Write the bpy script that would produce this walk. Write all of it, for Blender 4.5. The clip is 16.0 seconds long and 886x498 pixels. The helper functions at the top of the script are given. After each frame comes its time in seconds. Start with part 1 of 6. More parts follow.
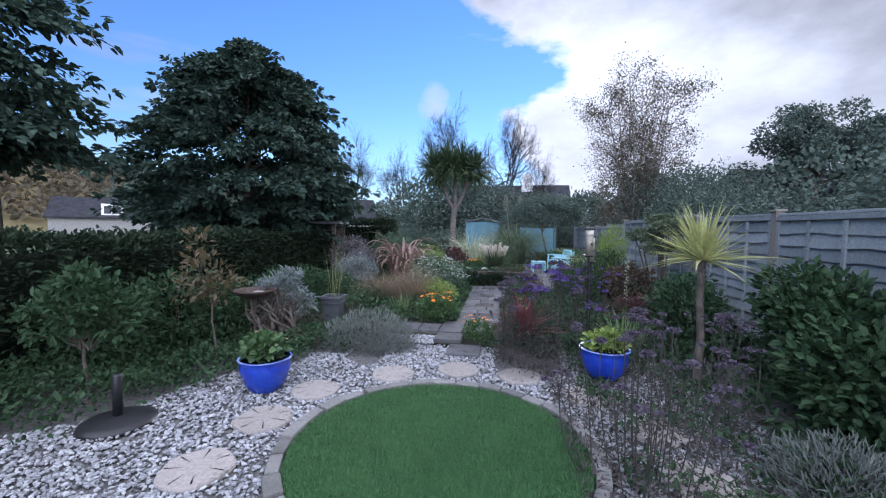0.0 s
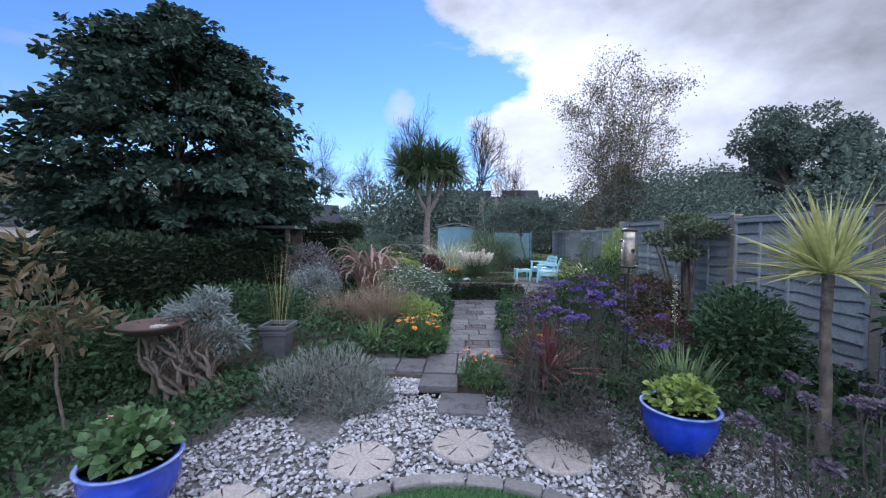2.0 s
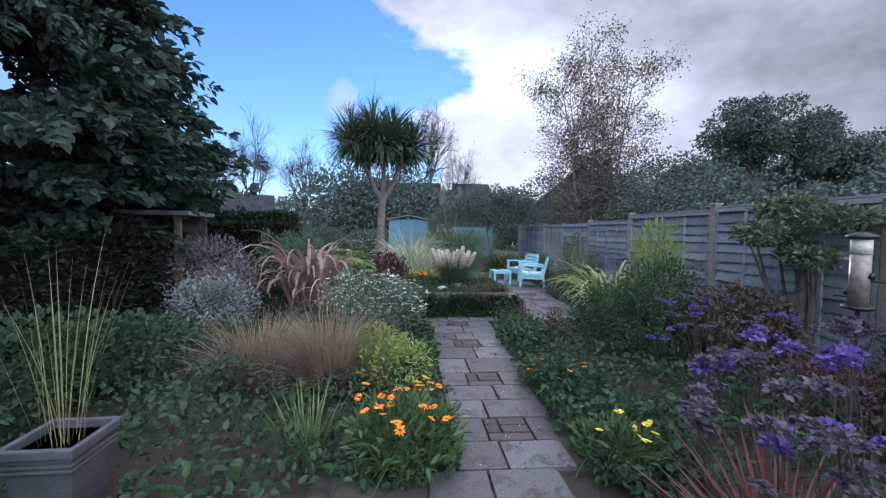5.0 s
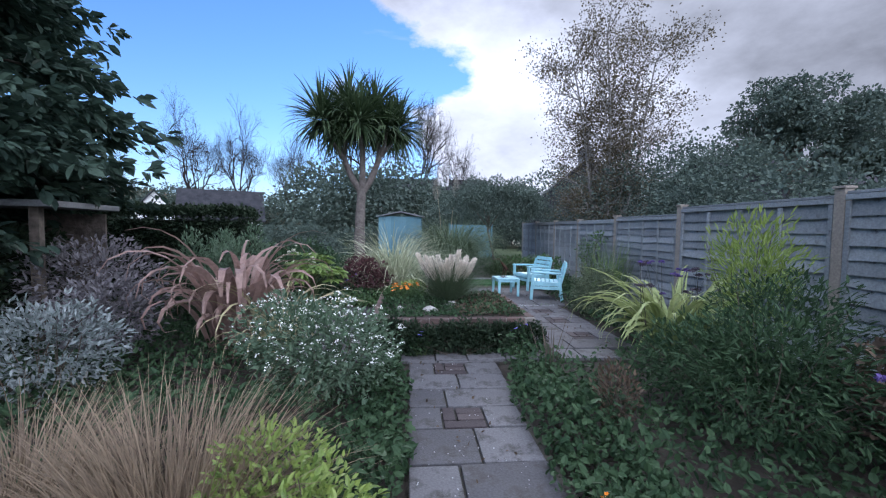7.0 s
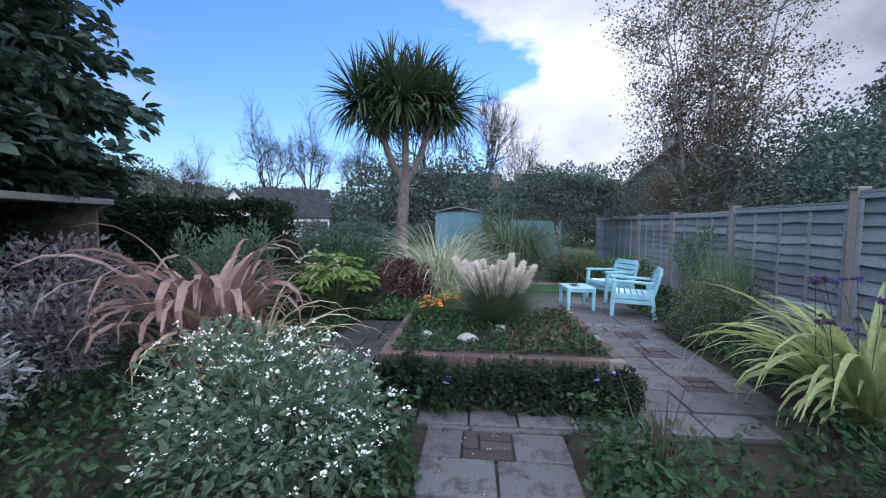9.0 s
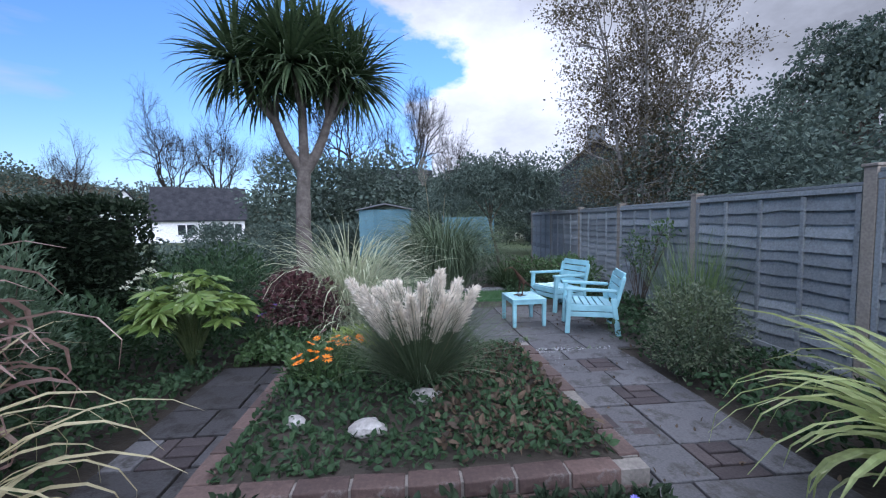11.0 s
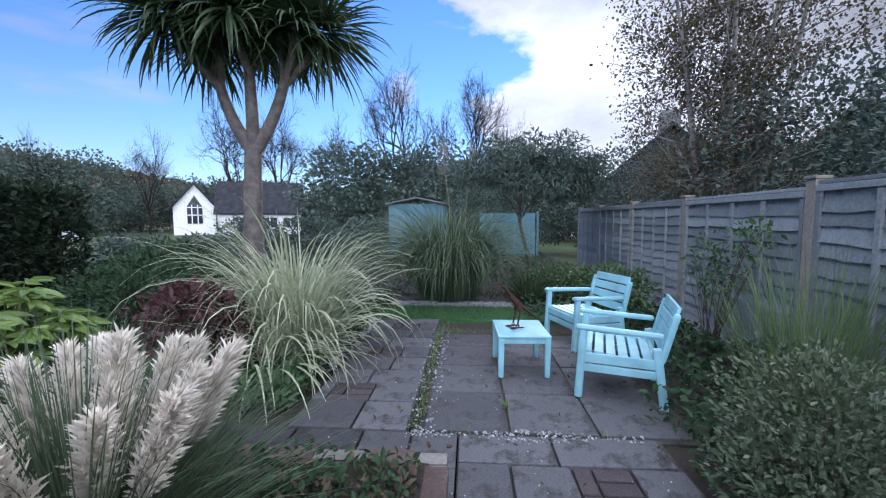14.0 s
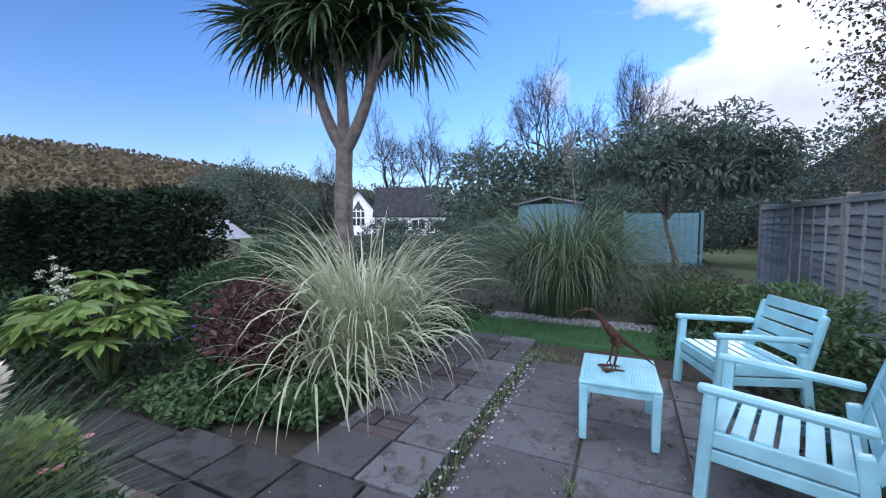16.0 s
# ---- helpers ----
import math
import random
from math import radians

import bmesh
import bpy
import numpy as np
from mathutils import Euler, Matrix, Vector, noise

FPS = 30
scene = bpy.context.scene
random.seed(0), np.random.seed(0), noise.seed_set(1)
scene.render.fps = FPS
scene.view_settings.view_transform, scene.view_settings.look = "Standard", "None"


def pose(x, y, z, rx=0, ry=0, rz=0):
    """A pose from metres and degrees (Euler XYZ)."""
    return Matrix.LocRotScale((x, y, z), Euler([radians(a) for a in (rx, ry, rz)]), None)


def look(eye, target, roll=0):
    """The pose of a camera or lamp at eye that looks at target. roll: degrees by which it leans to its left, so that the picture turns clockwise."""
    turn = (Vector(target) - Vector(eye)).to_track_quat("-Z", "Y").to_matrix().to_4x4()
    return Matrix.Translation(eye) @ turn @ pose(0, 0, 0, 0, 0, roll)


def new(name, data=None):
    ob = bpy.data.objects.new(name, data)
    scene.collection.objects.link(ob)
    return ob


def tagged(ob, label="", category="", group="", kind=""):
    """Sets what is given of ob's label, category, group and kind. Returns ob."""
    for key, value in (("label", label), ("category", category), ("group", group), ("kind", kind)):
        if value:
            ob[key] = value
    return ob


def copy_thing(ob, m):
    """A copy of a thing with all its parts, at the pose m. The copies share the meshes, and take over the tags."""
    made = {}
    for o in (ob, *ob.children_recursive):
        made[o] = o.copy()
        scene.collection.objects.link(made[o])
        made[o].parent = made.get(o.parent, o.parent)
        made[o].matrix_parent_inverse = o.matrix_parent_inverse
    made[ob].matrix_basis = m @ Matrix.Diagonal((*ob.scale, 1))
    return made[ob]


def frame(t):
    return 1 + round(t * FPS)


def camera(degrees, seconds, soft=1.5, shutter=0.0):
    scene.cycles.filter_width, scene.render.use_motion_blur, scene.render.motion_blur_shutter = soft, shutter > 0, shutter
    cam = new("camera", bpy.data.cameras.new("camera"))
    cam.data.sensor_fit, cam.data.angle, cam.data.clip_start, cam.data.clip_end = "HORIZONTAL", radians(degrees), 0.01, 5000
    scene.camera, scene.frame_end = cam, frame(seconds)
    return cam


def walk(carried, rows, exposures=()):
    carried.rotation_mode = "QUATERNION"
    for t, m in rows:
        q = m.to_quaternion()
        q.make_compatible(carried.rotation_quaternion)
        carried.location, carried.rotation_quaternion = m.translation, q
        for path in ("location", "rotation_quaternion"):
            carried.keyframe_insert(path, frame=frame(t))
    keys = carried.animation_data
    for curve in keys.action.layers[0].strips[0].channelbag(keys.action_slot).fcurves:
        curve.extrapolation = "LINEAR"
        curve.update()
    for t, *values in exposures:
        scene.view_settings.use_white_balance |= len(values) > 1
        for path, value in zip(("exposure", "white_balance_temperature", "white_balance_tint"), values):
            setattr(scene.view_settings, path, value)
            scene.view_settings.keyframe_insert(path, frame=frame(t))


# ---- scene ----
cam = camera(96.5, 16.0, soft=1.2)
PATH = [
    (0, (0.689, 0.935, 1.521), (0.405, 2.911, 1.414), 0.7),
    (0.5, (0.464, 1.319, 1.502), (0.209, 3.301, 1.4), 0.5),
    (1, (0.412, 1.719, 1.483), (0.205, 3.706, 1.395), 0.5),
    (1.5, (0.344, 2.102, 1.477), (0.19, 4.095, 1.401), 0.4),
    (2, (0.272, 2.452, 1.478), (0.151, 4.447, 1.404), 0.3),
    (2.5, (0.281, 2.897, 1.46), (0.162, 4.892, 1.367), 0.6),
    (3, (0.132, 3.311, 1.441), (-0.02, 5.302, 1.33), 0.5),
    (3.5, (-0.021, 3.761, 1.435), (-0.194, 5.751, 1.321), 0.4),
    (4, (-0.149, 4.2, 1.415), (-0.292, 6.191, 1.305), 0.2),
    (4.5, (-0.317, 4.642, 1.425), (-0.343, 6.639, 1.32), 0.4),
    (5, (-0.291, 5.038, 1.426), (-0.132, 7.029, 1.328), 0.8),
    (5.2, (-0.297, 5.216, 1.415), (-0.055, 7.199, 1.323), 0.8),
    (7.3, (0.155, 7.3, 1.426), (0.282, 9.293, 1.317), 0.6),
    (7.4, (0.21, 7.374, 1.429), (0.284, 9.37, 1.322), 0.8),
    (7.5, (0.241, 7.433, 1.427), (0.265, 9.43, 1.319), 0.8),
    (8, (0.302, 7.748, 1.407), (0.166, 9.74, 1.286), 0.8),
    (8.2, (0.296, 7.889, 1.417), (0.129, 9.878, 1.292), 0.6),
    (10.3, (0.474, 9.497, 1.396), (0.429, 11.492, 1.262), -0.6),
    (10.5, (0.501, 9.64, 1.426), (0.517, 11.635, 1.282), -0.8),
    (11, (0.493, 10.038, 1.422), (0.667, 12.025, 1.281), -1.0),
    (11.5, (0.567, 10.341, 1.45), (0.872, 12.313, 1.308), -1.6),
    (12, (0.698, 10.64, 1.457), (1.085, 12.598, 1.321), -0.9),
    (12.5, (0.853, 10.985, 1.459), (1.243, 12.943, 1.334), -0.4),
    (13, (1.094, 11.188, 1.42), (1.375, 13.164, 1.29), -0.1),
    (13.5, (1.406, 11.372, 1.404), (1.486, 13.365, 1.256), -0.1),
    (14, (1.588, 11.668, 1.395), (1.454, 13.657, 1.24), -0.1),
    (14.5, (1.749, 11.879, 1.381), (1.407, 13.843, 1.226), -0.1),
    (15, (1.939, 12.081, 1.381), (1.397, 14.0, 1.225), 0.2),
    (15.5, (2.004, 12.349, 1.373), (1.314, 14.22, 1.216), 0.2),
    (16, (2.088, 12.544, 1.357), (1.245, 14.352, 1.216), -0.2),
]
walk(cam, [(t, look(eye, target, roll)) for t, eye, target, roll in PATH], [(0, 0.26, 5600, 14), (16, 0.26, 5600, 14)])

# ---- light ----
SUN = Vector((0.20, 0.94, 0.27)).normalized()
sun = new("sun", bpy.data.lights.new("sun", "SUN"))
sun.data.energy, sun.data.angle, sun.data.color = 2.6, radians(18), (1.0, 0.93, 0.84)
sun.matrix_world = look((0, 0, 30), Vector((0, 0, 30)) - SUN)

world = bpy.data.worlds.new("sky")
scene.world = world
world.use_nodes = True
wn, wl = world.node_tree.nodes, world.node_tree.links
wn.clear()


def wnode(kind, **kw):
    n = wn.new(kind)
    for k, v in kw.items():
        n.inputs[k.replace("_", " ")].default_value = v
    return n


def wmath(op, a, b=None, c=None, clamp=False):
    n = wn.new("ShaderNodeMath")
    n.operation, n.use_clamp = op, clamp
    for i, v in enumerate((a, b, c)):
        if v is None:
            continue
        if isinstance(v, (int, float)):
            n.inputs[i].default_value = v
        else:
            wl.new(v, n.inputs[i])
    return n.outputs[0]


def wdot(vec, v):
    n = wn.new("ShaderNodeVectorMath")
    n.operation = "DOT_PRODUCT"
    wl.new(vec, n.inputs[0])
    n.inputs[1].default_value = v
    return n.outputs["Value"]


sky = wn.new("ShaderNodeTexSky")
sky.sky_type, sky.sun_disc = "NISHITA", False
sky.sun_elevation, sky.sun_rotation = radians(20), radians(12)
sky.air_density, sky.dust_density, sky.ozone_density = 1.0, 0.0, 4.0
way = wn.new("ShaderNodeTexCoord").outputs["Generated"]
puff = wn.new("ShaderNodeTexNoise")
puff.inputs["Scale"].default_value, puff.inputs["Detail"].default_value, puff.inputs["Roughness"].default_value = 3.0, 12.0, 0.6
stretch = wn.new("ShaderNodeMapping")
stretch.inputs["Scale"].default_value = (1.0, 1.0, 1.9)
stretch.inputs["Location"].default_value = (0.35, 0.1, 0.2)
wl.new(way, stretch.inputs["Vector"])
wl.new(stretch.outputs["Vector"], puff.inputs["Vector"])
east = wdot(way, (1.0, 0.0, 0.0))
rise = wdot(way, (0.0, 0.0, 1.0))
notch = wmath("MULTIPLY_ADD", wmath("ABSOLUTE", wmath("ADD", rise, -0.326)), -1.45, 0.150)
low_edge = wmath("MULTIPLY_ADD", wmath("MAXIMUM", wmath("ADD", rise, -0.30), 0.0), -6.0, 0.055)
edge = wmath("MAXIMUM", notch, low_edge)
behind = wmath("MAXIMUM", wdot(way, (0.0, -0.9, 0.55)), 0.0)
height = wmath("MAXIMUM", wmath("ADD", wdot(way, (0.0, 0.0, 1.0)), -0.55), 0.0)
cover = wmath("ADD", wmath("MULTIPLY", wmath("SUBTRACT", east, edge), 3.0), wmath("MULTIPLY_ADD", puff.outputs["Fac"], 2.5, -1.25))
# one small separate cloud beside the large one
small = wmath("MULTIPLY_ADD", wmath("MAXIMUM", wmath("ADD", wdot(way, (-0.166, 0.938, 0.301)), -0.9965), 0.0), 330.0, wmath("MULTIPLY_ADD", puff.outputs["Fac"], 3.0, -1.95))
# last term adds unseen cloud behind and overhead to carry the fill light
cover = wmath("ADD", wmath("MULTIPLY_ADD", wmath("POWER", wmath("MAXIMUM", wdot(way, SUN), 0.0), 60.0), 0.25, cover), wmath("MULTIPLY_ADD", behind, 2.5, wmath("MULTIPLY", height, 1.5)))
thin = wn.new("ShaderNodeTexNoise")
thin.inputs["Scale"].default_value, thin.inputs["Detail"].default_value = 2.2, 8.0
flat = wn.new("ShaderNodeMapping")
flat.inputs["Scale"].default_value = (1.0, 1.0, 5.5)
flat.inputs["Location"].default_value = (1.7, 0.4, 0.3)
wl.new(way, flat.inputs["Vector"])
wl.new(flat.outputs["Vector"], thin.inputs["Vector"])
wisp = wmath("MULTIPLY", wmath("MULTIPLY", wmath("ADD", thin.outputs["Fac"], -0.60), 7.0, clamp=True), 0.55)
mask = wmath("MAXIMUM", wmath("MAXIMUM", wmath("MULTIPLY", cover, 4.5, clamp=True), wmath("MULTIPLY", small, 1.6, clamp=True)), wisp)
glow = wmath("POWER", wmath("MAXIMUM", wdot(way, SUN), 0.0), 22.0)
halo = wmath("POWER", wmath("MAXIMUM", wdot(way, SUN), 0.0), 5.0)
thick = wmath("MULTIPLY_ADD", puff.outputs["Fac"], -1.0, wmath("MULTIPLY_ADD", wmath("MULTIPLY", cover, 0.75, clamp=True), -0.15, 1.05))
# added fill: unseen cloud behind and overhead brightened to lift the ground
sky_fill = wmath("ADD", wmath("MULTIPLY", behind, 2.75), wmath("MULTIPLY", height, 1.15))
lit = wmath("ADD", wmath("MULTIPLY", glow, 0.45), wmath("MULTIPLY_ADD", halo, 0.05, wmath("ADD", thick, sky_fill)))
cloud = wn.new("ShaderNodeMix")
cloud.data_type = "RGBA"
cloud.blend_type = "MULTIPLY"
cloud.inputs["Factor"].default_value = 1.0
wl.new(lit, cloud.inputs["A"])
cloud.inputs["B"].default_value = (0.97, 0.975, 1.05, 1)
clear = wn.new("ShaderNodeMix")
clear.data_type, clear.blend_type = "RGBA", "MULTIPLY"
clear.inputs["Factor"].default_value = 1.0
wl.new(sky.outputs["Color"], clear.inputs["A"])
clear.inputs["B"].default_value = (0.136, 0.147, 0.166, 1)
both = wn.new("ShaderNodeMix")
both.data_type = "RGBA"
wl.new(mask, both.inputs["Factor"])
haze = wn.new("ShaderNodeMix")
haze.data_type = "RGBA"
wl.new(wmath("MULTIPLY", wmath("POWER", wmath("SUBTRACT", 1.0, wmath("ABSOLUTE", wdot(way, (0.0, 0.0, 1.0)))), 9.0), 0.75), haze.inputs["Factor"])
wl.new(clear.outputs["Result"], haze.inputs["A"])
haze.inputs["B"].default_value = (0.72, 0.80, 0.86, 1)
wl.new(haze.outputs["Result"], both.inputs["A"])
wl.new(cloud.outputs["Result"], both.inputs["B"])
back = wn.new("ShaderNodeBackground")
wl.new(both.outputs["Result"], back.inputs["Color"])
back.inputs["Strength"].default_value = 1.0
wl.new(back.outputs["Background"], wn.new("ShaderNodeOutputWorld").inputs["Surface"])


# ---- materials ----
def mat(name, a, b, rough=0.8, scale=6.0, bump=0.2, per="noise", metal=0.0, fine=60.0, stain=None, through_light=0.0, spec=0.4, coat=0.0):
    """Two colours mixed by noise, by piece ('object') or by mesh island ('island'), a fine grain on top, and relief."""
    m = bpy.data.materials.new(name)
    m.use_nodes = True
    nt = m.node_tree
    n, l = nt.nodes, nt.links
    bsdf = n["Principled BSDF"]
    bsdf.inputs["Roughness"].default_value, bsdf.inputs["Metallic"].default_value = rough, metal
    bsdf.inputs["Specular IOR Level"].default_value = spec
    bsdf.inputs["Coat Weight"].default_value = coat
    tc = n.new("ShaderNodeTexCoord")
    big = n.new("ShaderNodeTexNoise")
    big.inputs["Scale"].default_value, big.inputs["Detail"].default_value = scale, 6
    l.new(tc.outputs["Object"], big.inputs["Vector"])
    small = n.new("ShaderNodeTexNoise")
    small.inputs["Scale"].default_value, small.inputs["Detail"].default_value = fine, 4
    l.new(tc.outputs["Object"], small.inputs["Vector"])
    ramp = n.new("ShaderNodeMapRange")
    ramp.inputs["From Min"].default_value, ramp.inputs["From Max"].default_value = 0.3, 0.7
    l.new(big.outputs["Fac"], ramp.inputs["Value"])
    fac = ramp.outputs["Result"]
    if per != "noise":
        rnd = n.new("ShaderNodeObjectInfo").outputs["Random"] if per == "object" else n.new("ShaderNodeNewGeometry").outputs["Random Per Island"]
        add = n.new("ShaderNodeMath")
        add.operation = "MULTIPLY_ADD"
        l.new(fac, add.inputs[0])
        add.inputs[1].default_value = 0.35
        mul = n.new("ShaderNodeMath")
        mul.operation = "MULTIPLY"
        l.new(rnd, mul.inputs[0])
        mul.inputs[1].default_value = 0.75
        l.new(mul.outputs[0], add.inputs[2])
        fac = add.outputs[0]
    mix = n.new("ShaderNodeMix")
    mix.data_type = "RGBA"
    l.new(fac, mix.inputs["Factor"])
    mix.inputs["A"].default_value, mix.inputs["B"].default_value = (*a, 1), (*b, 1)
    col = mix.outputs["Result"]
    grain = n.new("ShaderNodeMix")
    grain.data_type, grain.blend_type = "RGBA", "MULTIPLY"
    grain.inputs["Factor"].default_value = 0.55
    gr = n.new("ShaderNodeMapRange")
    gr.inputs["From Min"].default_value, gr.inputs["From Max"].default_value = 0.3, 0.7
    gr.inputs["To Min"].default_value, gr.inputs["To Max"].default_value = 0.6, 1.25
    l.new(small.outputs["Fac"], gr.inputs["Value"])
    l.new(col, grain.inputs["A"])
    l.new(gr.outputs["Result"], grain.inputs["B"])
    col = grain.outputs["Result"]
    if stain:
        st = n.new("ShaderNodeTexNoise")
        st.inputs["Scale"].default_value, st.inputs["Detail"].default_value, st.inputs["Roughness"].default_value = stain[1], 8, 0.7
        l.new(tc.outputs["Object"], st.inputs["Vector"])
        sr = n.new("ShaderNodeMapRange")
        sr.inputs["From Min"].default_value, sr.inputs["From Max"].default_value = stain[2], stain[2] + 0.12
        l.new(st.outputs["Fac"], sr.inputs["Value"])
        sm = n.new("ShaderNodeMix")
        sm.data_type = "RGBA"
        l.new(sr.outputs["Result"], sm.inputs["Factor"])
        l.new(col, sm.inputs["A"])
        sm.inputs["B"].default_value = (*stain[0], 1)
        col = sm.outputs["Result"]
    l.new(col, bsdf.inputs["Base Color"])
    if bump:
        bp = n.new("ShaderNodeBump")
        bp.inputs["Strength"].default_value, bp.inputs["Distance"].default_value = bump, 0.01
        l.new(small.outputs["Fac"], bp.inputs["Height"])
        l.new(bp.outputs["Normal"], bsdf.inputs["Normal"])
    if through_light:
        tr = n.new("ShaderNodeBsdfTranslucent")
        l.new(col, tr.inputs["Color"])
        ms = n.new("ShaderNodeMixShader")
        ms.inputs["Fac"].default_value = through_light
        l.new(bsdf.outputs["BSDF"], ms.inputs[1])
        l.new(tr.outputs["BSDF"], ms.inputs[2])
        l.new(ms.outputs["Shader"], n["Material Output"].inputs["Surface"])
    return m


def leafmat(name, a, b, rough=0.5, light=0.3, spec=0.4):
    return mat(name, a, b, rough=rough, scale=3.0, bump=0.0, per="island", fine=25.0, through_light=light, spec=spec)


M_EARTH = mat("dark_earth", (0.02, 0.017, 0.013), (0.045, 0.037, 0.028), 0.95, 3.0, 0.8, fine=40)
M_FIELD = mat("rough_grass", (0.03, 0.05, 0.02), (0.07, 0.09, 0.035), 0.95, 0.3, 0.3, fine=4)
M_TURF = mat("artificial_turf", (0.036, 0.098, 0.034), (0.075, 0.165, 0.058), 0.7, 4.0, 0.2, "island", fine=30, through_light=0.15)
M_TURFBASE = mat("turf_backing", (0.02, 0.07, 0.02), (0.035, 0.10, 0.03), 0.9, 5.0, 0.5, fine=90)
M_GRAVELBED = mat("gravel_bed", (0.055, 0.052, 0.05), (0.15, 0.145, 0.14), 0.95, 25.0, 0.8, fine=80)
M_PEBBLE = mat("white_pebbles", (0.065, 0.066, 0.07), (0.40, 0.405, 0.42), 0.7, 9.0, 0.15, "island", fine=60)
M_SLAB = mat("paving_concrete", (0.048, 0.048, 0.052), (0.118, 0.118, 0.124), 0.8, 3.0, 0.5, "object", fine=70, stain=((0.045, 0.043, 0.042), 5.0, 0.50), spec=0.2)
# darker slab colour for the left arm and the row behind the bed
M_DARKSLAB = mat("dark_paving", (0.026, 0.026, 0.028), (0.062, 0.06, 0.062), 0.7, 3.0, 0.5, "object", fine=70, stain=((0.022, 0.021, 0.02), 5.0, 0.48), spec=0.2)
M_BRICKTILE = mat("dark_paver", (0.034, 0.029, 0.031), (0.072, 0.060, 0.060), 0.85, 8.0, 0.4, "object", fine=60, spec=0.2)
M_JOINT = mat("joint_sand", (0.03, 0.03, 0.026), (0.07, 0.065, 0.05), 0.95, 8.0, 0.6)
M_STEP = mat("stepping_stone", (0.20, 0.18, 0.165), (0.31, 0.28, 0.26), 0.85, 6.0, 0.35, "object", fine=60, stain=((0.12, 0.115, 0.10), 7.0, 0.58))
M_GROOVE = mat("stone_groove", (0.11, 0.10, 0.09), (0.16, 0.145, 0.135), 0.95)
M_EDGE = mat("edging_stone", (0.085, 0.082, 0.078), (0.19, 0.185, 0.175), 0.9, 7.0, 0.5, "object", fine=50)
M_BRICK = mat("old_red_brick", (0.045, 0.03, 0.027), (0.11, 0.073, 0.062), 0.9, 6.0, 0.5, "object", fine=50, stain=((0.15, 0.14, 0.13), 9.0, 0.57))
M_MORTAR = mat("mortar", (0.11, 0.10, 0.09), (0.20, 0.185, 0.165), 0.95)
M_FENCE = mat("weathered_fence_board", (0.125, 0.140, 0.148), (0.27, 0.295, 0.305), 0.85, 4.0, 0.35, "object", fine=45, stain=((0.06, 0.057, 0.06), 6.0, 0.60))
M_POST = mat("fence_post_timber", (0.17, 0.15, 0.13), (0.27, 0.24, 0.20), 0.85, 4.0, 0.3, "object", fine=45)
M_BLUE = mat("cobalt_glaze", (0.012, 0.03, 0.30), (0.02, 0.06, 0.42), 0.16, 5.0, 0.03, fine=25, coat=0.5)
M_RIM = mat("rim_glaze", (0.05, 0.09, 0.35), (0.25, 0.32, 0.55), 0.2, 8.0, 0.03, fine=30)
M_BLACK = mat("black_plastic", (0.010, 0.010, 0.011), (0.018, 0.018, 0.02), 0.45, 10.0, 0.1)
M_SLATE = mat("slate_grey_plastic", (0.055, 0.06, 0.068), (0.085, 0.09, 0.10), 0.5, 8.0, 0.06)
M_AQUA = mat("aqua_plastic", (0.22, 0.43, 0.49), (0.245, 0.46, 0.52), 0.45, 2.0, 0.0, fine=6)
M_RUST = mat("rusty_iron", (0.04, 0.02, 0.014), (0.09, 0.042, 0.025), 0.75, 30.0, 0.4, metal=0.5)
M_TERRA = mat("brown_clay", (0.045, 0.030, 0.026), (0.085, 0.055, 0.045), 0.8, 8.0, 0.3)
M_STONE = mat("pale_stone", (0.20, 0.19, 0.18), (0.36, 0.35, 0.33), 0.85, 8.0, 0.5)
M_BARK = mat("bark", (0.05, 0.042, 0.035), (0.13, 0.11, 0.09), 0.95, 9.0, 0.8, fine=35)
M_PALMBARK = mat("cabbage_palm_bark", (0.075, 0.065, 0.058), (0.17, 0.15, 0.135), 0.95, 9.0, 0.9, fine=30)
M_BIRCHBARK = mat("birch_bark", (0.10, 0.095, 0.09), (0.30, 0.285, 0.265), 0.85, 5.0, 0.5)
M_TWIG = mat("twig", (0.05, 0.04, 0.03), (0.10, 0.08, 0.06), 0.9, 9.0, 0.2)
M_WINTER = mat("winter_twig", (0.02, 0.018, 0.016), (0.04, 0.035, 0.03), 0.95, 9.0, 0.0, spec=0.1)
M_DRIFT = mat("bleached_wood", (0.09, 0.08, 0.07), (0.20, 0.18, 0.16), 0.9, 9.0, 0.5)
# near-black: the shade inside a hedge, put into the colour
M_HEDGECORE = mat("hedge_shade_core", (0.007, 0.011, 0.007), (0.014, 0.020, 0.012), 0.95, 9.0, 0.6, spec=0.1)
M_STEM = mat("green_stem", (0.05, 0.08, 0.03), (0.10, 0.13, 0.05), 0.7, 9.0, 0.1)
M_TALLSTEM = mat("dull_stem", (0.025, 0.025, 0.02), (0.06, 0.055, 0.045), 0.8, 9.0, 0.1)
M_DRYSTEM = mat("dry_stem", (0.20, 0.17, 0.11), (0.34, 0.30, 0.20), 0.8, 9.0, 0.1)
M_WHITEWALL = mat("white_render", (0.72, 0.72, 0.72), (0.82, 0.82, 0.81), 0.9, 1.0, 0.1, fine=8)
M_ROOF = mat("dark_roof_tile", (0.022, 0.023, 0.028), (0.045, 0.046, 0.052), 0.95, 2.0, 0.4, fine=10, spec=0.15)
M_GLASS = mat("window_glass", (0.02, 0.025, 0.03), (0.03, 0.035, 0.04), 0.08, 3.0, 0.0)
M_FRAME = mat("white_frame", (0.7, 0.7, 0.7), (0.8, 0.8, 0.8), 0.5, 3.0, 0.0)
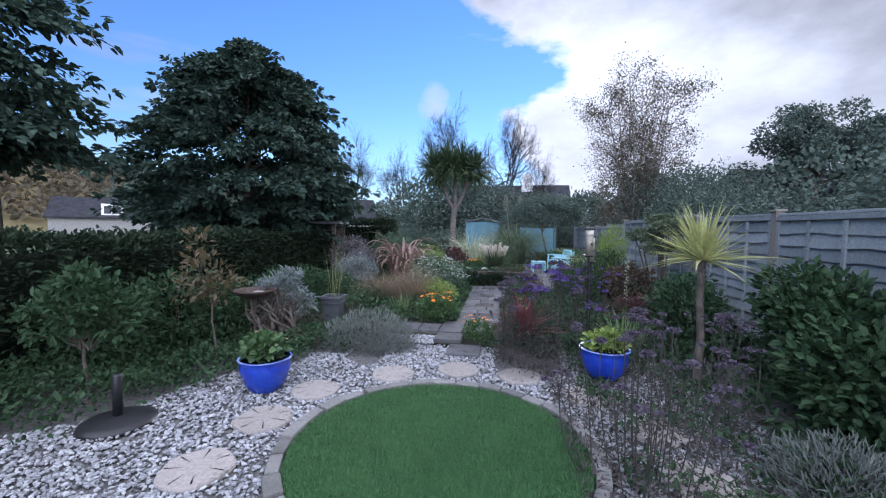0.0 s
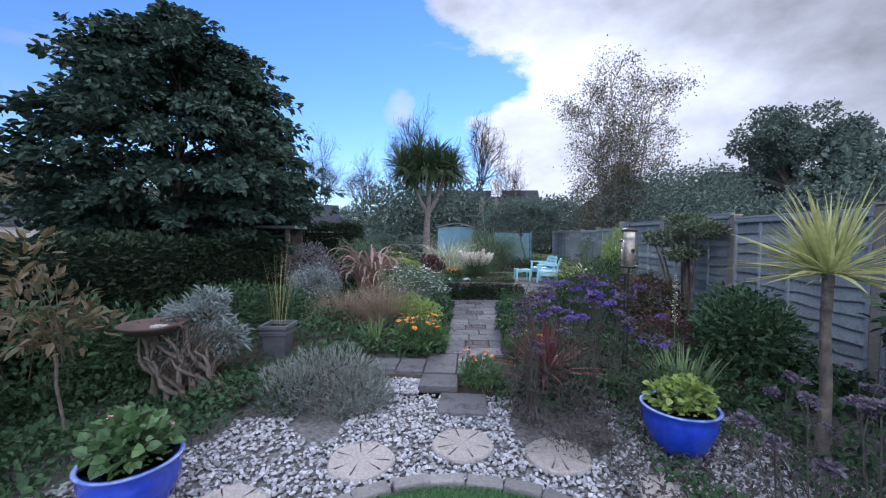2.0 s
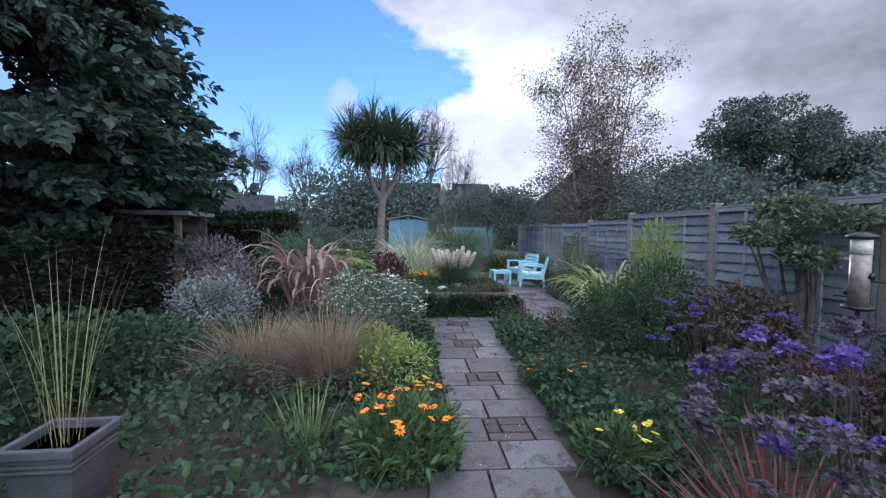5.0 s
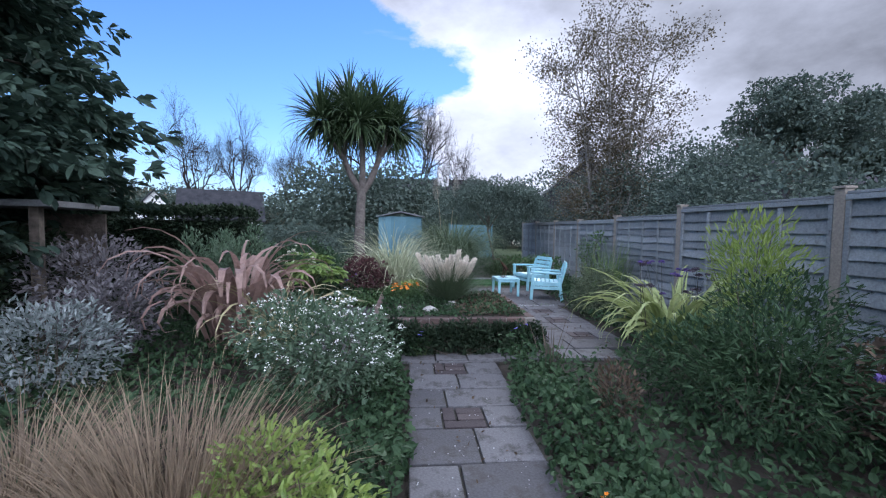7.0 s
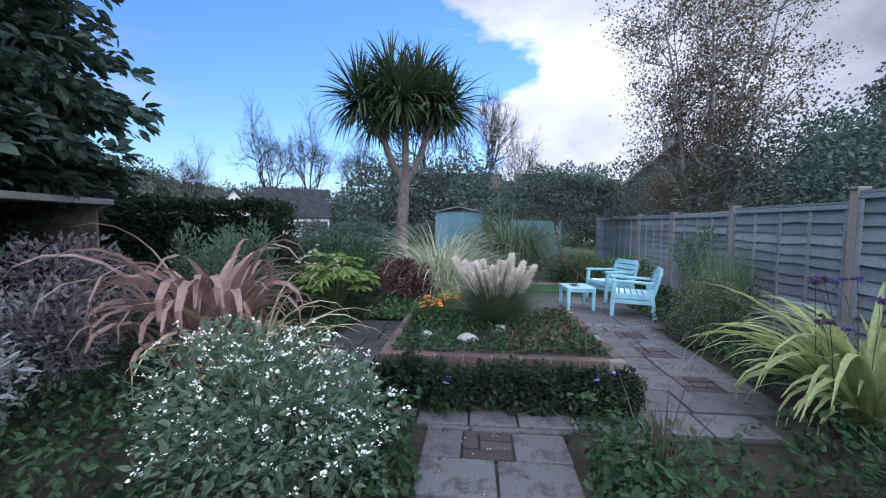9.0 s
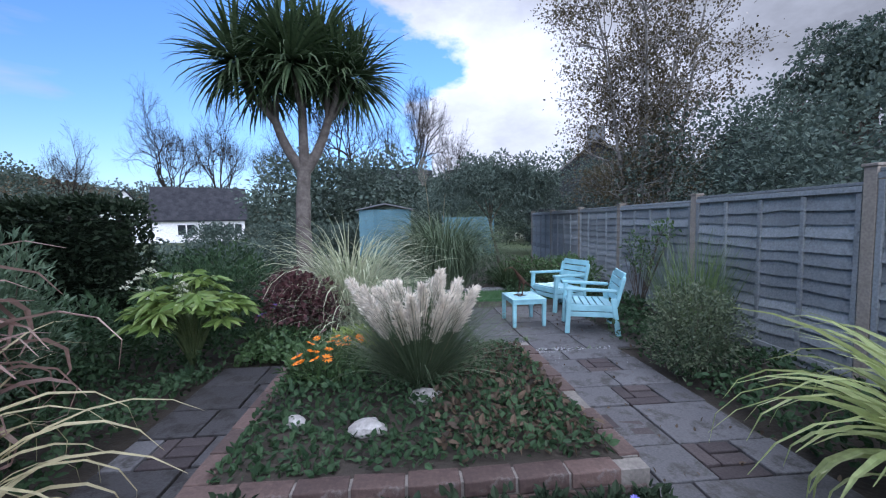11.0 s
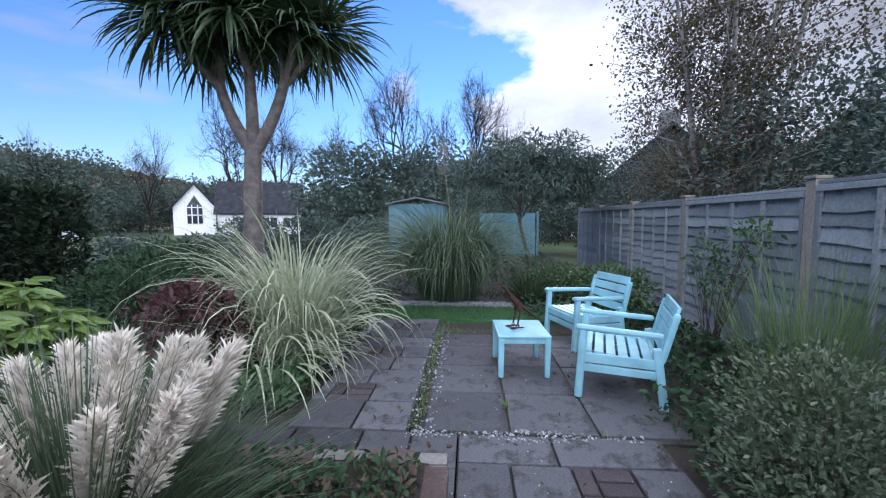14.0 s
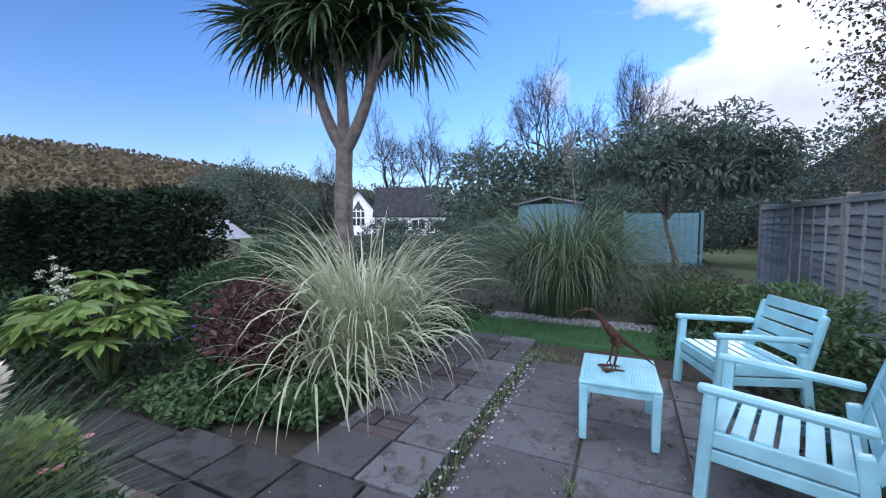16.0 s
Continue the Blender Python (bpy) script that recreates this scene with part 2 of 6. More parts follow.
M_SHEDBLUE = mat("pale_blue_shed", (0.085, 0.18, 0.22), (0.125, 0.24, 0.28), 0.8, 3.0, 0.2, "object")
M_SHEDFELT = mat("grey_felt", (0.12, 0.13, 0.14), (0.2, 0.21, 0.22), 0.9, 4.0, 0.3)
M_CREAM = mat("cream_panel", (0.62, 0.58, 0.47), (0.74, 0.70, 0.58), 0.6, 9.0, 0.1)
M_SEED = mat("seed_mix", (0.13, 0.115, 0.09), (0.27, 0.24, 0.19), 0.45, 30.0, 0.2, fine=90, coat=0.3)
M_HILL = mat("wooded_hill", (0.05, 0.06, 0.02), (0.17, 0.13, 0.06), 1.0, 0.05, 0.0, fine=0.3)
M_GREYROOF = mat("pale_grey_roof", (0.25, 0.27, 0.30), (0.34, 0.36, 0.40), 0.8, 3.0, 0.2)

L_DARK = leafmat("dark_tree_leaf", (0.022, 0.044, 0.036), (0.055, 0.088, 0.062), 0.65, 0.2, 0.2)
L_HEDGE = leafmat("hedge_leaf", (0.014, 0.026, 0.016), (0.03, 0.046, 0.024), 0.75, 0.12, 0.15)
L_GREEN = leafmat("mid_green_leaf", (0.035, 0.075, 0.028), (0.08, 0.14, 0.05), 0.5, 0.3)
L_LOW = leafmat("groundcover_leaf", (0.018, 0.042, 0.020), (0.052, 0.092, 0.042), 0.65, 0.25, 0.18)
L_BRIGHT = leafmat("bright_leaf", (0.12, 0.20, 0.04), (0.28, 0.36, 0.09), 0.45, 0.35)
L_LIME = leafmat("lime_leaf", (0.11, 0.18, 0.04), (0.25, 0.32, 0.08), 0.5, 0.35)
L_SILVER = leafmat("silver_leaf", (0.09, 0.118, 0.11), (0.25, 0.285, 0.28), 0.7, 0.2)
L_LAV = leafmat("lavender_leaf", (0.085, 0.10, 0.09), (0.19, 0.21, 0.19), 0.8, 0.2)
L_SALVIA = leafmat("salvia_leaf", (0.045, 0.085, 0.05), (0.10, 0.15, 0.09), 0.6, 0.25)
L_YEL = leafmat("autumn_leaf", (0.045, 0.058, 0.025), (0.13, 0.088, 0.045), 0.5, 0.35)
L_RED = leafmat("red_brown_leaf", (0.045, 0.026, 0.026), (0.115, 0.048, 0.05), 0.6, 0.25)
L_BROWN = leafmat("brown_leaf", (0.04, 0.03, 0.022), (0.11, 0.078, 0.05), 0.8, 0.2)
L_VARIEG = leafmat("variegated_leaf", (0.022, 0.045, 0.024), (0.135, 0.165, 0.095), 0.5, 0.3)
L_GREYPURP = leafmat("grey_purple_leaf", (0.08, 0.075, 0.085), (0.19, 0.18, 0.19), 0.7, 0.2)
L_DUSK = leafmat("withered_dusky_leaf", (0.035, 0.038, 0.03), (0.095, 0.075, 0.075), 0.7, 0.25)
L_FATSIA = leafmat("fatsia_leaf", (0.085, 0.15, 0.035), (0.21, 0.29, 0.08), 0.35, 0.3)
L_BIRCH = leafmat("birch_leaf", (0.045, 0.042, 0.024), (0.11, 0.088, 0.045), 0.5, 0.4)
# distance haze is mixed into this leaf colour: paler and bluer
L_FAR = leafmat("hazed_far_foliage", (0.055, 0.08, 0.07), (0.12, 0.155, 0.125), 0.9, 0.2, 0.12)
L_FARBR = leafmat("far_autumn_foliage", (0.065, 0.06, 0.04), (0.14, 0.115, 0.08), 0.9, 0.2, 0.1)
G_PALM = leafmat("palm_blade", (0.03, 0.055, 0.028), (0.075, 0.11, 0.05), 0.5, 0.2, 0.22)
G_STIPA = leafmat("straw_blade", (0.10, 0.072, 0.048), (0.30, 0.235, 0.16), 0.7, 0.35)
G_PAMPAS = leafmat("pampas_blade", (0.05, 0.085, 0.045), (0.12, 0.16, 0.09), 0.6, 0.3)
G_MISC = leafmat("striped_grass_blade", (0.22, 0.27, 0.15), (0.52, 0.54, 0.38), 0.5, 0.35)
G_PINK = leafmat("pink_flax_blade", (0.12, 0.075, 0.065), (0.34, 0.235, 0.20), 0.5, 0.3)
G_CREAM = leafmat("cream_flax_blade", (0.24, 0.22, 0.10), (0.42, 0.38, 0.24), 0.5, 0.3)
G_YUCCA = leafmat("variegated_yucca_blade", (0.20, 0.24, 0.07), (0.46, 0.46, 0.20), 0.45, 0.35)
G_STRAP = leafmat("strap_leaf", (0.17, 0.25, 0.07), (0.40, 0.44, 0.20), 0.45, 0.4)
G_REED = leafmat("reed_blade", (0.13, 0.15, 0.06), (0.28, 0.28, 0.13), 0.6, 0.3)
G_IRIS = leafmat("iris_blade", (0.06, 0.11, 0.04), (0.15, 0.21, 0.08), 0.5, 0.3)
G_RED = leafmat("bronze_red_blade", (0.09, 0.03, 0.035), (0.22, 0.08, 0.085), 0.45, 0.3)
F_PLUME = leafmat("pampas_plume", (0.62, 0.56, 0.47), (0.92, 0.88, 0.80), 0.9, 0.4)
F_OLDPLUME = leafmat("old_plume", (0.16, 0.15, 0.13), (0.30, 0.285, 0.25), 0.9, 0.3)
F_ORANGE = leafmat("orange_petal", (0.80, 0.20, 0.01), (0.92, 0.33, 0.02), 0.5, 0.3)
F_YELLOW = leafmat("yellow_petal", (0.80, 0.62, 0.02), (0.90, 0.75, 0.06), 0.5, 0.3)
F_WHITE = leafmat("white_petal", (0.75, 0.78, 0.76), (0.90, 0.90, 0.88), 0.5, 0.3)
F_PURPLE = leafmat("purple_floret", (0.06, 0.035, 0.15), (0.16, 0.11, 0.33), 0.7, 0.25)
F_FADED = leafmat("faded_floret", (0.045, 0.037, 0.05), (0.12, 0.10, 0.135), 0.8, 0.2)
F_BLUE = leafmat("blue_petal", (0.10, 0.10, 0.45), (0.25, 0.22, 0.65), 0.6, 0.3)
F_PINK = leafmat("pink_petal", (0.55, 0.12, 0.20), (0.75, 0.35, 0.42), 0.6, 0.3)
F_CREAM = leafmat("cream_bud", (0.45, 0.48, 0.36), (0.62, 0.62, 0.52), 0.6, 0.2)

# ---- mesh helpers ----
rng = np.random.default_rng(7)


def mesh_ob(name, v, f, material, parent=None, label="", smooth=False):
    v, f = np.asarray(v, np.float32).reshape(-1, 3), np.asarray(f, np.int32)
    me = bpy.data.meshes.new(name)
    me.vertices.add(len(v))
    me.vertices.foreach_set("co", v.ravel())
    k = f.shape[1]
    me.loops.add(f.size)
    me.loops.foreach_set("vertex_index", f.ravel())
    me.polygons.add(len(f))
    me.polygons.foreach_set("loop_start", np.arange(len(f), dtype=np.int32) * k)
    me.polygons.foreach_set("use_smooth", np.full(len(f), smooth))
    me.update(calc_edges=True)
    me.materials.append(material)
    ob = new(name, me)
    ob.parent = parent
    if label:
        ob["label"] = label
    return ob


def part(name, bm, material, parent, label="", smooth=False):
    me = bpy.data.meshes.new(name)
    if smooth:
        for f in bm.faces:
            f.smooth = True
    bm.to_mesh(me)
    bm.free()
    me.materials.append(material)
    ob = new(name, me)
    ob.parent = parent
    if label:
        ob["label"] = label
    return ob


def thing(name, loc, label, category, group="", kind="", turn=0):
    ob = new(name)
    ob.matrix_basis = pose(*loc, 0, 0, turn)
    ob.empty_display_size = 0.1
    return tagged(ob, label, category, group, kind)


class Acc:
    """Collects quads of many small pieces into one mesh."""
    def __init__(self):
        self.v, self.f, self.n = [], [], 0

    def add(self, v, f):
        v, f = np.asarray(v, float).reshape(-1, 3), np.asarray(f, int)
        self.v.append(v)
        self.f.append(f + self.n)
        self.n += len(v)

    def build(self, name, material, parent=None, label="", smooth=False):
        return mesh_ob(name, np.concatenate(self.v), np.concatenate(self.f), material, parent, label, smooth)


def unit(a):
    return a / np.maximum(np.linalg.norm(a, axis=-1, keepdims=True), 1e-9)


def box_bm(size, at=(0, 0, 0), bevel=0.0, m=None, taper=1.0):
    bm = bmesh.new()
    bmesh.ops.create_cube(bm, size=1)
    for v in bm.verts:
        k = taper if v.co.z < 0 else 1
        v.co = Vector((v.co.x * size[0] * k, v.co.y * size[1] * k, v.co.z * size[2]))
    if bevel:
        bmesh.ops.bevel(bm, geom=bm.edges[:], offset=bevel, segments=2, affect="EDGES", profile=0.6)
    bmesh.ops.transform(bm, matrix=Matrix.Translation(at) @ (m or Matrix()), verts=bm.verts)
    return bm


def lathe_bm(profile, sides=40, at=(0, 0, 0)):
    bm = bmesh.new()
    rings = [[bm.verts.new((at[0] + r * math.cos(2 * math.pi * i / sides), at[1] + r * math.sin(2 * math.pi * i / sides), at[2] + z)) for i in range(sides)] for r, z in profile]
    for a, b in zip(rings, rings[1:]):
        for i in range(sides):
            bm.faces.new((a[i], a[(i + 1) % sides], b[(i + 1) % sides], b[i]))
    bm.faces.new(rings[0][::-1])
    bm.faces.new(rings[-1])
    return bm


def tube(acc, pts, radii, sides=6):
    pts = np.asarray(pts, float)
    n = len(pts)
    radii = np.broadcast_to(np.asarray(radii, float), (n,))
    t = unit(np.gradient(pts, axis=0))
    ref = np.array([1.0, 0, 0]) if abs(t[0][0]) < 0.8 else np.array([0, 1.0, 0])
    u = unit(np.cross(t, ref))
    w = np.cross(t, u)
    a = np.arange(sides) * 2 * np.pi / sides
    v = pts[:, None] + radii[:, None, None] * (np.cos(a)[None, :, None] * u[:, None] + np.sin(a)[None, :, None] * w[:, None])
    i, j = np.meshgrid(np.arange(n - 1), np.arange(sides), indexing="ij")
    f = np.stack([i * sides + j, i * sides + (j + 1) % sides, (i + 1) * sides + (j + 1) % sides, (i + 1) * sides + j], -1).reshape(-1, 4)
    acc.add(v, f)


def leaves(acc, at, grow, length, ratio=0.45, fold=0.15, curl=0.15):
    """Folded oval leaves: one at each place, growing along its direction."""
    at, grow = np.asarray(at, float), unit(np.asarray(grow, float))
    n = len(at)
    length = np.broadcast_to(np.asarray(length, float), (n,))[:, None]
    side = unit(np.cross(grow, rng.normal(size=(n, 3)) * 0.5 + np.array([0, 0, 1.0])))
    up = np.cross(side, grow)
    w = length * ratio * 0.5
    v = np.stack([at,
                  at + grow * length * 0.3 + side * w + up * w * fold,
                  at + grow * length * 0.68 + side * w * 0.8 + up * (w * fold - length * curl * 0.3),
                  at + grow * length - up * length * curl,
                  at + grow * length * 0.68 - side * w * 0.8 + up * (w * fold - length * curl * 0.3),
                  at + grow * length * 0.3 - side * w + up * w * fold], 1)
    k = np.arange(n)[:, None] * 6
    f = np.concatenate([k + np.array([[0, 1, 2, 3]]), k + np.array([[0, 3, 4, 5]])])
    acc.add(v, f)


def blades(acc, at, azimuth, length, width, lean, droop, seg=5, power=1.6, fold=0.0, tip=0.08):
    """Grass blades and strap leaves that rise at a lean and bend over."""
    at = np.asarray(at, float)
    n = len(at)
    one = lambda x: np.broadcast_to(np.asarray(x, float), (n,))
    azimuth, length, width, lean, droop = map(one, (azimuth, length, width, lean, droop))
    s = np.linspace(0, 1, seg + 1)
    th = lean[:, None] + droop[:, None] * s[None] ** power
    ds = length[:, None] / seg
    h = np.concatenate([np.zeros((n, 1)), np.cumsum(np.sin((th[:, 1:] + th[:, :-1]) / 2) * ds, 1)], 1)
    z = np.concatenate([np.zeros((n, 1)), np.cumsum(np.cos((th[:, 1:] + th[:, :-1]) / 2) * ds, 1)], 1)
    d = np.stack([np.cos(azimuth), np.sin(azimuth), 0 * azimuth], 1)
    sd = np.stack([-np.sin(azimuth), np.cos(azimuth), 0 * azimuth], 1)
    tw = rng.normal(size=n) * 0.5
    sd = sd * np.cos(tw)[:, None] + np.array([0, 0, 1.0]) * np.sin(tw)[:, None] * 0.6
    prof = np.minimum(1, 0.55 + 1.6 * s) * np.where(s > 0.55, 1 - (s - 0.55) / 0.45 * (1 - tip), 1)
    mid = at[:, None] + d[:, None] * h[..., None] + np.array([0, 0, 1.0]) * z[..., None]
    off = sd[:, None] * (width[:, None] * prof[None] * 0.5)[..., None]
    v = np.stack([mid - off, mid + off], 2)
    if fold:
        nrm = np.array([0, 0, 1.0]) * np.sin(th)[..., None] - d[:, None] * np.cos(th)[..., None]
        lift = nrm * (width[:, None] * prof[None] * fold)[..., None]
        v = np.stack([mid - off + lift, mid, mid + off + lift], 2)
    c = v.shape[2]
    k = np.arange(n)[:, None, None] * ((seg + 1) * c) + np.arange(seg)[None, :, None] * c
    f = np.concatenate([(k + np.array([j, j + 1, j + 1 + c, j + c])).reshape(-1, 4) for j in range(c - 1)])
    acc.add(v, f)


def blob_points(n, blobs, inner=0.55, flat=0.0):
    """Places and outward directions in the outer shell of ellipsoids (x, y, z, rx, ry, rz)."""
    blobs = np.asarray(blobs, float)
    area = (blobs[:, 3] * blobs[:, 4] + blobs[:, 4] * blobs[:, 5] + blobs[:, 3] * blobs[:, 5])
    k = rng.choice(len(blobs), n, p=area / area.sum())
    d = unit(rng.normal(size=(n, 3)))
    if flat:
        d[:, 2] = np.where(d[:, 2] < -flat, -d[:, 2], d[:, 2])
    r = inner + (1 - inner) * rng.random(n) ** 0.7
    r *= 1 + 0.16 * np.sin(d[:, 0] * 7 + k) * np.cos(d[:, 1] * 6 + d[:, 2] * 5 + k * 2)
    p = blobs[k, :3] + d * blobs[k, 3:] * r[:, None]
    return p, d


def clumps(n, centre, radii, size, low=-0.6):
    """Many small ellipsoids spread through a large one, for an uneven crown."""
    d = unit(rng.normal(size=(n, 3)))
    d[:, 2] = np.where(d[:, 2] < low, -d[:, 2] * 0.5, d[:, 2])
    r = rng.random(n) ** 0.45
    p = np.asarray(centre) + d * np.asarray(radii) * r[:, None]
    s = size * (0.7 + 0.6 * rng.random(n))
    return np.column_stack([p, s, s, s * 0.75])


def flower_heads(acc, at, size, n=14, dome=0.6):
    """Small clustered florets round each place."""
    at = np.asarray(at, float)
    for p in at:
        s = size * (0.7 + 0.6 * rng.random())
        d = unit(rng.normal(size=(n, 3)))
        d[:, 2] = np.abs(d[:, 2]) * dome
        leaves(acc, p + d * s * 0.75 * rng.random((n, 1)) ** 0.4, d + rng.normal(size=(n, 3)) * 0.5, s * 0.5, 0.8)


def daisies(acc, at, size, petals=9):
    at = np.asarray(at, float)
    for p in at:
        s = size * (0.75 + 0.5 * rng.random())
        a = np.arange(petals) * 2 * np.pi / petals + rng.random()
        tilt = rng.normal(size=3) * 0.3 + np.array([0, 0, 1.0])
        tilt = tilt / np.linalg.norm(tilt)
        u = unit(np.cross(tilt, [1.0, 0.2, 0]))
        w = np.cross(tilt, u)
        g = np.cos(a)[:, None] * u + np.sin(a)[:, None] * w
        leaves(acc, p + g * s * 0.1, g + tilt * 0.25, s * 0.55, 0.5)


def stems_to(acc, base, tips, radius=0.004, sides=4, spread=0.1):
    for t in tips:
        b = np.array(base) + np.append(rng.normal(size=2) * spread, 0)
        m = (b + t) / 2 + np.append(rng.normal(size=2) * 0.05, 0.1 * (t[2] - b[2]))
        q = np.linspace(0, 1, 5)[:, None]
        tube(acc, (1 - q) ** 2 * b + 2 * q * (1 - q) * m + q ** 2 * t, np.linspace(radius, radius * 0.4, 5), sides)


def pieces(name, acc, material, parent, label=""):
    """Each added piece as a part of its own."""
    return [mesh_ob(name, v, f - f.min(), material, parent, label) for v, f in zip(acc.v, acc.f)]


def shrub(name, loc, label, category, blobs, n, size, leaf, ratio=0.45, inner=0.45, stem=M_TWIG, group="", upright=0.3, stem_r=0.006, nstem=14, curl=0.15):
    """A bush: stems and a mass of leaves; blobs are given from its base."""
    t = thing(name, loc, label, category, group)
    p, d = blob_points(n, blobs, inner)
    p[:, 2] = np.maximum(p[:, 2], 0.01)
    g = d * 0.8 + rng.normal(size=(n, 3)) * 0.5 + np.array([0, 0, upright])
    a = Acc()
    leaves(a, p, g, size * (0.6 + 0.8 * rng.random(n)), ratio, curl=curl)
    a.build("leaves", leaf, t)["kind"] = "stuff"
    s = Acc()
    stems_to(s, (0, 0, -0.03), p[rng.choice(n, min(nstem, n), replace=False)], stem_r, 5, 0.05)
    pieces("stem", s, stem, t)
    return t, p, d


def tuft(name, loc, label, category, n, length, width, lean, droop, material, r=0.12, seg=6, fold=0.0, group="", power=1.6):
    t = thing(name, loc, label, category, group)
    az = rng.random(n) * 2 * np.pi
    rr = r * np.sqrt(rng.random(n))
    at = np.stack([np.cos(az) * rr, np.sin(az) * rr, np.full(n, -0.02)], 1)
    a = Acc()
    blades(a, at, az + rng.normal(size=n) * 0.5, length * (0.55 + 0.55 * rng.random(n)), width * (0.7 + 0.6 * rng.random(n)),
           lean * rng.random(n), droop * (0.5 + 0.9 * rng.random(n)), seg, power, fold)
    if n > 300:
        a.build("blades", material, t)["kind"] = "stuff"
    else:
        v = a.v[0].reshape(n, -1, 3)
        k = v.shape[1]
        f = a.f[0]
        f = f[f.min(1) < k] if f.min() == 0 else f
        f = f[f.max(1) < k]
        for b in v:
            mesh_ob("blade", b, f, material, t)
    return t


def grow(acc, p, d, length, radius, depth, tips, spread=0.5, kids=3, up=0.15, shrink=0.72, sides=6, taper=0.62):
    """A branch that forks again and again; tips gets the ends and mid points of the last two orders."""
    n = 4
    pts = [np.array(p, float)]
    d = unit(np.array(d, float))
    for i in range(n):
        d = unit(d + rng.normal(size=3) * 0.10 + np.array([0, 0, up * 0.25]))
        pts.append(pts[-1] + d * length / n)
    tube(acc, pts, np.linspace(radius, radius * 0.62, n + 1), max(3, sides))
    if depth <= 1:
        tips.extend(pts[2:])
    if depth == 0:
        return
    for k in range(kids):
        nd = unit(d + rng.normal(size=3) * spread + np.array([0, 0, up]))
        j = n if k < 2 else int(rng.integers(2, n))
        grow(acc, pts[j], nd, length * shrink * (0.8 + 0.4 * rng.random()), radius * (taper if j == n else taper * 0.82), depth - 1, tips, spread, kids, up, shrink, sides - 1, taper)

# ---- ground ----
def ground_grid(name, x0, x1, y0, y1, step, z, rough, material, label, category, hole=None):
    xs, ys = np.arange(x0, x1 + step / 2, step), np.arange(y0, y1 + step / 2, step)
    gx, gy = np.meshgrid(xs, ys, indexing="ij")
    gz = np.array([[z - 0.075 * (name == "garden_soil") * max(0.0, 1 - (b - 6.3) / 0.35) + rough * noise.noise((a * 1.7, b * 1.7, 3.0)) + rough * 0.5 * noise.noise((a * 6, b * 6, 1.0)) for b in ys] for a in xs])
    i, j = np.meshgrid(np.arange(len(xs) - 1), np.arange(len(ys) - 1), indexing="ij")
    k = len(ys)
    f = np.stack([i * k + j, (i + 1) * k + j, (i + 1) * k + j + 1, i * k + j + 1], -1).reshape(-1, 4)
    ob = mesh_ob(name, np.stack([gx, gy, gz], -1), f, material, smooth=True)
    return tagged(ob, label, category, kind="structure")


bm = bmesh.new()
bmesh.ops.create_grid(bm, x_segments=2, y_segments=2, size=2500, matrix=Matrix.Translation((0, 0, -0.22)))
tagged(part("ground", bm, M_FIELD, None), "rough green grass of the neighbouring gardens and fields", "ground", kind="structure")
ground_grid("garden_soil", -5.6, 4.6, 6.3, 30, 0.12, -0.055, 0.03, M_EARTH, "dark damp earth of the planting beds", "soil")
ground_grid("gravel_bed", -5.6, 4.2, -3.0, 6.3, 0.12, -0.125, 0.012, M_GRAVELBED, "fine grey gravel under loose white pebbles", "gravel")

LAWN = (0.27, 3.75)
LAWN_R = 1.08

# ---- fence on the long side ----
def fence_x(y):
    return 3.95 + 0.042 * (y - 5.7)


POSTS = (-2.2, -0.1, 2.0, 4.09, 6.19, 8.29, 10.52, 12.93, 15.03, 17.07, 18.95, 21.0, 23.0)
TOPS = (1.74, 1.74, 1.75, 1.75, 1.76, 1.76, 1.84, 1.80, 1.70, 1.66, 1.66, 1.66, 1.66)
FA = math.atan(0.042)
FENCE_TURN = -math.degrees(FA)
fence = tagged(new("fence"), "long weathered grey timber fence of lap panels between square posts", "fence")
for y, top in zip(POSTS, TOPS):
    t = part("post", box_bm((0.10, 0.10, top + 0.20), (0, 0, (top + 0.20) / 2), 0.006), M_POST, fence)
    t.matrix_basis = pose(fence_x(y), y, -0.2, 0, 0, FENCE_TURN)
    part("cap", box_bm((0.125, 0.125, 0.025), (0, 0, top + 0.213), 0.005), M_POST, t)


def wavy_board(length, high, seed):
    """A lap board with a waney lower edge, thicker at the foot."""
    r = random.Random(seed)
    n = 14
    ph = [r.random() * 6 for _ in range(3)]
    v, f = [], []
    for i in range(n + 1):
        u = i / n
        y = (u - 0.5) * length
        w = 0.009 * math.sin(u * 7 + ph[0]) + 0.006 * math.sin(u * 17 + ph[1]) + 0.004 * math.sin(u * 31 + ph[2])
        v += [(-0.036, y, -high / 2 + w), (-0.008, y, high / 2), (0.004, y, high / 2), (0.0, y, -high / 2 + w)]
    for i in range(n):
        a = i * 4
        for k in range(4):
            f.append((a + k, a + (k + 1) % 4, a + 4 + (k + 1) % 4, a + 4 + k))
    me = bpy.data.meshes.new("board")
    me.from_pydata(v, [], f + [(0, 3, 2, 1)] + [(4 * n, 4 * n + 1, 4 * n + 2, 4 * n + 3)])
    me.materials.append(M_FENCE)
    return me


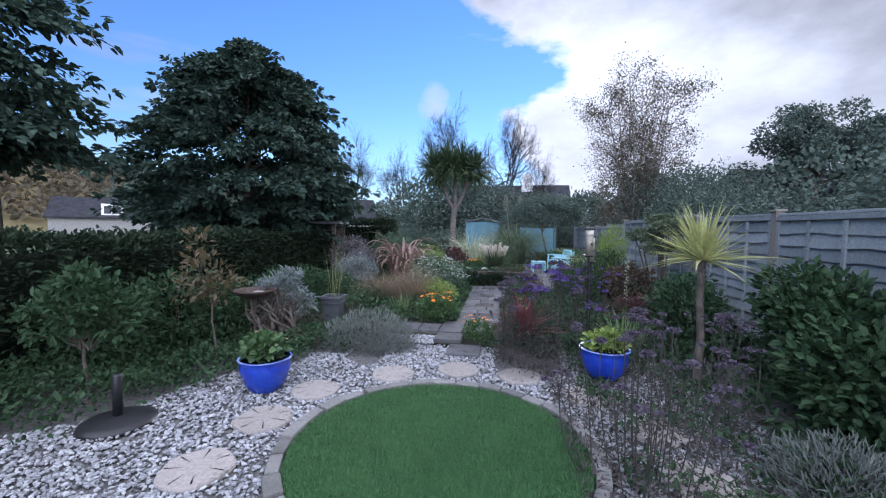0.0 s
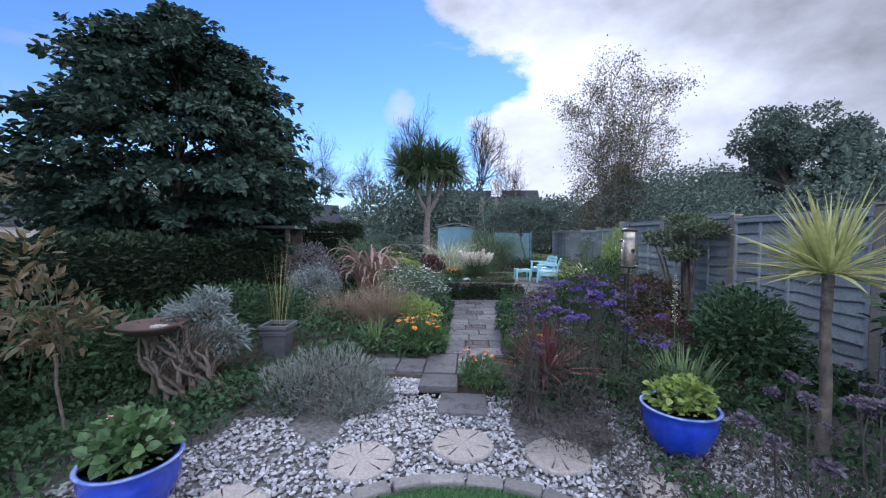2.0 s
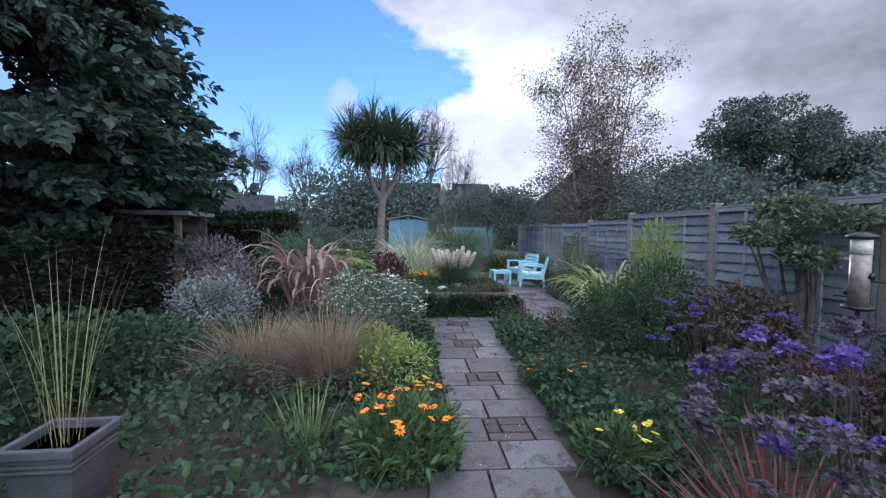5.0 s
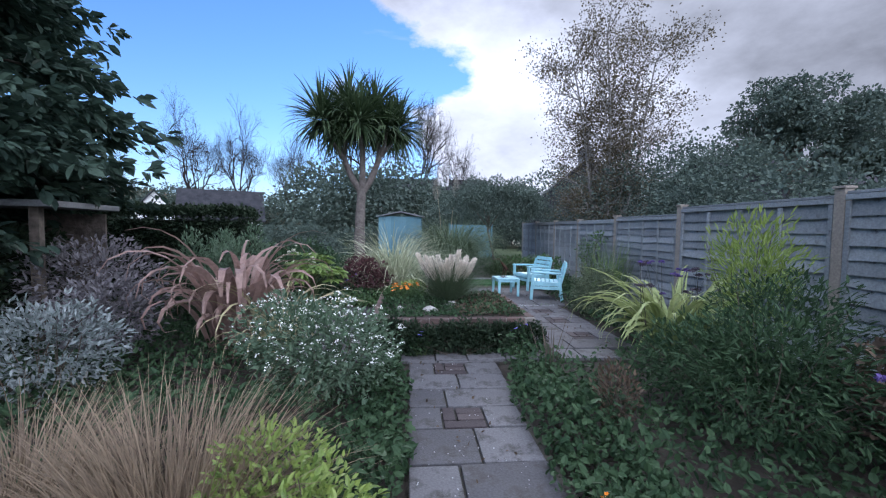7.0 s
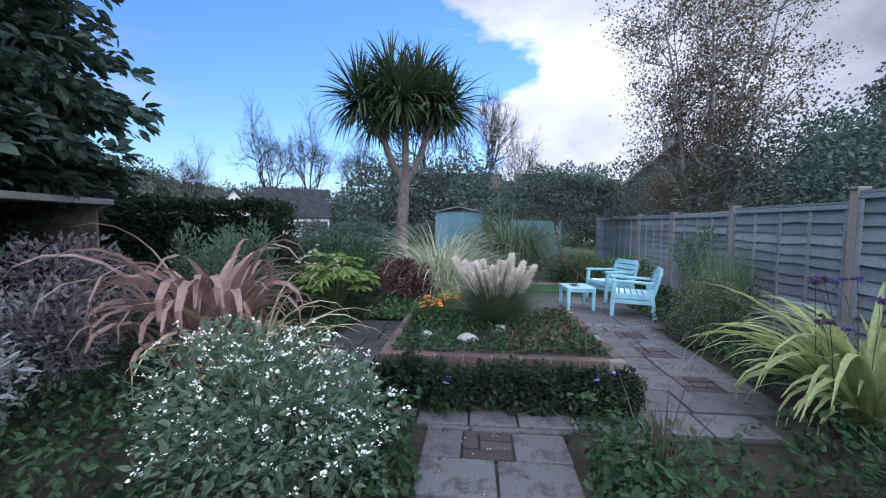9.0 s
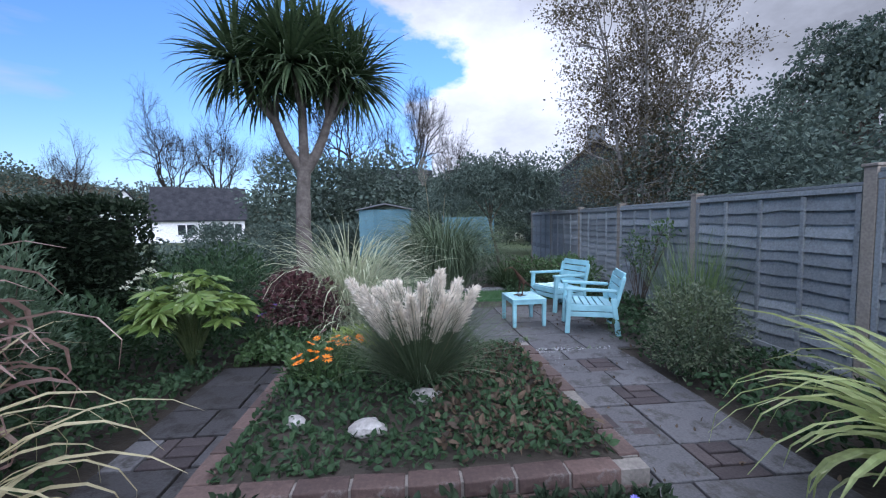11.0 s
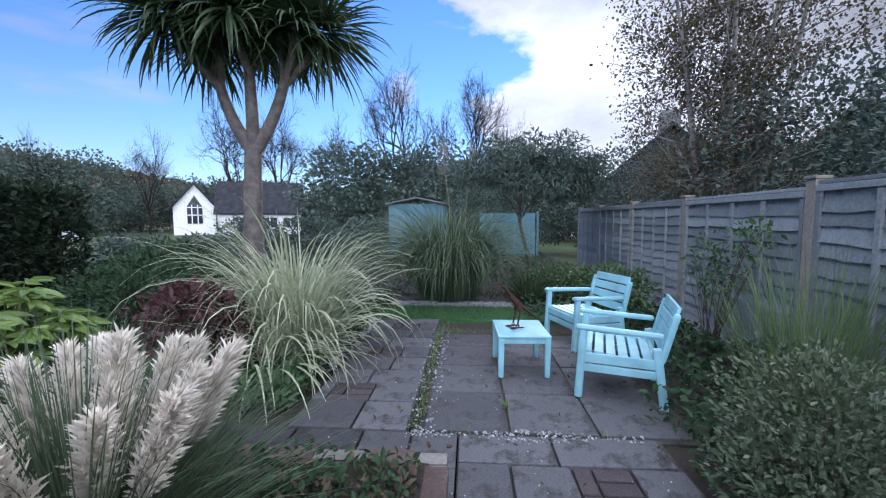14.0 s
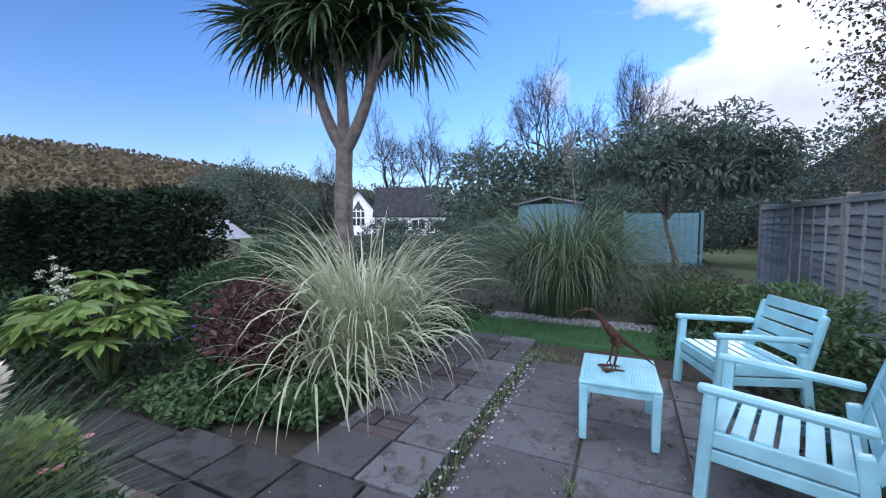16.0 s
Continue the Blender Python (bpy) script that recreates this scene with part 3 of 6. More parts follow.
for k in range(len(POSTS) - 1):
    y0, y1 = POSTS[k] + 0.055, POSTS[k + 1] - 0.055
    long = (y1 - y0) / math.cos(FA)
    mid = (y0 + y1) / 2
    top = min(TOPS[k], TOPS[k + 1]) - 0.03 if k != 5 else 1.80
    t = part("panel", box_bm((0.055, long, 0.028), (-0.005, 0, top), 0.004), M_FENCE, fence)
    t.matrix_basis = pose(fence_x(mid), mid, 0, 0, 0, FENCE_TURN)
    meshes = [wavy_board(long - 0.05, 0.168, 10 * k + j) for j in range(4)]
    rows = 12
    for j in range(rows):
        ob = new("board", meshes[j % 4])
        ob.parent = t
        ob.matrix_basis = pose(random.uniform(-0.003, 0.003), 0, top - 0.06 - 0.075 - j * (top - 0.16) / rows, random.uniform(-0.5, 0.5), 0, 0 if j % 2 else 0)
    part("top_rail", box_bm((0.03, long, 0.05), (-0.035, 0, top - 0.045), 0.003), M_FENCE, t)
    part("bottom_rail", box_bm((0.03, long, 0.05), (-0.035, 0, 0.05), 0.003), M_FENCE, t)
    for j in range(5):
        part("batten", box_bm((0.025, 0.042, top - 0.12), (-0.036, (j / 4 - 0.5) * (long - 0.05), top / 2 - 0.02), 0.003), M_FENCE, t)
    part("gravel_board", box_bm((0.03, long, 0.16), (0.0, 0, -0.02), 0.004), M_FENCE, t)


# ---- trees beyond the garden ----
def leafy_tree(name, loc, label, trunk_h, trunk_r, centre, radii, nclump, clump, n, size, leaf, lean=(0, 0), limbs=7, low=-0.6, ratio=0.6, inner=0.35):
    t = thing(name, loc, label, "tree")
    a = Acc()
    top = np.array([lean[0], lean[1], trunk_h])
    q = np.linspace(0, 1, 6)[:, None]
    tube(a, q * top + np.sin(q * 5) * np.array([0.04, 0.03, 0]), np.linspace(trunk_r, trunk_r * 0.6, 6), 10)
    b = clumps(nclump, centre, radii, clump, low)
    for c in b[rng.choice(len(b), limbs, replace=False)]:
        m = (top + c[:3]) / 2 + np.array([0, 0, 0.2])
        tube(a, (1 - q) ** 2 * top * 0.95 + 2 * q * (1 - q) * m + q ** 2 * c[:3], np.linspace(trunk_r * 0.5, trunk_r * 0.08, 6), 6)
    a.build("trunk", M_BARK, t, smooth=True)
    p, d = blob_points(n, b, inner)
    g = d * 0.7 + rng.normal(size=(n, 3)) * 0.5 + np.array([0, 0, -0.25])
    l = Acc()
    leaves(l, p, g, size * (0.6 + 0.8 * rng.random(n)), ratio)
    l.build("crown", leaf, t)
    return t


def tiered_tree(loc, label, high, wide, low, nclump, n, size, leaf):
    """A broad-based, pointed crown of layered drooping sprays."""
    t = thing("lime_tree", loc, label, "tree", "dark trees")
    a, b = Acc(), []
    q = np.linspace(0, 1, 6)[:, None]
    tube(a, q * np.array([0.05, 0, high * 0.8]), np.linspace(0.2, 0.03, 6), 10)
    for k in range(nclump):
        u = rng.random() ** 1.5
        z = low + u * (high - low - 0.2)
        rim = wide * (1 - max(0.0, (u - 0.16) / 0.84) ** 2.4) * (0.45 + 0.55 * min(1, u / 0.22)) * (0.86 + 0.22 * rng.random())
        r = rim * (1 - 0.55 * rng.random() ** 2.2)
        az = rng.random() * 6.28
        c = np.array([math.cos(az) * r, math.sin(az) * r, z])
        out = np.array([math.cos(az), math.sin(az), -0.25])
        for j in range(4):
            s = (0.40, 0.29, 0.19, 0.11)[j] * (0.8 + 0.4 * rng.random())
            e = c + out * (0.36 * j)
            b.append((*e, s, s, s * 0.55))
        if k % 11 == 0:
            tube(a, [(0, 0, z * 0.85), c * np.array([0.5, 0.5, 1.0]), c + out * 0.5], [0.05, 0.03, 0.008], 5)
    a.build("trunk", M_BARK, t, smooth=True)
    p, d = blob_points(n, b, 0.3)
    flat = p.copy()
    flat[:, 2] = 0
    l = Acc()
    leaves(l, p, unit(flat) * 0.8 + d * 0.3 + rng.normal(size=(n, 3)) * 0.4 + np.array([0, 0, -0.25]), size * (0.6 + 0.8 * rng.random(n)), 0.6)
    l.build("crown", leaf, t)
    return t


tiered_tree((-6.42, 11.3, -0.2), "dense dark green broadleaf tree with layered drooping sprays", 6.8, 2.5, 1.4, 290, 80000, 0.14, L_DARK)
tiered_tree((-7.0, 5.9, -0.2), "dark broadleaf tree with layered sprays beside the hedge", 6.2, 0.8, 2.8, 64, 12000, 0.14, L_DARK)
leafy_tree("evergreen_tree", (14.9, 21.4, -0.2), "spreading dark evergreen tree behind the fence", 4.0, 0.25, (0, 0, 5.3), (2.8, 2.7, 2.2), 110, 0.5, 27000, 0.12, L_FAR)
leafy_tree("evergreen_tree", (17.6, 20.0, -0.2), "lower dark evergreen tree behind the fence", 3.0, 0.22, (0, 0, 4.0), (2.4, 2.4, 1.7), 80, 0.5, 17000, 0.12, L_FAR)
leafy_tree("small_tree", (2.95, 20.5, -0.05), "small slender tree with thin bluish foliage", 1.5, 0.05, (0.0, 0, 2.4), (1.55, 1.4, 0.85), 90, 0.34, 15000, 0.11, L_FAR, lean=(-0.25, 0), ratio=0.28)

# birch with several stems
t = thing("birch_tree", (6.9, 20.3, -0.2), "tall multi-stemmed birch with thin yellowing leaves", "tree")
a, tips = Acc(), []
for k in range(6):
    az = k * 1.05
    q = np.linspace(0, 1, 8)[:, None]
    end = np.array([math.cos(az) * (0.75 + 0.14 * k), math.sin(az) * 1.0, 7.15 + 0.5 * math.sin(k * 2.0)])
    pts = q * end + np.array([math.cos(az), math.sin(az), 0]) * 0.25 * np.sqrt(q) + np.sin(q * 6 + k) * np.array([0.10, 0.06, 0])
    tube(a, pts, np.linspace(0.075, 0.02, 8), 7)
    for j in range(2, 8):
        for m in range(4):
            d = np.array([rng.normal(), rng.normal(), 0.5 + 0.5 * rng.random()])
            grow(a, pts[j], d, 0.80, 0.02, 2, tips, 0.6, 3, 0.05, 0.74, 4)
a.build("trunk", M_BIRCHBARK, t, smooth=True)
tips = np.array(tips)
n = 28000
p = tips[rng.integers(0, len(tips), n)] + rng.normal(size=(n, 3)) * 0.16
l = Acc()
leaves(l, p, rng.normal(size=(n, 3)) + np.array([0, 0, -0.8]), 0.066 * (0.6 + 0.7 * rng.random(n)), 0.7)
l.build("crown", L_BIRCH, t)


def bare_tree(name, loc, label, high, seed_kids=3, depth=5, spread=0.42):
    t = thing(name, loc, label, "tree", "bare winter trees")
    a, tips = Acc(), []
    h = high * 0.3
    tube(a, [(0, 0, -0.5), (0.02 * high, 0, h * 0.5), (0, 0.01 * high, h)], [high * 0.018, high * 0.014, high * 0.012], 7)
    for k in range(4):
        az = k * 1.6 + rng.random()
        grow(a, (0, 0, h * (0.75 + 0.08 * k)), (math.cos(az) * 0.7, math.sin(az) * 0.7, 1), high * 0.2, high * 0.012, depth, tips, spread, seed_kids, 0.10, 0.77, 5, 0.625)
    top = max(v[:, 2].max() for v in a.v)
    a.v = [v * np.array([high / top * 0.68, high / top * 0.68, high / top * 1.02]) for v in a.v]
    mid, rad = np.array([0, 0, 0.62 * high]), np.array([0.31, 0.31, 0.50]) * high
    for i, v in enumerate(a.v):
        d = (v - mid) / rad
        u = np.linalg.norm(d, axis=-1, keepdims=True)
        k = np.where(v[..., 2:3] > h, (1 + u ** 5) ** -0.2, 1.0)
        a.v[i] = mid + d * k * rad
    a.build("trunk", M_WINTER, t)
    return t


tall = bare_tree("bare_tree", (-24.4, 54.3, -0.2), "tall bare deciduous tree against the sky", 17.2, depth=6, spread=0.55)
tall2 = bare_tree("bare_tree", (-6.6, 61, -0.2), "tall bare deciduous tree against the sky", 22.0, depth=6, spread=0.55)
for src, x, y, s, turn in ((tall, -20.5, 57, 1.0, 40), (tall2, 1.1, 62, 0.98, 120), (tall, -14.7, 59, 0.92, 200), (tall, -31, 50, 0.68, 80), (tall2, 5.5, 51, 0.55, 10), (tall, -36, 45, 0.6, 10)):
    c = copy_thing(src, pose(x, y, -0.2, 0, 0, turn))
    c.scale = (s, s, s)


def far_mass(name, loc, label, blobs, n, size, leaf):
    """Distant bushes and trees that merge: one mass of foliage."""
    p, d = blob_points(n, blobs, 0.6)
    p[:, 2] = np.maximum(p[:, 2], 0.05)
    a = Acc()
    leaves(a, p, d + rng.normal(size=(n, 3)) * 0.6, size * (0.6 + 0.8 * rng.random(n)), 0.75)
    ob = a.build(name, leaf)
    ob.matrix_basis = pose(*loc)
    return tagged(ob, label, "foliage", kind="stuff")


def row(x0, y0, x1, y1, n, z, r, jit=0.6):
    out = []
    for i in range(n):
        u = (i + 0.5) / n
        s = r * (0.75 + 0.5 * rng.random())
        out.append((x0 + (x1 - x0) * u + rng.normal() * jit, y0 + (y1 - y0) * u + rng.normal() * jit, z * (0.7 + 0.5 * rng.random()), s * 1.1, s * 1.1, s))
    return out


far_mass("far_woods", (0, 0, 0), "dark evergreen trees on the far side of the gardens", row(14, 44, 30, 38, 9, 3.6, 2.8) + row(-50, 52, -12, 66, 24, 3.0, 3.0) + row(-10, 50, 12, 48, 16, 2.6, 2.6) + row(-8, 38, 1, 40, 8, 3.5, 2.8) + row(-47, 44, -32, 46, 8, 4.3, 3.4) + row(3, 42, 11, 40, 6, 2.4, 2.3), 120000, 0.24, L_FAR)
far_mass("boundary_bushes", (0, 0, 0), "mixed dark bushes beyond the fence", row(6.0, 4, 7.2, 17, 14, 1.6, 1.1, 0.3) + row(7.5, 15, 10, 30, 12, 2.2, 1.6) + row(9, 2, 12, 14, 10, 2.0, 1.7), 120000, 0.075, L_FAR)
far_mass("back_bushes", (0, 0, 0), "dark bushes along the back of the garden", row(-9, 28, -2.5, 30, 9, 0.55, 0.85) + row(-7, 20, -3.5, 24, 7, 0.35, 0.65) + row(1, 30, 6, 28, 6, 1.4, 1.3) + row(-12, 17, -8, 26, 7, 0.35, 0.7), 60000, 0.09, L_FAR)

# hill
hv, hf = [], []
RISE = ((10, 0.02), (28, 0.06), (40, 0.095), (50, 0.122), (62, 0.145), (70, 0.148), (90, 0.15), (120, 0.12))
K = 70
for i in range(K):
    deg = 10 + 110 * i / (K - 1)
    slope = np.interp(deg, [r[0] for r in RISE], [r[1] for r in RISE])
    for j, (dist, k) in enumerate(((95, 0.0), (120, 0.4), (145, 0.75), (170, 1.0), (230, 0.95))):
        z = 170 * slope * k * (1 + 0.05 * noise.noise((deg * 0.2, j, 0))) + 0.9 * noise.noise((deg * 0.9, j * 3.0, 5))
        hv.append((-dist * math.sin(radians(deg)), dist * math.cos(radians(deg)), -0.5 + z))
for i in range(K - 1):
    for j in range(4):
        a0 = i * 5 + j
        hf.append((a0, a0 + 1, a0 + 6, a0 + 5))
tagged(mesh_ob("hillside", hv, hf, M_HILL, smooth=True), "distant wooded hillside in autumn colours", "hill", kind="structure")
n = 26000
dg, u = np.radians(10 + 110 * rng.random(n)), rng.random(n)
dist = 100 + 68 * u
sl = np.interp(np.degrees(dg), [r[0] for r in RISE], [r[1] for r in RISE])
p = np.stack([-dist * np.sin(dg), dist * np.cos(dg), 170 * sl * np.interp(dist, [95, 120, 145, 170], [0, 0.4, 0.75, 1.0]) + 1.0 * rng.random(n)], 1)
a = Acc()
leaves(a, p, rng.normal(size=(n, 3)) + np.array([0, 0, 0.8]), 1.0 * (0.5 + rng.random(n)), 0.8)
tagged(a.build("hill_woods", L_FARBR), "autumn woodland covering the far hillside", "foliage", kind="stuff")

# ---- houses ----
def house(name, loc, turn, label, size, eave, ridge, wall_m, gable_end=True, over=0.3):
    """A house with walls, a pitched roof whose ridge runs along its x, and an empty list of openings to add to."""
    w, d = size
    t = thing(name, loc, label, "house", turn=turn)
    bm = bmesh.new()
    lo = [bm.verts.new(p) for p in ((-w / 2, -d / 2, -1.5), (w / 2, -d / 2, -1.5), (w / 2, d / 2, -1.5), (-w / 2, d / 2, -1.5))]
    hi = [bm.verts.new(p) for p in ((-w / 2, -d / 2, eave), (w / 2, -d / 2, eave), (w / 2, d / 2, eave), (-w / 2, d / 2, eave))]
    ga, gb = bm.verts.new((-w / 2, 0, ridge)), bm.verts.new((w / 2, 0, ridge))
    bm.faces.new((lo[0], lo[1], hi[1], hi[0]))
    bm.faces.new((lo[2], lo[3], hi[3], hi[2]))
    bm.faces.new((lo[1], lo[2], hi[2], gb, hi[1]))
    bm.faces.new((lo[3], lo[0], hi[0], ga, hi[3]))
    part("wall", bm, wall_m, t)
    bm = bmesh.new()
    s = (ridge - eave) / (d / 2)
    for sg in (-1, 1):
        a = [(-w / 2 - over, 0, ridge + 0.05), (w / 2 + over, 0, ridge + 0.05), (w / 2 + over, sg * (d / 2 + over), eave - s * over + 0.05), (-w / 2 - over, sg * (d / 2 + over), eave - s * over + 0.05)]
        lowv, upv = [bm.verts.new(p) for p in a], [bm.verts.new((p[0], p[1], p[2] + 0.16)) for p in a]
        bm.faces.new(upv)
        bm.faces.new(lowv[::-1])
        for i in range(4):
            bm.faces.new((lowv[i], lowv[(i + 1) % 4], upv[(i + 1) % 4], upv[i]))
    roof = part("roof", bm, M_ROOF, t)
    return t, roof


def window_part(t, at, w, h, turn=0, bars=2):
    """A framed window set against a wall; its face looks along -y before the turn."""
    m = pose(*at, 0, 0, turn)
    f = part("window", box_bm((w, 0.10, h), m=m), M_FRAME, t, "white framed window")
    for i in range(bars):
        part("pane", box_bm((w / bars - 0.12, 0.02, h - 0.14), m=m @ Matrix.Translation(((i + 0.5) * w / bars - w / 2, -0.055, 0))), M_GLASS, f)


# white gabled house far on the left
t, roof = house("white_house", (-20.9, 53.4, 0), 24, "white rendered bungalow with a dark tiled roof", (7.8, 5.0), 2.1, 5.1, M_WHITEWALL)
for x in (-1.2, 0.9, 2.9):
    window_part(t, (x, -2.54, 1.0), 1.5, 1.1)
t, roof = house("white_house", (-27.0, 51.3, 0), 125, "white gabled house end with an arched window under a dark roof", (5.0, 3.6), 2.5, 4.75, M_WHITEWALL)
bm = bmesh.new()
pts = [(-0.65, 0.9), (0.65, 0.9), (0.65, 2.6), (0.0, 3.7), (-0.65, 2.6)]
bmesh.ops.contextual_create(bm, geom=[bm.verts.new((-2.56, p[0], p[1])) for p in pts])
part("window", bm, M_GLASS, t, "tall pointed gable window")
for z, w in ((1.75, 1.3), (2.5, 1.3)):
    part("glazing_bar", box_bm((0.05, w, 0.09), (-2.59, 0, z)), M_FRAME, t)
for y in (-0.25, 0.25):
    part("glazing_bar", box_bm((0.05, 0.09, 1.9), (-2.59, y, 1.8)), M_FRAME, t)

# long low house with the white chimney
t, roof = house("bungalow", (1.5, 60, 0), -2, "far bungalow with a dark roof and a white chimney", (17, 8), 4.2, 7.6, M_WHITEWALL)
part("chimney", box_bm((1.5, 1.2, 3.4), (2.9, -0.6, 7.6), 0.04), M_WHITEWALL, t, "white rendered chimney stack")
for x in (-6, -3, 0.2, 4.5):
    window_part(t, (x, -4.05, 2.6), 1.7, 1.3)

# dark gable beyond the fence
t, roof = house("gabled_house", (13.0, 37.5, 0), 78, "house with a steep dark gable behind the fence", (8, 7.6), 2.9, 6.1, M_ROOF)
part("chimney", box_bm((0.9, 0.9, 1.6), (-3.4, 0, 6.3), 0.03), M_SHEDFELT, t, "dull grey chimney stack")
t, roof = house("gabled_house", (17.5, 24.5, 0), 5, "dark roofed house among the trees", (9, 6), 2.6, 4.6, M_ROOF)
part("chimney", box_bm((0.9, 0.7, 1.5), (-1.8, 0, 4.9), 0.03), M_BRICK, t, "weathered brick chimney stack")
# dormer house far off on the first hillside
t, roof = house("hillside_house", (-43, 40, -0.2), 40, "grey house with a white dormer window below the hill", (9, 6), 2.4, 4.4, M_STONE)
part("dormer", box_bm((1.9, 1.5, 1.5), (0.6, -2.2, 3.1), 0.02), M_FRAME, t, "white dormer box")
for x in (0.2, 1.0):
    part("pane", box_bm((0.6, 0.04, 0.8), (x, -2.97, 3.2)), M_GLASS, t)

# pale blue shed and screen at the end of the garden
t = thing("garden_shed", (-0.45, 27.6, -0.1), "pale blue painted timber garden shed", "shed")
for i in range(14):
    part("plank", box_bm((0.146, 0.03, 2.05), (-1.0 + i * 0.15, -0.8, 1.02), 0.004), M_SHEDBLUE, t)
for s in (-1, 1):
    for i in range(11):
        part("plank", box_bm((0.03, 0.146, 2.0), (s * 1.06, -0.72 + i * 0.15, 1.0), 0.004), M_SHEDBLUE, t)
for s in (-1, 1):
    part("roof", box_bm((1.25, 1.9, 0.05), (s * 0.58, 0, 2.16), 0.005, pose(0, 0, 0, 0, s * 12, 0)), M_SHEDFELT, t, "grey felt roof")
t = thing("blue_screen", (3.1, 26.8, -0.1), "pale blue painted timber garden screen", "screen")
for i in range(12):
    part("plank", box_bm((0.16, 0.025, 1.65), (-1.0 + i * 0.17, 0, 0.85), 0.004), M_SHEDBLUE, t)
for x in (-1.1, 1.05):
    part("post", box_bm((0.08, 0.08, 1.75), (x, 0.06, 0.87), 0.004), M_SHEDBLUE, t)

# small roofed bird table in the next garden
t = thing("bird_house", (-7.4, 19.4, -0.2), "small timber bird house with a pale grey pitched roof", "bird house", turn=20)
part("body", box_bm((0.6, 0.6, 1.15), (0, 0, 0.575), 0.01), M_POST, t)
bm = bmesh.new()
bmesh.ops.create_cone(bm, cap_ends=True, segments=4, radius1=0.72, radius2=0.10, depth=0.5, matrix=Matrix.Translation((0, 0, 1.38)) @ Matrix.Rotation(radians(45), 4, "Z"))
part("roof", bm, M_GREYROOF, t, "pale grey pitched roof")

t = thing("lean_to", (-5.3, 12.0, -0.15), "dark timber lean-to with a flat roof behind the shrubs", "shed", turn=12)
for x in (-1.2, 0.0, 1.2):
    part("post", box_bm((0.09, 0.09, 1.75), (x, -0.6, 0.87), 0.005), M_BARK, t)
part("roof", box_bm((2.8, 1.5, 0.07), (0, 0, 1.78), 0.01), M_SHEDFELT, t, "grey felt roof")
part("back_wall", box_bm((2.6, 0.04, 1.7), (0, 0.6, 0.85), 0.004), M_BARK, t)

# ---- cabbage palm ----
t = thing("cabbage_palm", (-1.14, 16.55, -0.1), "tall cabbage palm with a forked pale trunk and spiky heads", "palm tree")
a = Acc()
fork = np.array([0.02, 0, 2.4])
q = np.linspace(0, 1, 14)[:, None]
rad = np.linspace(0.145, 0.10, 14) * (1 + 0.05 * np.sin(np.arange(14) * 2.1))
tube(a, q * fork + np.sin(q * 3) * np.array([-0.05, 0.02, 0]), rad, 14)
HEADS = ((-0.55, 0.1, 3.75), (0.6, -0.05, 3.8), (0.0, -0.4, 3.85), (0.05, 0.45, 3.9), (-0.25, -0.1, 4.2), (0.3, 0.1, 4.2), (-0.85, -0.25, 3.9), (0.85, 0.25, 3.85))
NODES = [np.array(p) for p in ((-0.40, 0.02, 3.15), (0.42, 0.05, 3.2), (0.04, -0.08, 3.3))]
for node in NODES:
    m = fork * 0.5 + node * 0.5 + np.array([node[0] * 0.2, 0, -0.10])
    s = np.linspace(0, 1, 8)[:, None]
    tube(a, (1 - s) ** 2 * (fork - np.array([0, 0, 0.08])) + 2 * s * (1 - s) * m + s ** 2 * node, np.linspace(0.085, 0.062, 8), 10)
for h in HEADS:
    h = np.array(h)
    node = min(NODES, key=lambda p: np.linalg.norm(p[:2] - h[:2]))
    tube(a, [node - np.array([0, 0, 0.04]), node * 0.5 + h * 0.5 + np.array([h[0] * 0.05, 0, -0.04]), h], [0.055, 0.048, 0.042], 8)
a.build("trunk", M_PALMBARK, t, smooth=True)
for h in HEADS:
    n = 280
    acc = Acc()
    d = unit(rng.normal(size=(n, 3)))
    lean = np.arccos(np.clip(d[:, 2] * 0.9 + 0.18, -0.95, 1))
    at = np.array(h) + d * 0.10 + np.array([0, 0, 0.05])
    blades(acc, at, np.arctan2(d[:, 1], d[:, 0]), 0.92 * (0.7 + 0.4 * rng.random(n)), 0.042, lean, 0.35 + 0.75 * rng.random(n), 5, 2.0)
    acc.build("leaf_head", G_PALM, t)

# ---- hedge along the other side ----
def hedge(name, x, y0, y1, high, thick, n, label, turn=0):
    t = thing(name, (x, (y0 + y1) / 2, -0.15), label, "hedge", turn=turn)
    half = (y1 - y0) / 2
    # solid core box, coloured as the shade seen between the leaves
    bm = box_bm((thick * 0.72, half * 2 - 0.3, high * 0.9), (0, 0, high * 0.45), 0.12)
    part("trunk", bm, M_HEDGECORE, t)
    u = rng.random((n, 3))
    face = rng.random(n)
    p = np.stack([(u[:, 0] - 0.5) * thick, (u[:, 1] - 0.5) * 2 * half, u[:, 2] * high], 1)
    side = np.where(rng.random(n) < 0.5, -1, 1)
    p[face < 0.62, 0] = side[face < 0.62] * thick / 2
    p[(face >= 0.62) & (face < 0.92), 2] = high
    p[face >= 0.92, 1] = (side * half)[face >= 0.92]
    d = np.stack([p[:, 0] / thick * 2, 0 * p[:, 1], np.where(p[:, 2] >= high, 1.0, 0.15)], 1)
    bulge = np.array([noise.noise((a * 1.1, b * 1.1, c * 1.1)) for a, b, c in p])
    p += d * (bulge * 0.16)[:, None] + rng.normal(size=(n, 3)) * 0.05
    a = Acc()
    leaves(a, p, d + rng.normal(size=(n, 3)) * 0.6 + np.array([0, 0, 0.2]), 0.075 * (0.6 + 0.8 * rng.random(n)), 0.55)
    a.build("leaves", L_HEDGE, t)
    return t


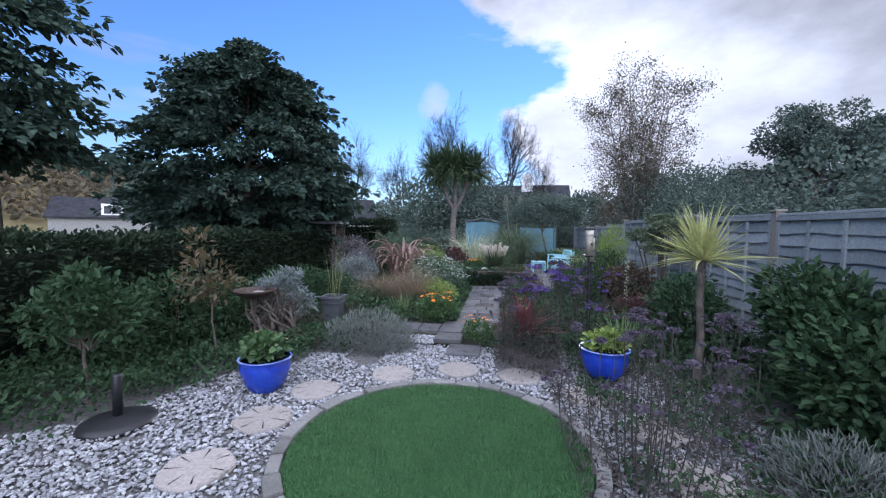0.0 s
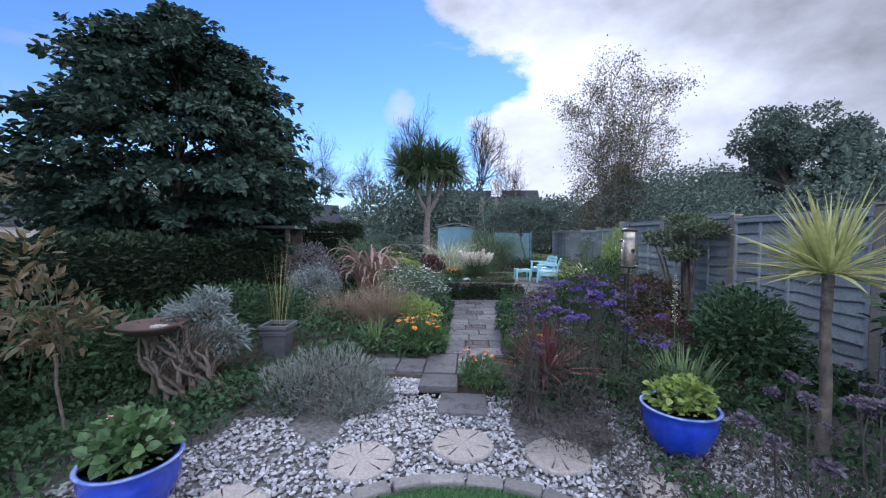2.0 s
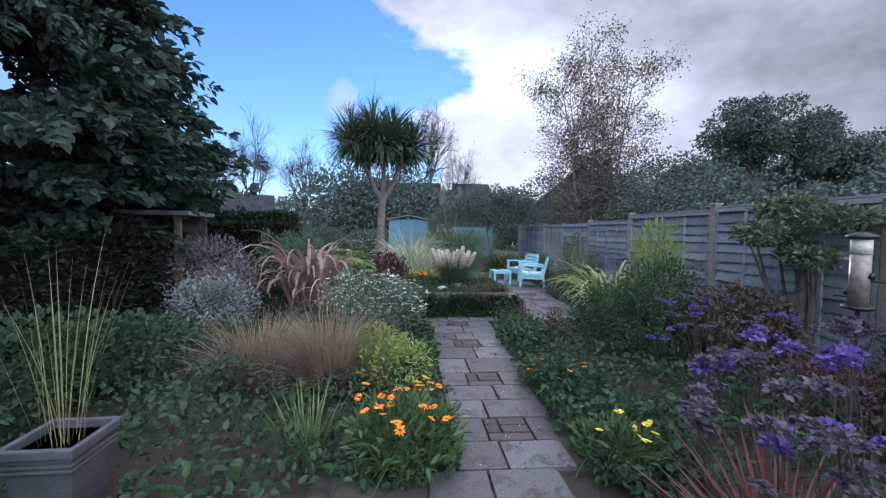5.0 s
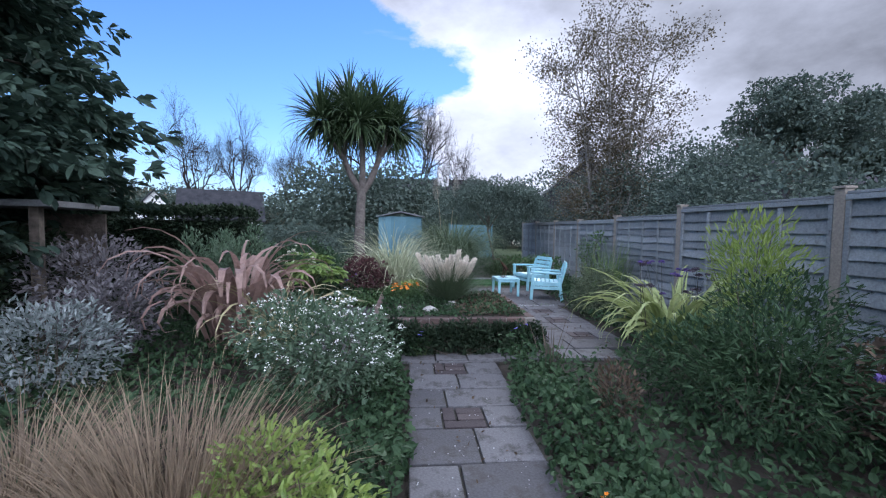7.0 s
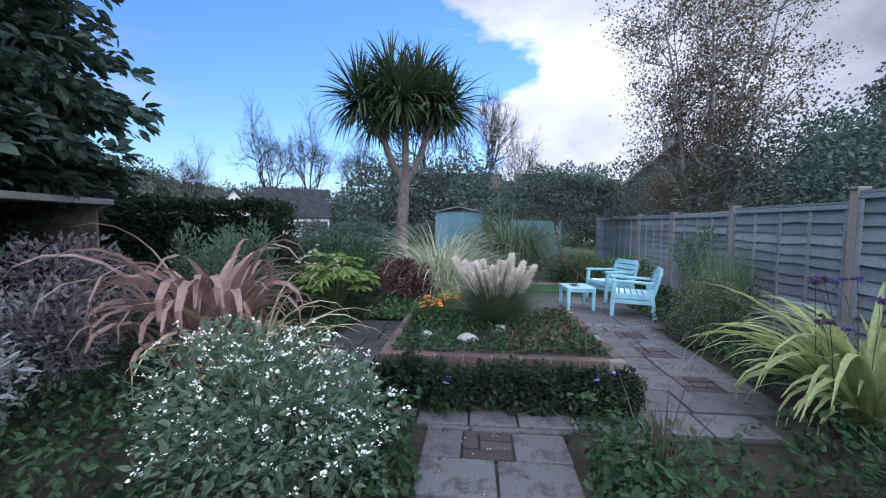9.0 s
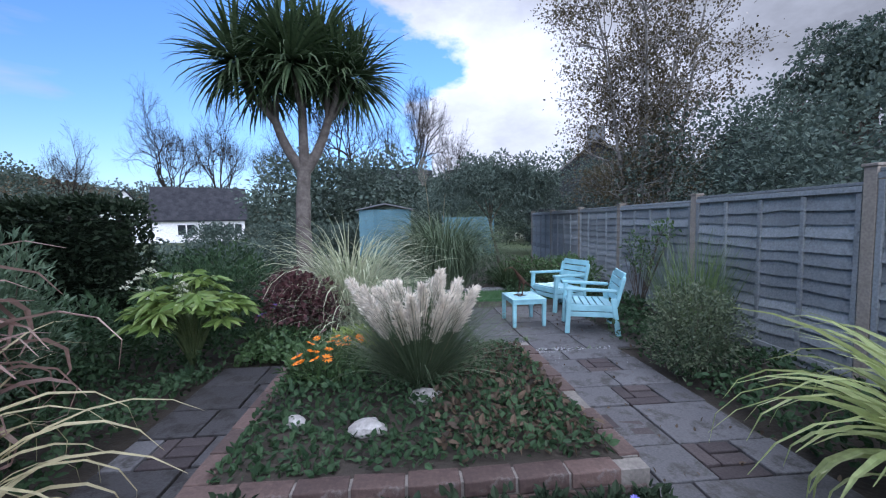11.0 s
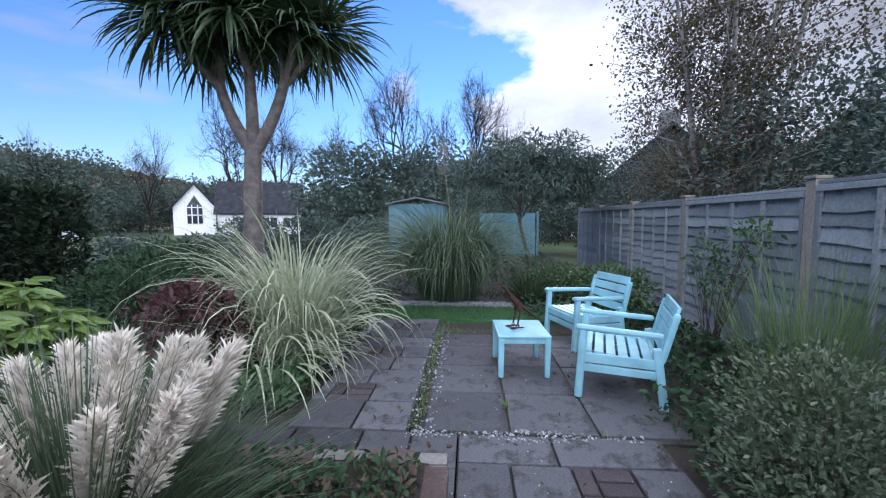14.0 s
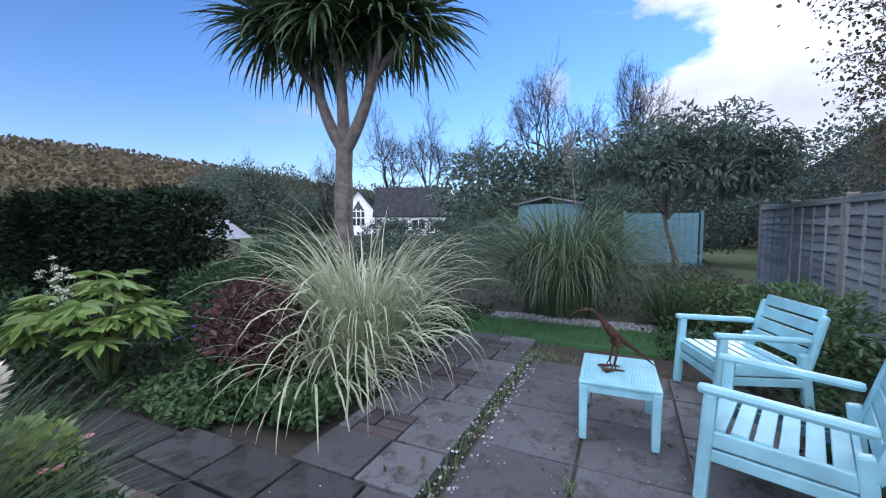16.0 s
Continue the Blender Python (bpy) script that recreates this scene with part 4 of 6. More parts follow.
hedge("hedge", -4.75, -2.5, 12.3, 1.45, 1.0, 46000, "dense dark green clipped hedge along the garden")
hedge("hedge", -6.45, 13.25, 19.15, 1.86, 0.75, 34000, "taller dark rounded hedge across the end of the planting", 90)

# ---- furniture on the patio ----
def chair_mesh(t):
    """Slatted low armchair; it faces +x from the middle of its seat."""
    W, D = 0.64, 0.60
    for s in (-1, 1):
        y = s * (W / 2 - 0.03)
        part("front_leg", box_bm((0.06, 0.052, 0.55), (D / 2 - 0.03, y, 0.275), 0.02, Matrix.Rotation(radians(-3), 4, "Y")), M_AQUA, t)
        part("rear_leg", box_bm((0.06, 0.05, 0.46), (-D / 2 + 0.02, y, 0.22), 0.012, Matrix.Rotation(radians(8), 4, "Y")), M_AQUA, t)
        part("armrest", box_bm((D + 0.0, 0.062, 0.042), (0.012, y, 0.55), 0.02, Matrix.Rotation(radians(-2), 4, "Y")), M_AQUA, t)
        part("side_rail", box_bm((D - 0.08, 0.03, 0.075), (0, y, 0.325), 0.007), M_AQUA, t)
        part("lower_side_rail", box_bm((D - 0.08, 0.03, 0.06), (0, y, 0.247), 0.007), M_AQUA, t)
        part("back_post", box_bm((0.05, 0.05, 0.38), (-D / 2 - 0.025, y, 0.53), 0.02, Matrix.Rotation(radians(-14), 4, "Y")), M_AQUA, t)
    n = 6
    for i in range(n):
        w = (D - 0.09) / n
        x = (i - (n - 1) / 2) * w
        part("seat_slat", box_bm((w - 0.018, W - 0.085, 0.022), (0.015 + x, 0, 0.357 + 0.05 * x), 0.005, Matrix.Rotation(radians(-3), 4, "Y")), M_AQUA, t)
    part("front_apron", box_bm((0.03, W - 0.10, 0.07), (D / 2 - 0.035, 0, 0.325), 0.006), M_AQUA, t)
    part("lower_apron", box_bm((0.03, W - 0.10, 0.055), (D / 2 - 0.035, 0, 0.245), 0.006), M_AQUA, t)
    part("rear_apron", box_bm((0.03, W - 0.10, 0.10), (-D / 2 + 0.05, 0, 0.30), 0.006), M_AQUA, t)
    tilt = Matrix.Rotation(radians(-14), 4, "Y")
    for i in range(4):
        z = 0.43 + i * 0.096
        part("back_slat", box_bm((0.026, W - 0.09, 0.083), (-D / 2 - 0.002 - (z - 0.43) * 0.25, 0, z), 0.006, tilt), M_AQUA, t)


CHAIR = "pale aqua slatted plastic garden armchair on the patio"
chair = thing("garden_chair", (2.86, 16.14, 0.0), CHAIR, "chair", "patio chairs", turn=198)
chair_mesh(chair)
copy_thing(chair, pose(2.80, 14.92, 0.0, 0, 0, 162))

t = thing("side_table", (2.06, 15.34, 0.0), "low square pale aqua plastic table on the patio", "table", turn=2)
TW, TD, TH = 0.46, 0.56, 0.375
part("tabletop", box_bm((TW, TD, 0.022), (0, 0, TH - 0.011), 0.007), M_AQUA, t)
for s in (-1, 1):
    part("apron", box_bm((TW - 0.05, 0.02, 0.05), (0, s * (TD / 2 - 0.02), TH - 0.047), 0.006), M_AQUA, t)
    part("apron", box_bm((0.02, TD - 0.05, 0.05), (s * (TW / 2 - 0.02), 0, TH - 0.047), 0.006), M_AQUA, t)
    for r in (-1, 1):
        part("leg", box_bm((0.055, 0.055, TH - 0.022), (s * (TW / 2 - 0.028), r * (TD / 2 - 0.028), (TH - 0.022) / 2), 0.01, taper=0.8), M_AQUA, t)
# raised ribs of the woven-look top
acc = Acc()
for i in range(22):
    x = -TW / 2 + 0.03 + i * (TW - 0.06) / 21
    tube(acc, [(x, -TD / 2 + 0.03, TH), (x, 0, TH), (x, TD / 2 - 0.03, TH)], 0.0035, 4)
acc.build("ribs", M_AQUA, t)

t = thing("bird_sculpture", (2.04, 15.33, 0.379), "rusty iron wading bird ornament standing on the table", "sculpture", turn=202)
a = Acc()
tube(a, [(-0.05, 0, 0.185), (-0.02, 0, 0.20), (0.02, 0, 0.235), (0.06, 0, 0.285), (0.10, 0, 0.335), (0.14, 0, 0.378)], [0.012, 0.030, 0.033, 0.024, 0.014, 0.008], 9)
tube(a, [(0.135, 0, 0.372), (0.165, 0, 0.398), (0.19, 0, 0.40), (0.215, 0, 0.395)], [0.008, 0.013, 0.013, 0.006], 8)
tube(a, [(0.205, 0, 0.396), (0.25, 0, 0.388), (0.29, 0, 0.365), (0.31, 0, 0.345)], [0.006, 0.005, 0.004, 0.002], 6)
tube(a, [(-0.03, 0, 0.20), (-0.12, 0, 0.135), (-0.20, 0, 0.07), (-0.26, 0, 0.02)], [0.018, 0.012, 0.007, 0.002], 6)
a.build("body", M_RUST, t, smooth=True)
for s in (-1, 1):
    a = Acc()
    y = s * 0.042
    tube(a, [(0.0, s * 0.02, 0.21), (0.002, y, 0.165), (0.0, y, 0.15)], [0.022, 0.021, 0.008], 8)
    tube(a, [(0.0, y, 0.155), (0.012, y, 0.10), (0.025, y, 0.038)], [0.010, 0.0085, 0.008], 7)
    ring = np.linspace(0, 2 * np.pi, 13)
    tube(a, np.stack([0.027 + 0.012 * np.cos(ring), 0 * ring + y, 0.026 + 0.012 * np.sin(ring)], 1), 0.0045, 5)
    for d in (-0.45, 0, 0.45, 3.14):
        tube(a, [(0.027, y, 0.012), (0.027 + 0.05 * math.cos(d), y + 0.05 * math.sin(d), 0.008), (0.027 + 0.072 * math.cos(d), y + 0.072 * math.sin(d), 0.003)], [0.008, 0.006, 0.003], 5)
    a.build("leg", M_RUST, t, smooth=True)

# ---- pots ----
def pot(loc, r, high, label):
    t = thing("plant_pot", loc, label, "plant pot", "blue pots")
    k = r / 0.25
    part("bowl", lathe_bm([(0.13 * k, 0.0), (0.15 * k, 0.01), (0.20 * k, high * 0.3), (0.235 * k, high * 0.62), (0.242 * k, high * 0.8), (0.236 * k, high * 0.9), (0.25 * k, high * 0.95), (0.255 * k, high * 0.985), (0.245 * k, high), (0.228 * k, high * 0.99), (0.222 * k, high * 0.9)], 48), M_BLUE, t, smooth=True)
    part("rim", lathe_bm([(0.228 * k, high * 0.985), (0.232 * k, high * 1.004), (0.248 * k, high * 1.006), (0.256 * k, high * 0.985)], 48), M_RIM, t, "worn pale rim", smooth=True)
    part("soil", lathe_bm([(0.10, high * 0.85), (0.228 * k, high * 0.9), (0.2 * k, high * 0.93)], 32), M_EARTH, t)
    return t


pot((-1.60, 4.52, -0.11), 0.25, 0.33, "round cobalt blue glazed pot on the gravel")
pot((1.85, 5.43, -0.11), 0.265, 0.34, "round cobalt blue glazed pot with a pale worn rim")
tp, p, d = shrub("geranium", (-1.60, 4.52, 0.19), "green geranium with a few pink flowers in the blue pot", "plant", [(0, 0, 0.10, 0.20, 0.20, 0.14), (-0.1, 0.05, 0.14, 0.14, 0.14, 0.12)], 520, 0.06, L_GREEN, 0.9, stem=M_STEM)
a = Acc()
flower_heads(a, [(0.2, 0.05, 0.2), (-0.02, -0.1, 0.30), (0.18, -0.06, 0.12)], 0.025, 10)
pieces("flower", a, F_PINK, tp)
shrub("pot_plant", (1.85, 5.43, 0.19), "yellow-green bushy plant in the blue pot", "plant", [(0, 0, 0.08, 0.22, 0.22, 0.12), (0.05, 0, 0.15, 0.14, 0.14, 0.10)], 600, 0.05, L_LIME, 0.8, stem=M_STEM)

t = thing("parasol_base", (-2.37, 3.68, -0.11), "heavy round black parasol base with its upright tube", "parasol base")
part("base", lathe_bm([(0.265, 0.0), (0.27, 0.015), (0.262, 0.03), (0.20, 0.05), (0.08, 0.065), (0.045, 0.075)], 48), M_BLACK, t, smooth=True)
part("tube", lathe_bm([(0.036, 0.06), (0.036, 0.40), (0.030, 0.41)], 20), M_BLACK, t, smooth=True)

t = thing("square_planter", (-2.02, 7.11, -0.10), "tall square slate grey planter with ribbed rim", "planter", turn=2)
part("body", box_bm((0.30, 0.30, 0.44), (0, 0, 0.22), 0.008, taper=0.74), M_SLATE, t)
for i in range(3):
    part("rib", box_bm((0.316, 0.316, 0.014), (0, 0, 0.425 - i * 0.026), 0.004), M_SLATE, t)
for k in (-1, 1):
    part("rim", box_bm((0.345, 0.03, 0.045), (0, k * 0.158, 0.462), 0.007), M_SLATE, t)
    part("rim", box_bm((0.03, 0.286, 0.045), (k * 0.158, 0, 0.462), 0.007), M_SLATE, t)
part("soil", box_bm((0.28, 0.28, 0.02), (0, 0, 0.43)), M_EARTH, t)
tuft("reeds", (-2.02, 7.11, 0.33), "thin upright yellowing reeds in the planter", "reeds", 22, 1.1, 0.006, 0.25, 0.25, G_REED, 0.09)

t = thing("bird_bath", (-2.66, 5.95, 0.58), "shallow brown clay dish with a pale stone in it", "bird bath")
part("dish", lathe_bm([(0.08, -0.045), (0.18, -0.03), (0.262, 0.03), (0.275, 0.055), (0.262, 0.058), (0.245, 0.035), (0.17, -0.012), (0.06, -0.022)], 40), M_TERRA, t, smooth=True)
part("stand", lathe_bm([(0.09, -0.66), (0.04, -0.62), (0.022, -0.5), (0.018, -0.2), (0.05, -0.05)], 20), M_TWIG, t, smooth=True)
part("stone", box_bm((0.14, 0.09, 0.05), (0.05, 0.02, 0.01), 0.022), M_STONE, t, "pale flat stone")

t = thing("driftwood", (-2.15, 5.9, -0.05), "gnarled branching driftwood with a bleached forked end", "log")
a = Acc()
tube(a, [(0.20, -0.02, 0.0), (0.13, 0.02, 0.05), (0.06, -0.02, 0.12), (-0.03, 0.03, 0.15), (-0.10, 0.0, 0.22), (-0.21, 0.07, 0.24), (-0.26, 0.05, 0.30)], [0.022, 0.030, 0.022, 0.031, 0.024, 0.022, 0.010], 9)
a.build("bleached_limb", M_DRIFT, t, "pale bleached limb", smooth=True)
for k in range(9):
    a = Acc()
    x, h = -0.55 + 0.09 * k, 0.50 + 0.12 * math.sin(k * 2.3)
    foot = np.array([x + 0.25, -0.05 + 0.05 * math.sin(k * 1.7), 0.0])
    tip = np.array([x - 0.15 + 0.2 * math.sin(k * 3.1), 0.08 * math.cos(k * 2.0), h])
    q = np.linspace(0, 1, 8)[:, None]
    pts = (1 - q) * foot + q * tip + np.sin(q * 7 + k) * np.array([0.035, 0.02, 0.02])
    tube(a, pts, np.linspace(0.030, 0.012, 8) * (1 + 0.2 * np.sin(np.arange(8) * 2.0 + k)), 8)
    tube(a, [pts[4], pts[5] + np.array([0.08, -0.03, 0.05]), pts[5] + np.array([0.16, -0.05, 0.14])], [0.014, 0.010, 0.004], 6)
    a.build("limb", M_BARK, t, smooth=True)


def lantern(loc, top, label, r=0.045):
    """Clear seed tube, partly filled, between a dark lid and a dark tray on a pole."""
    t = thing("bird_feeder", loc, label, "bird feeder", "bird feeders")
    foot = top - 0.36
    part("pole", lathe_bm([(0.010, 0.0), (0.010, foot)], 10), M_BLACK, t)
    part("tray", lathe_bm([(r * 0.7, foot - 0.02), (r * 1.5, foot - 0.012), (r * 1.55, foot + 0.006), (r * 1.4, foot + 0.004), (r, foot)], 24), M_BLACK, t, smooth=True)
    tube_ob = part("tube", lathe_bm([(r, foot + 0.27), (r, top - 0.012)], 24), M_CREAM, t, "clear empty top of the tube", True)
    part("seed", lathe_bm([(r * 0.985, foot + 0.002), (r * 0.985, foot + 0.268)], 24), M_SEED, tube_ob, "pale brown seed filling the tube", True)
    part("lid", lathe_bm([(r * 1.15, top - 0.014), (r * 1.5, top - 0.006), (r * 1.45, top + 0.006), (r * 0.7, top + 0.02), (0.006, top + 0.024)], 24), M_BLACK, t, smooth=True)
    part("hook", lathe_bm([(0.005, top + 0.02), (0.004, top + 0.06)], 8), M_BLACK, t)
    for k, z in enumerate((0.07, 0.16)):
        az = 1.9 + 3.14 * k
        bm = lathe_bm([(0.017, 0.0), (0.019, 0.012), (0.012, 0.02)], 14)
        bmesh.ops.transform(bm, matrix=Matrix.Translation((math.cos(az) * r * 0.9, math.sin(az) * r * 0.9, foot + z)) @ Matrix.Rotation(az, 4, "Z") @ Matrix.Rotation(radians(90), 4, "Y"), verts=bm.verts)
        part("port", bm, M_BLACK, t)
        bm = lathe_bm([(0.004, 0.0), (0.004, 0.06)], 8)
        bmesh.ops.transform(bm, matrix=Matrix.Translation((math.cos(az) * r * 0.9, math.sin(az) * r * 0.9, foot + z - 0.025)) @ Matrix.Rotation(az, 4, "Z") @ Matrix.Rotation(radians(90), 4, "Y"), verts=bm.verts)
        part("perch", bm, M_BLACK, t)


lantern((1.89, 6.51, -0.05), 1.58, "clear tube bird feeder half full of seed on a thin pole", 0.052)
lantern((2.0, 6.88, -0.05), 1.47, "slimmer clear tube bird feeder with a dark lid on a pole", 0.042)

# ---- planting, front garden ----
def on_trunk(t, high, radius, bend):
    """A single bare trunk below a small crown whose base is at the thing's origin."""
    a = Acc()
    tube(a, [(bend, 0, -high), (bend * 0.4, 0.01, -high * 0.6), (-bend * 0.2, 0, -high * 0.25), (0, 0, 0.03)], [radius * 1.25, radius, radius * 0.9, radius * 0.8], 8)
    a.build("trunk", M_BARK, t, smooth=True)


tc, p, d = shrub("camellia", (-3.0, 3.95, 0.42), "glossy dark green camellia standard on a thin trunk", "shrub", [(0.05, 0, 0.40, 0.30, 0.30, 0.26), (0.2, 0.1, 0.26, 0.24, 0.24, 0.20), (-0.18, -0.1, 0.28, 0.24, 0.24, 0.22), (0.0, 0, 0.58, 0.18, 0.18, 0.15)], 1250, 0.072, L_LOW, 0.5, stem=M_BARK, stem_r=0.008, nstem=14)
on_trunk(tc, 0.55, 0.016, 0.05)
ts, p, d = shrub("sapling", (-2.52, 4.96, 0.62), "thin sapling with yellow and brown autumn leaves", "sapling", [(-0.1, 0, 0.36, 0.30, 0.28, 0.28), (-0.15, 0, 0.70, 0.14, 0.14, 0.26), (0.12, 0, 0.22, 0.26, 0.24, 0.16), (-0.3, 0, 0.2, 0.24, 0.2, 0.14)], 380, 0.085, L_YEL, 0.38, inner=0.2, stem_r=0.005, nstem=9)
on_trunk(ts, 0.75, 0.011, 0.06)
shrub("silver_shrub", (-2.5, 6.4, -0.05), "silver-leaved shrub with drooping leaf rosettes", "shrub", [(0, 0, 0.68, 0.30, 0.28, 0.16), (0.30, -0.1, 0.48, 0.22, 0.22, 0.18), (-0.3, 0.1, 0.58, 0.24, 0.24, 0.17), (0.12, 0, 0.86, 0.15, 0.15, 0.09), (-0.05, -0.2, 0.38, 0.22, 0.2, 0.15)], 2300, 0.08, L_SILVER, 0.22, curl=0.5, nstem=26, inner=0.15)
shrub("dry_shrub", (-2.35, 6.0, -0.05), "tangled brown stems with dying leaves", "shrub", [(0, 0, 0.4, 0.45, 0.35, 0.35)], 520, 0.045, L_BROWN, 0.26, nstem=64, stem_r=0.010)
tl, p, d = shrub("lavender", (-1.0, 6.05, -0.08), "low grey-green lavender mound beside the gravel", "lavender", [(0, 0, 0.12, 0.55, 0.46, 0.36), (-0.35, -0.05, 0.08, 0.36, 0.36, 0.28), (0.3, -0.05, 0.06, 0.3, 0.36, 0.26)], 5200, 0.06, L_LAV, 0.16, inner=0.5, upright=0.9, nstem=40, stem_r=0.003)
shrub("lavender", (2.72, 3.68, -0.1), "low blue-grey lavender mound at the edge of the gravel", "lavender", [(0.08, -0.1, 0.06, 0.42, 0.42, 0.26)], 3200, 0.055, L_LAV, 0.16, inner=0.5, upright=0.9, nstem=30, stem_r=0.003)
shrub("dark_shrub", (3.6, 4.75, -0.1), "large dark leafy shrub against the fence", "shrub", [(0, 0, 0.62, 0.5, 0.75, 0.62), (0.05, 0.5, 0.95, 0.38, 0.5, 0.38), (-0.2, -0.55, 0.5, 0.5, 0.55, 0.48)], 5200, 0.075, L_LOW, 0.62)
shrub("dark_shrub", (3.3, 6.9, -0.1), "dark leafy shrub against the fence", "shrub", [(0, 0, 0.5, 0.5, 0.65, 0.45), (0.2, 0.4, 0.6, 0.4, 0.5, 0.4)], 3400, 0.065, L_LOW, 0.5)
shrub("low_shrub", (-3.6, 5.6, -0.1), "mixed green shrub below the hedge", "shrub", [(0, 0, 0.5, 0.6, 0.9, 0.5), (0.3, 0.8, 0.4, 0.6, 0.6, 0.4), (0, -0.9, 0.45, 0.5, 0.6, 0.45)], 4200, 0.075, L_LOW, 0.45)
shrub("low_shrub", (-3.5, 3.3, -0.1), "straggling green shrub below the hedge", "shrub", [(-0.3, 0, 0.2, 0.4, 0.8, 0.22), (-0.3, -0.8, 0.25, 0.4, 0.6, 0.25)], 1800, 0.07, L_LOW, 0.4)
shrub("low_shrub", (-3.4, 8.2, -0.05), "low green shrub in the bed", "shrub", [(0, 0, 0.35, 0.7, 1.2, 0.4), (0.4, 0.8, 0.3, 0.6, 0.7, 0.3)], 4200, 0.07, L_LOW, 0.45)


def gravel_edge(y):
    """The x of the gravel's ragged border on the hedge side."""
    return float(np.interp(y, (3.3, 3.6, 4.3, 4.85, 5.25, 5.8), (-3.0, -2.6, -2.42, -2.1, -1.7, -1.6))) + 0.07 * math.sin(y * 5)


def carpet(name, x0, x1, y0, y1, high, n, size, leaf, label, z=-0.03, ratio=0.6, keep=None):
    """Low ground cover: many leaves on short stalks over a patch of bed."""
    p = np.stack([x0 + (x1 - x0) * rng.random(n), y0 + (y1 - y0) * rng.random(n), 0 * rng.random(n)], 1)
    if keep:
        p = p[[keep(a, b) for a, b, _ in p]]
    h = np.array([max(0.15, 0.6 + 0.9 * noise.noise((a * 1.4, b * 1.4, 8.0))) for a, b, _ in p])
    p[:, 2] = high * h * rng.random(len(p)) ** 0.5
    a = Acc()
    leaves(a, p, rng.normal(size=(len(p), 3)) * 0.8 + np.array([0, 0, 0.35]), size * (0.5 + 0.9 * rng.random(len(p))), ratio)
    ob = a.build(name, leaf)
    ob.location.z = z
    return tagged(ob, label, "ground cover", kind="stuff")


def left_bed(x, y):
    return x < 0.03 - 0.08 * math.sin(y * 1.3) ** 2 and not (-2.25 < x < -1.75 and 6.6 < y < 7.35) and not (y > 11.3 and x > -1.35) and not (y < 7.12 and x > -0.85)


def right_bed(x, y):
    return x > 0.78 + 0.1 * math.sin(y * 2) + 0.04 * (y - 7.5) and not (y > 11.05 and x < 2.8)


carpet("ground_cover", -4.4, 0.0, 6.5, 14.4, 0.34, 27000, 0.055, L_LOW, "dark leafy ground cover in the bed", keep=left_bed)
carpet("ground_cover", 0.62, 4.0, 6.0, 14.5, 0.34, 22000, 0.055, L_LOW, "mixed leafy ground cover along the fence bed", keep=right_bed)
carpet("ground_cover", 2.4, 4.3, 14.5, 20, 0.28, 5000, 0.07, L_LOW, "low dark plants at the foot of the fence", keep=lambda x, y: x > 3.05 or y > 17)
carpet("ground_cover", -1.3, 0.35, 14.05, 15.1, 0.26, 5200, 0.06, L_GREEN, "fresh green low plants beside the path", keep=lambda x, y: y > 14.1 + 0.25 * (x > -0.4) and x < 0.28 - 0.3 * (y < 14.3))
carpet("ground_cover", -5.2, -1.2, 4.4, 6.6, 0.3, 3600, 0.06, L_LOW, "tangled low plants beside the gravel", z=-0.1, keep=lambda x, y: x < -2.0 or (y > 5.7 and x < -1.2))
carpet("ground_cover", 2.4, 4.0, 0.5, 6.5, 0.3, 4200, 0.07, L_LOW, "tangled low plants at the foot of the fence", z=-0.1, keep=lambda x, y: x > 2.75 + 0.15 * math.sin(y * 3))
carpet("ground_cover", -3.0, -3.2 + 2.0, 1.0, 6.2, 0.12, 900, 0.05, L_LOW, "weeds creeping on to the gravel", z=-0.1, keep=lambda x, y: x < -2.5 - 0.35 * math.sin(y))

carpet("ground_cover", -0.4, 0.04, 7.4, 11.1, 0.2, 2600, 0.05, L_LOW, "low leaves spilling over the path edge", keep=lambda x, y: x < 0.03 - 0.1 * math.sin(y * 3) ** 2)
carpet("ground_cover", 0.76, 1.5, 7.1, 11.0, 0.22, 5200, 0.05, L_LOW, "low leaves along the path edge", keep=lambda x, y: x > 0.80 + 0.04 * (y - 7.5) + 0.08 * math.sin(y * 3))

carpet("ground_cover", 0.55, 2.9, 5.75, 6.6, 0.16, 3600, 0.045, L_LOW, "small leaves and weeds along the front of the bed", z=-0.09, keep=lambda x, y: y > 5.95 + 0.14 * math.sin(x * 5) and not (x < 0.62 and y > 6.5))
carpet("ground_cover", -2.3, -1.25, 5.2, 6.5, 0.16, 1800, 0.045, L_LOW, "small leaves and weeds beside the gravel", z=-0.1, keep=lambda x, y: y > 5.75 + 0.2 * math.sin(x * 7))

carpet("ground_cover", 1.5, 2.95, 2.6, 5.9, 0.20, 5200, 0.04, L_LOW, "weeds and dry litter among the pebbles", z=-0.1, keep=lambda x, y: noise.noise((x * 2.2, y * 2.2, 4.0)) > 0.02 - 0.25 * (x > 2.3))
carpet("dry_litter", 0.62, 1.5, 5.15, 6.4, 0.42, 3600, 0.045, L_DUSK, "withered stalks and leaves at the foot of the verbena", z=-0.1, ratio=0.2, keep=lambda x, y: ((x - 1.05) / 0.43) ** 2 + ((y - 5.75) / 0.6) ** 2 < 1)
carpet("dry_litter", 1.2, 2.95, 2.6, 6.1, 0.10, 8000, 0.045, L_DUSK, "dead brown leaves and stalks lying on the pebbles", z=-0.095, ratio=0.3)

carpet("ground_cover", -4.4, -1.3, 2.4, 6.5, 0.3, 19000, 0.05, L_LOW, "tangled weeds spreading along the gravel edge", z=-0.11, keep=lambda x, y: x < gravel_edge(y))

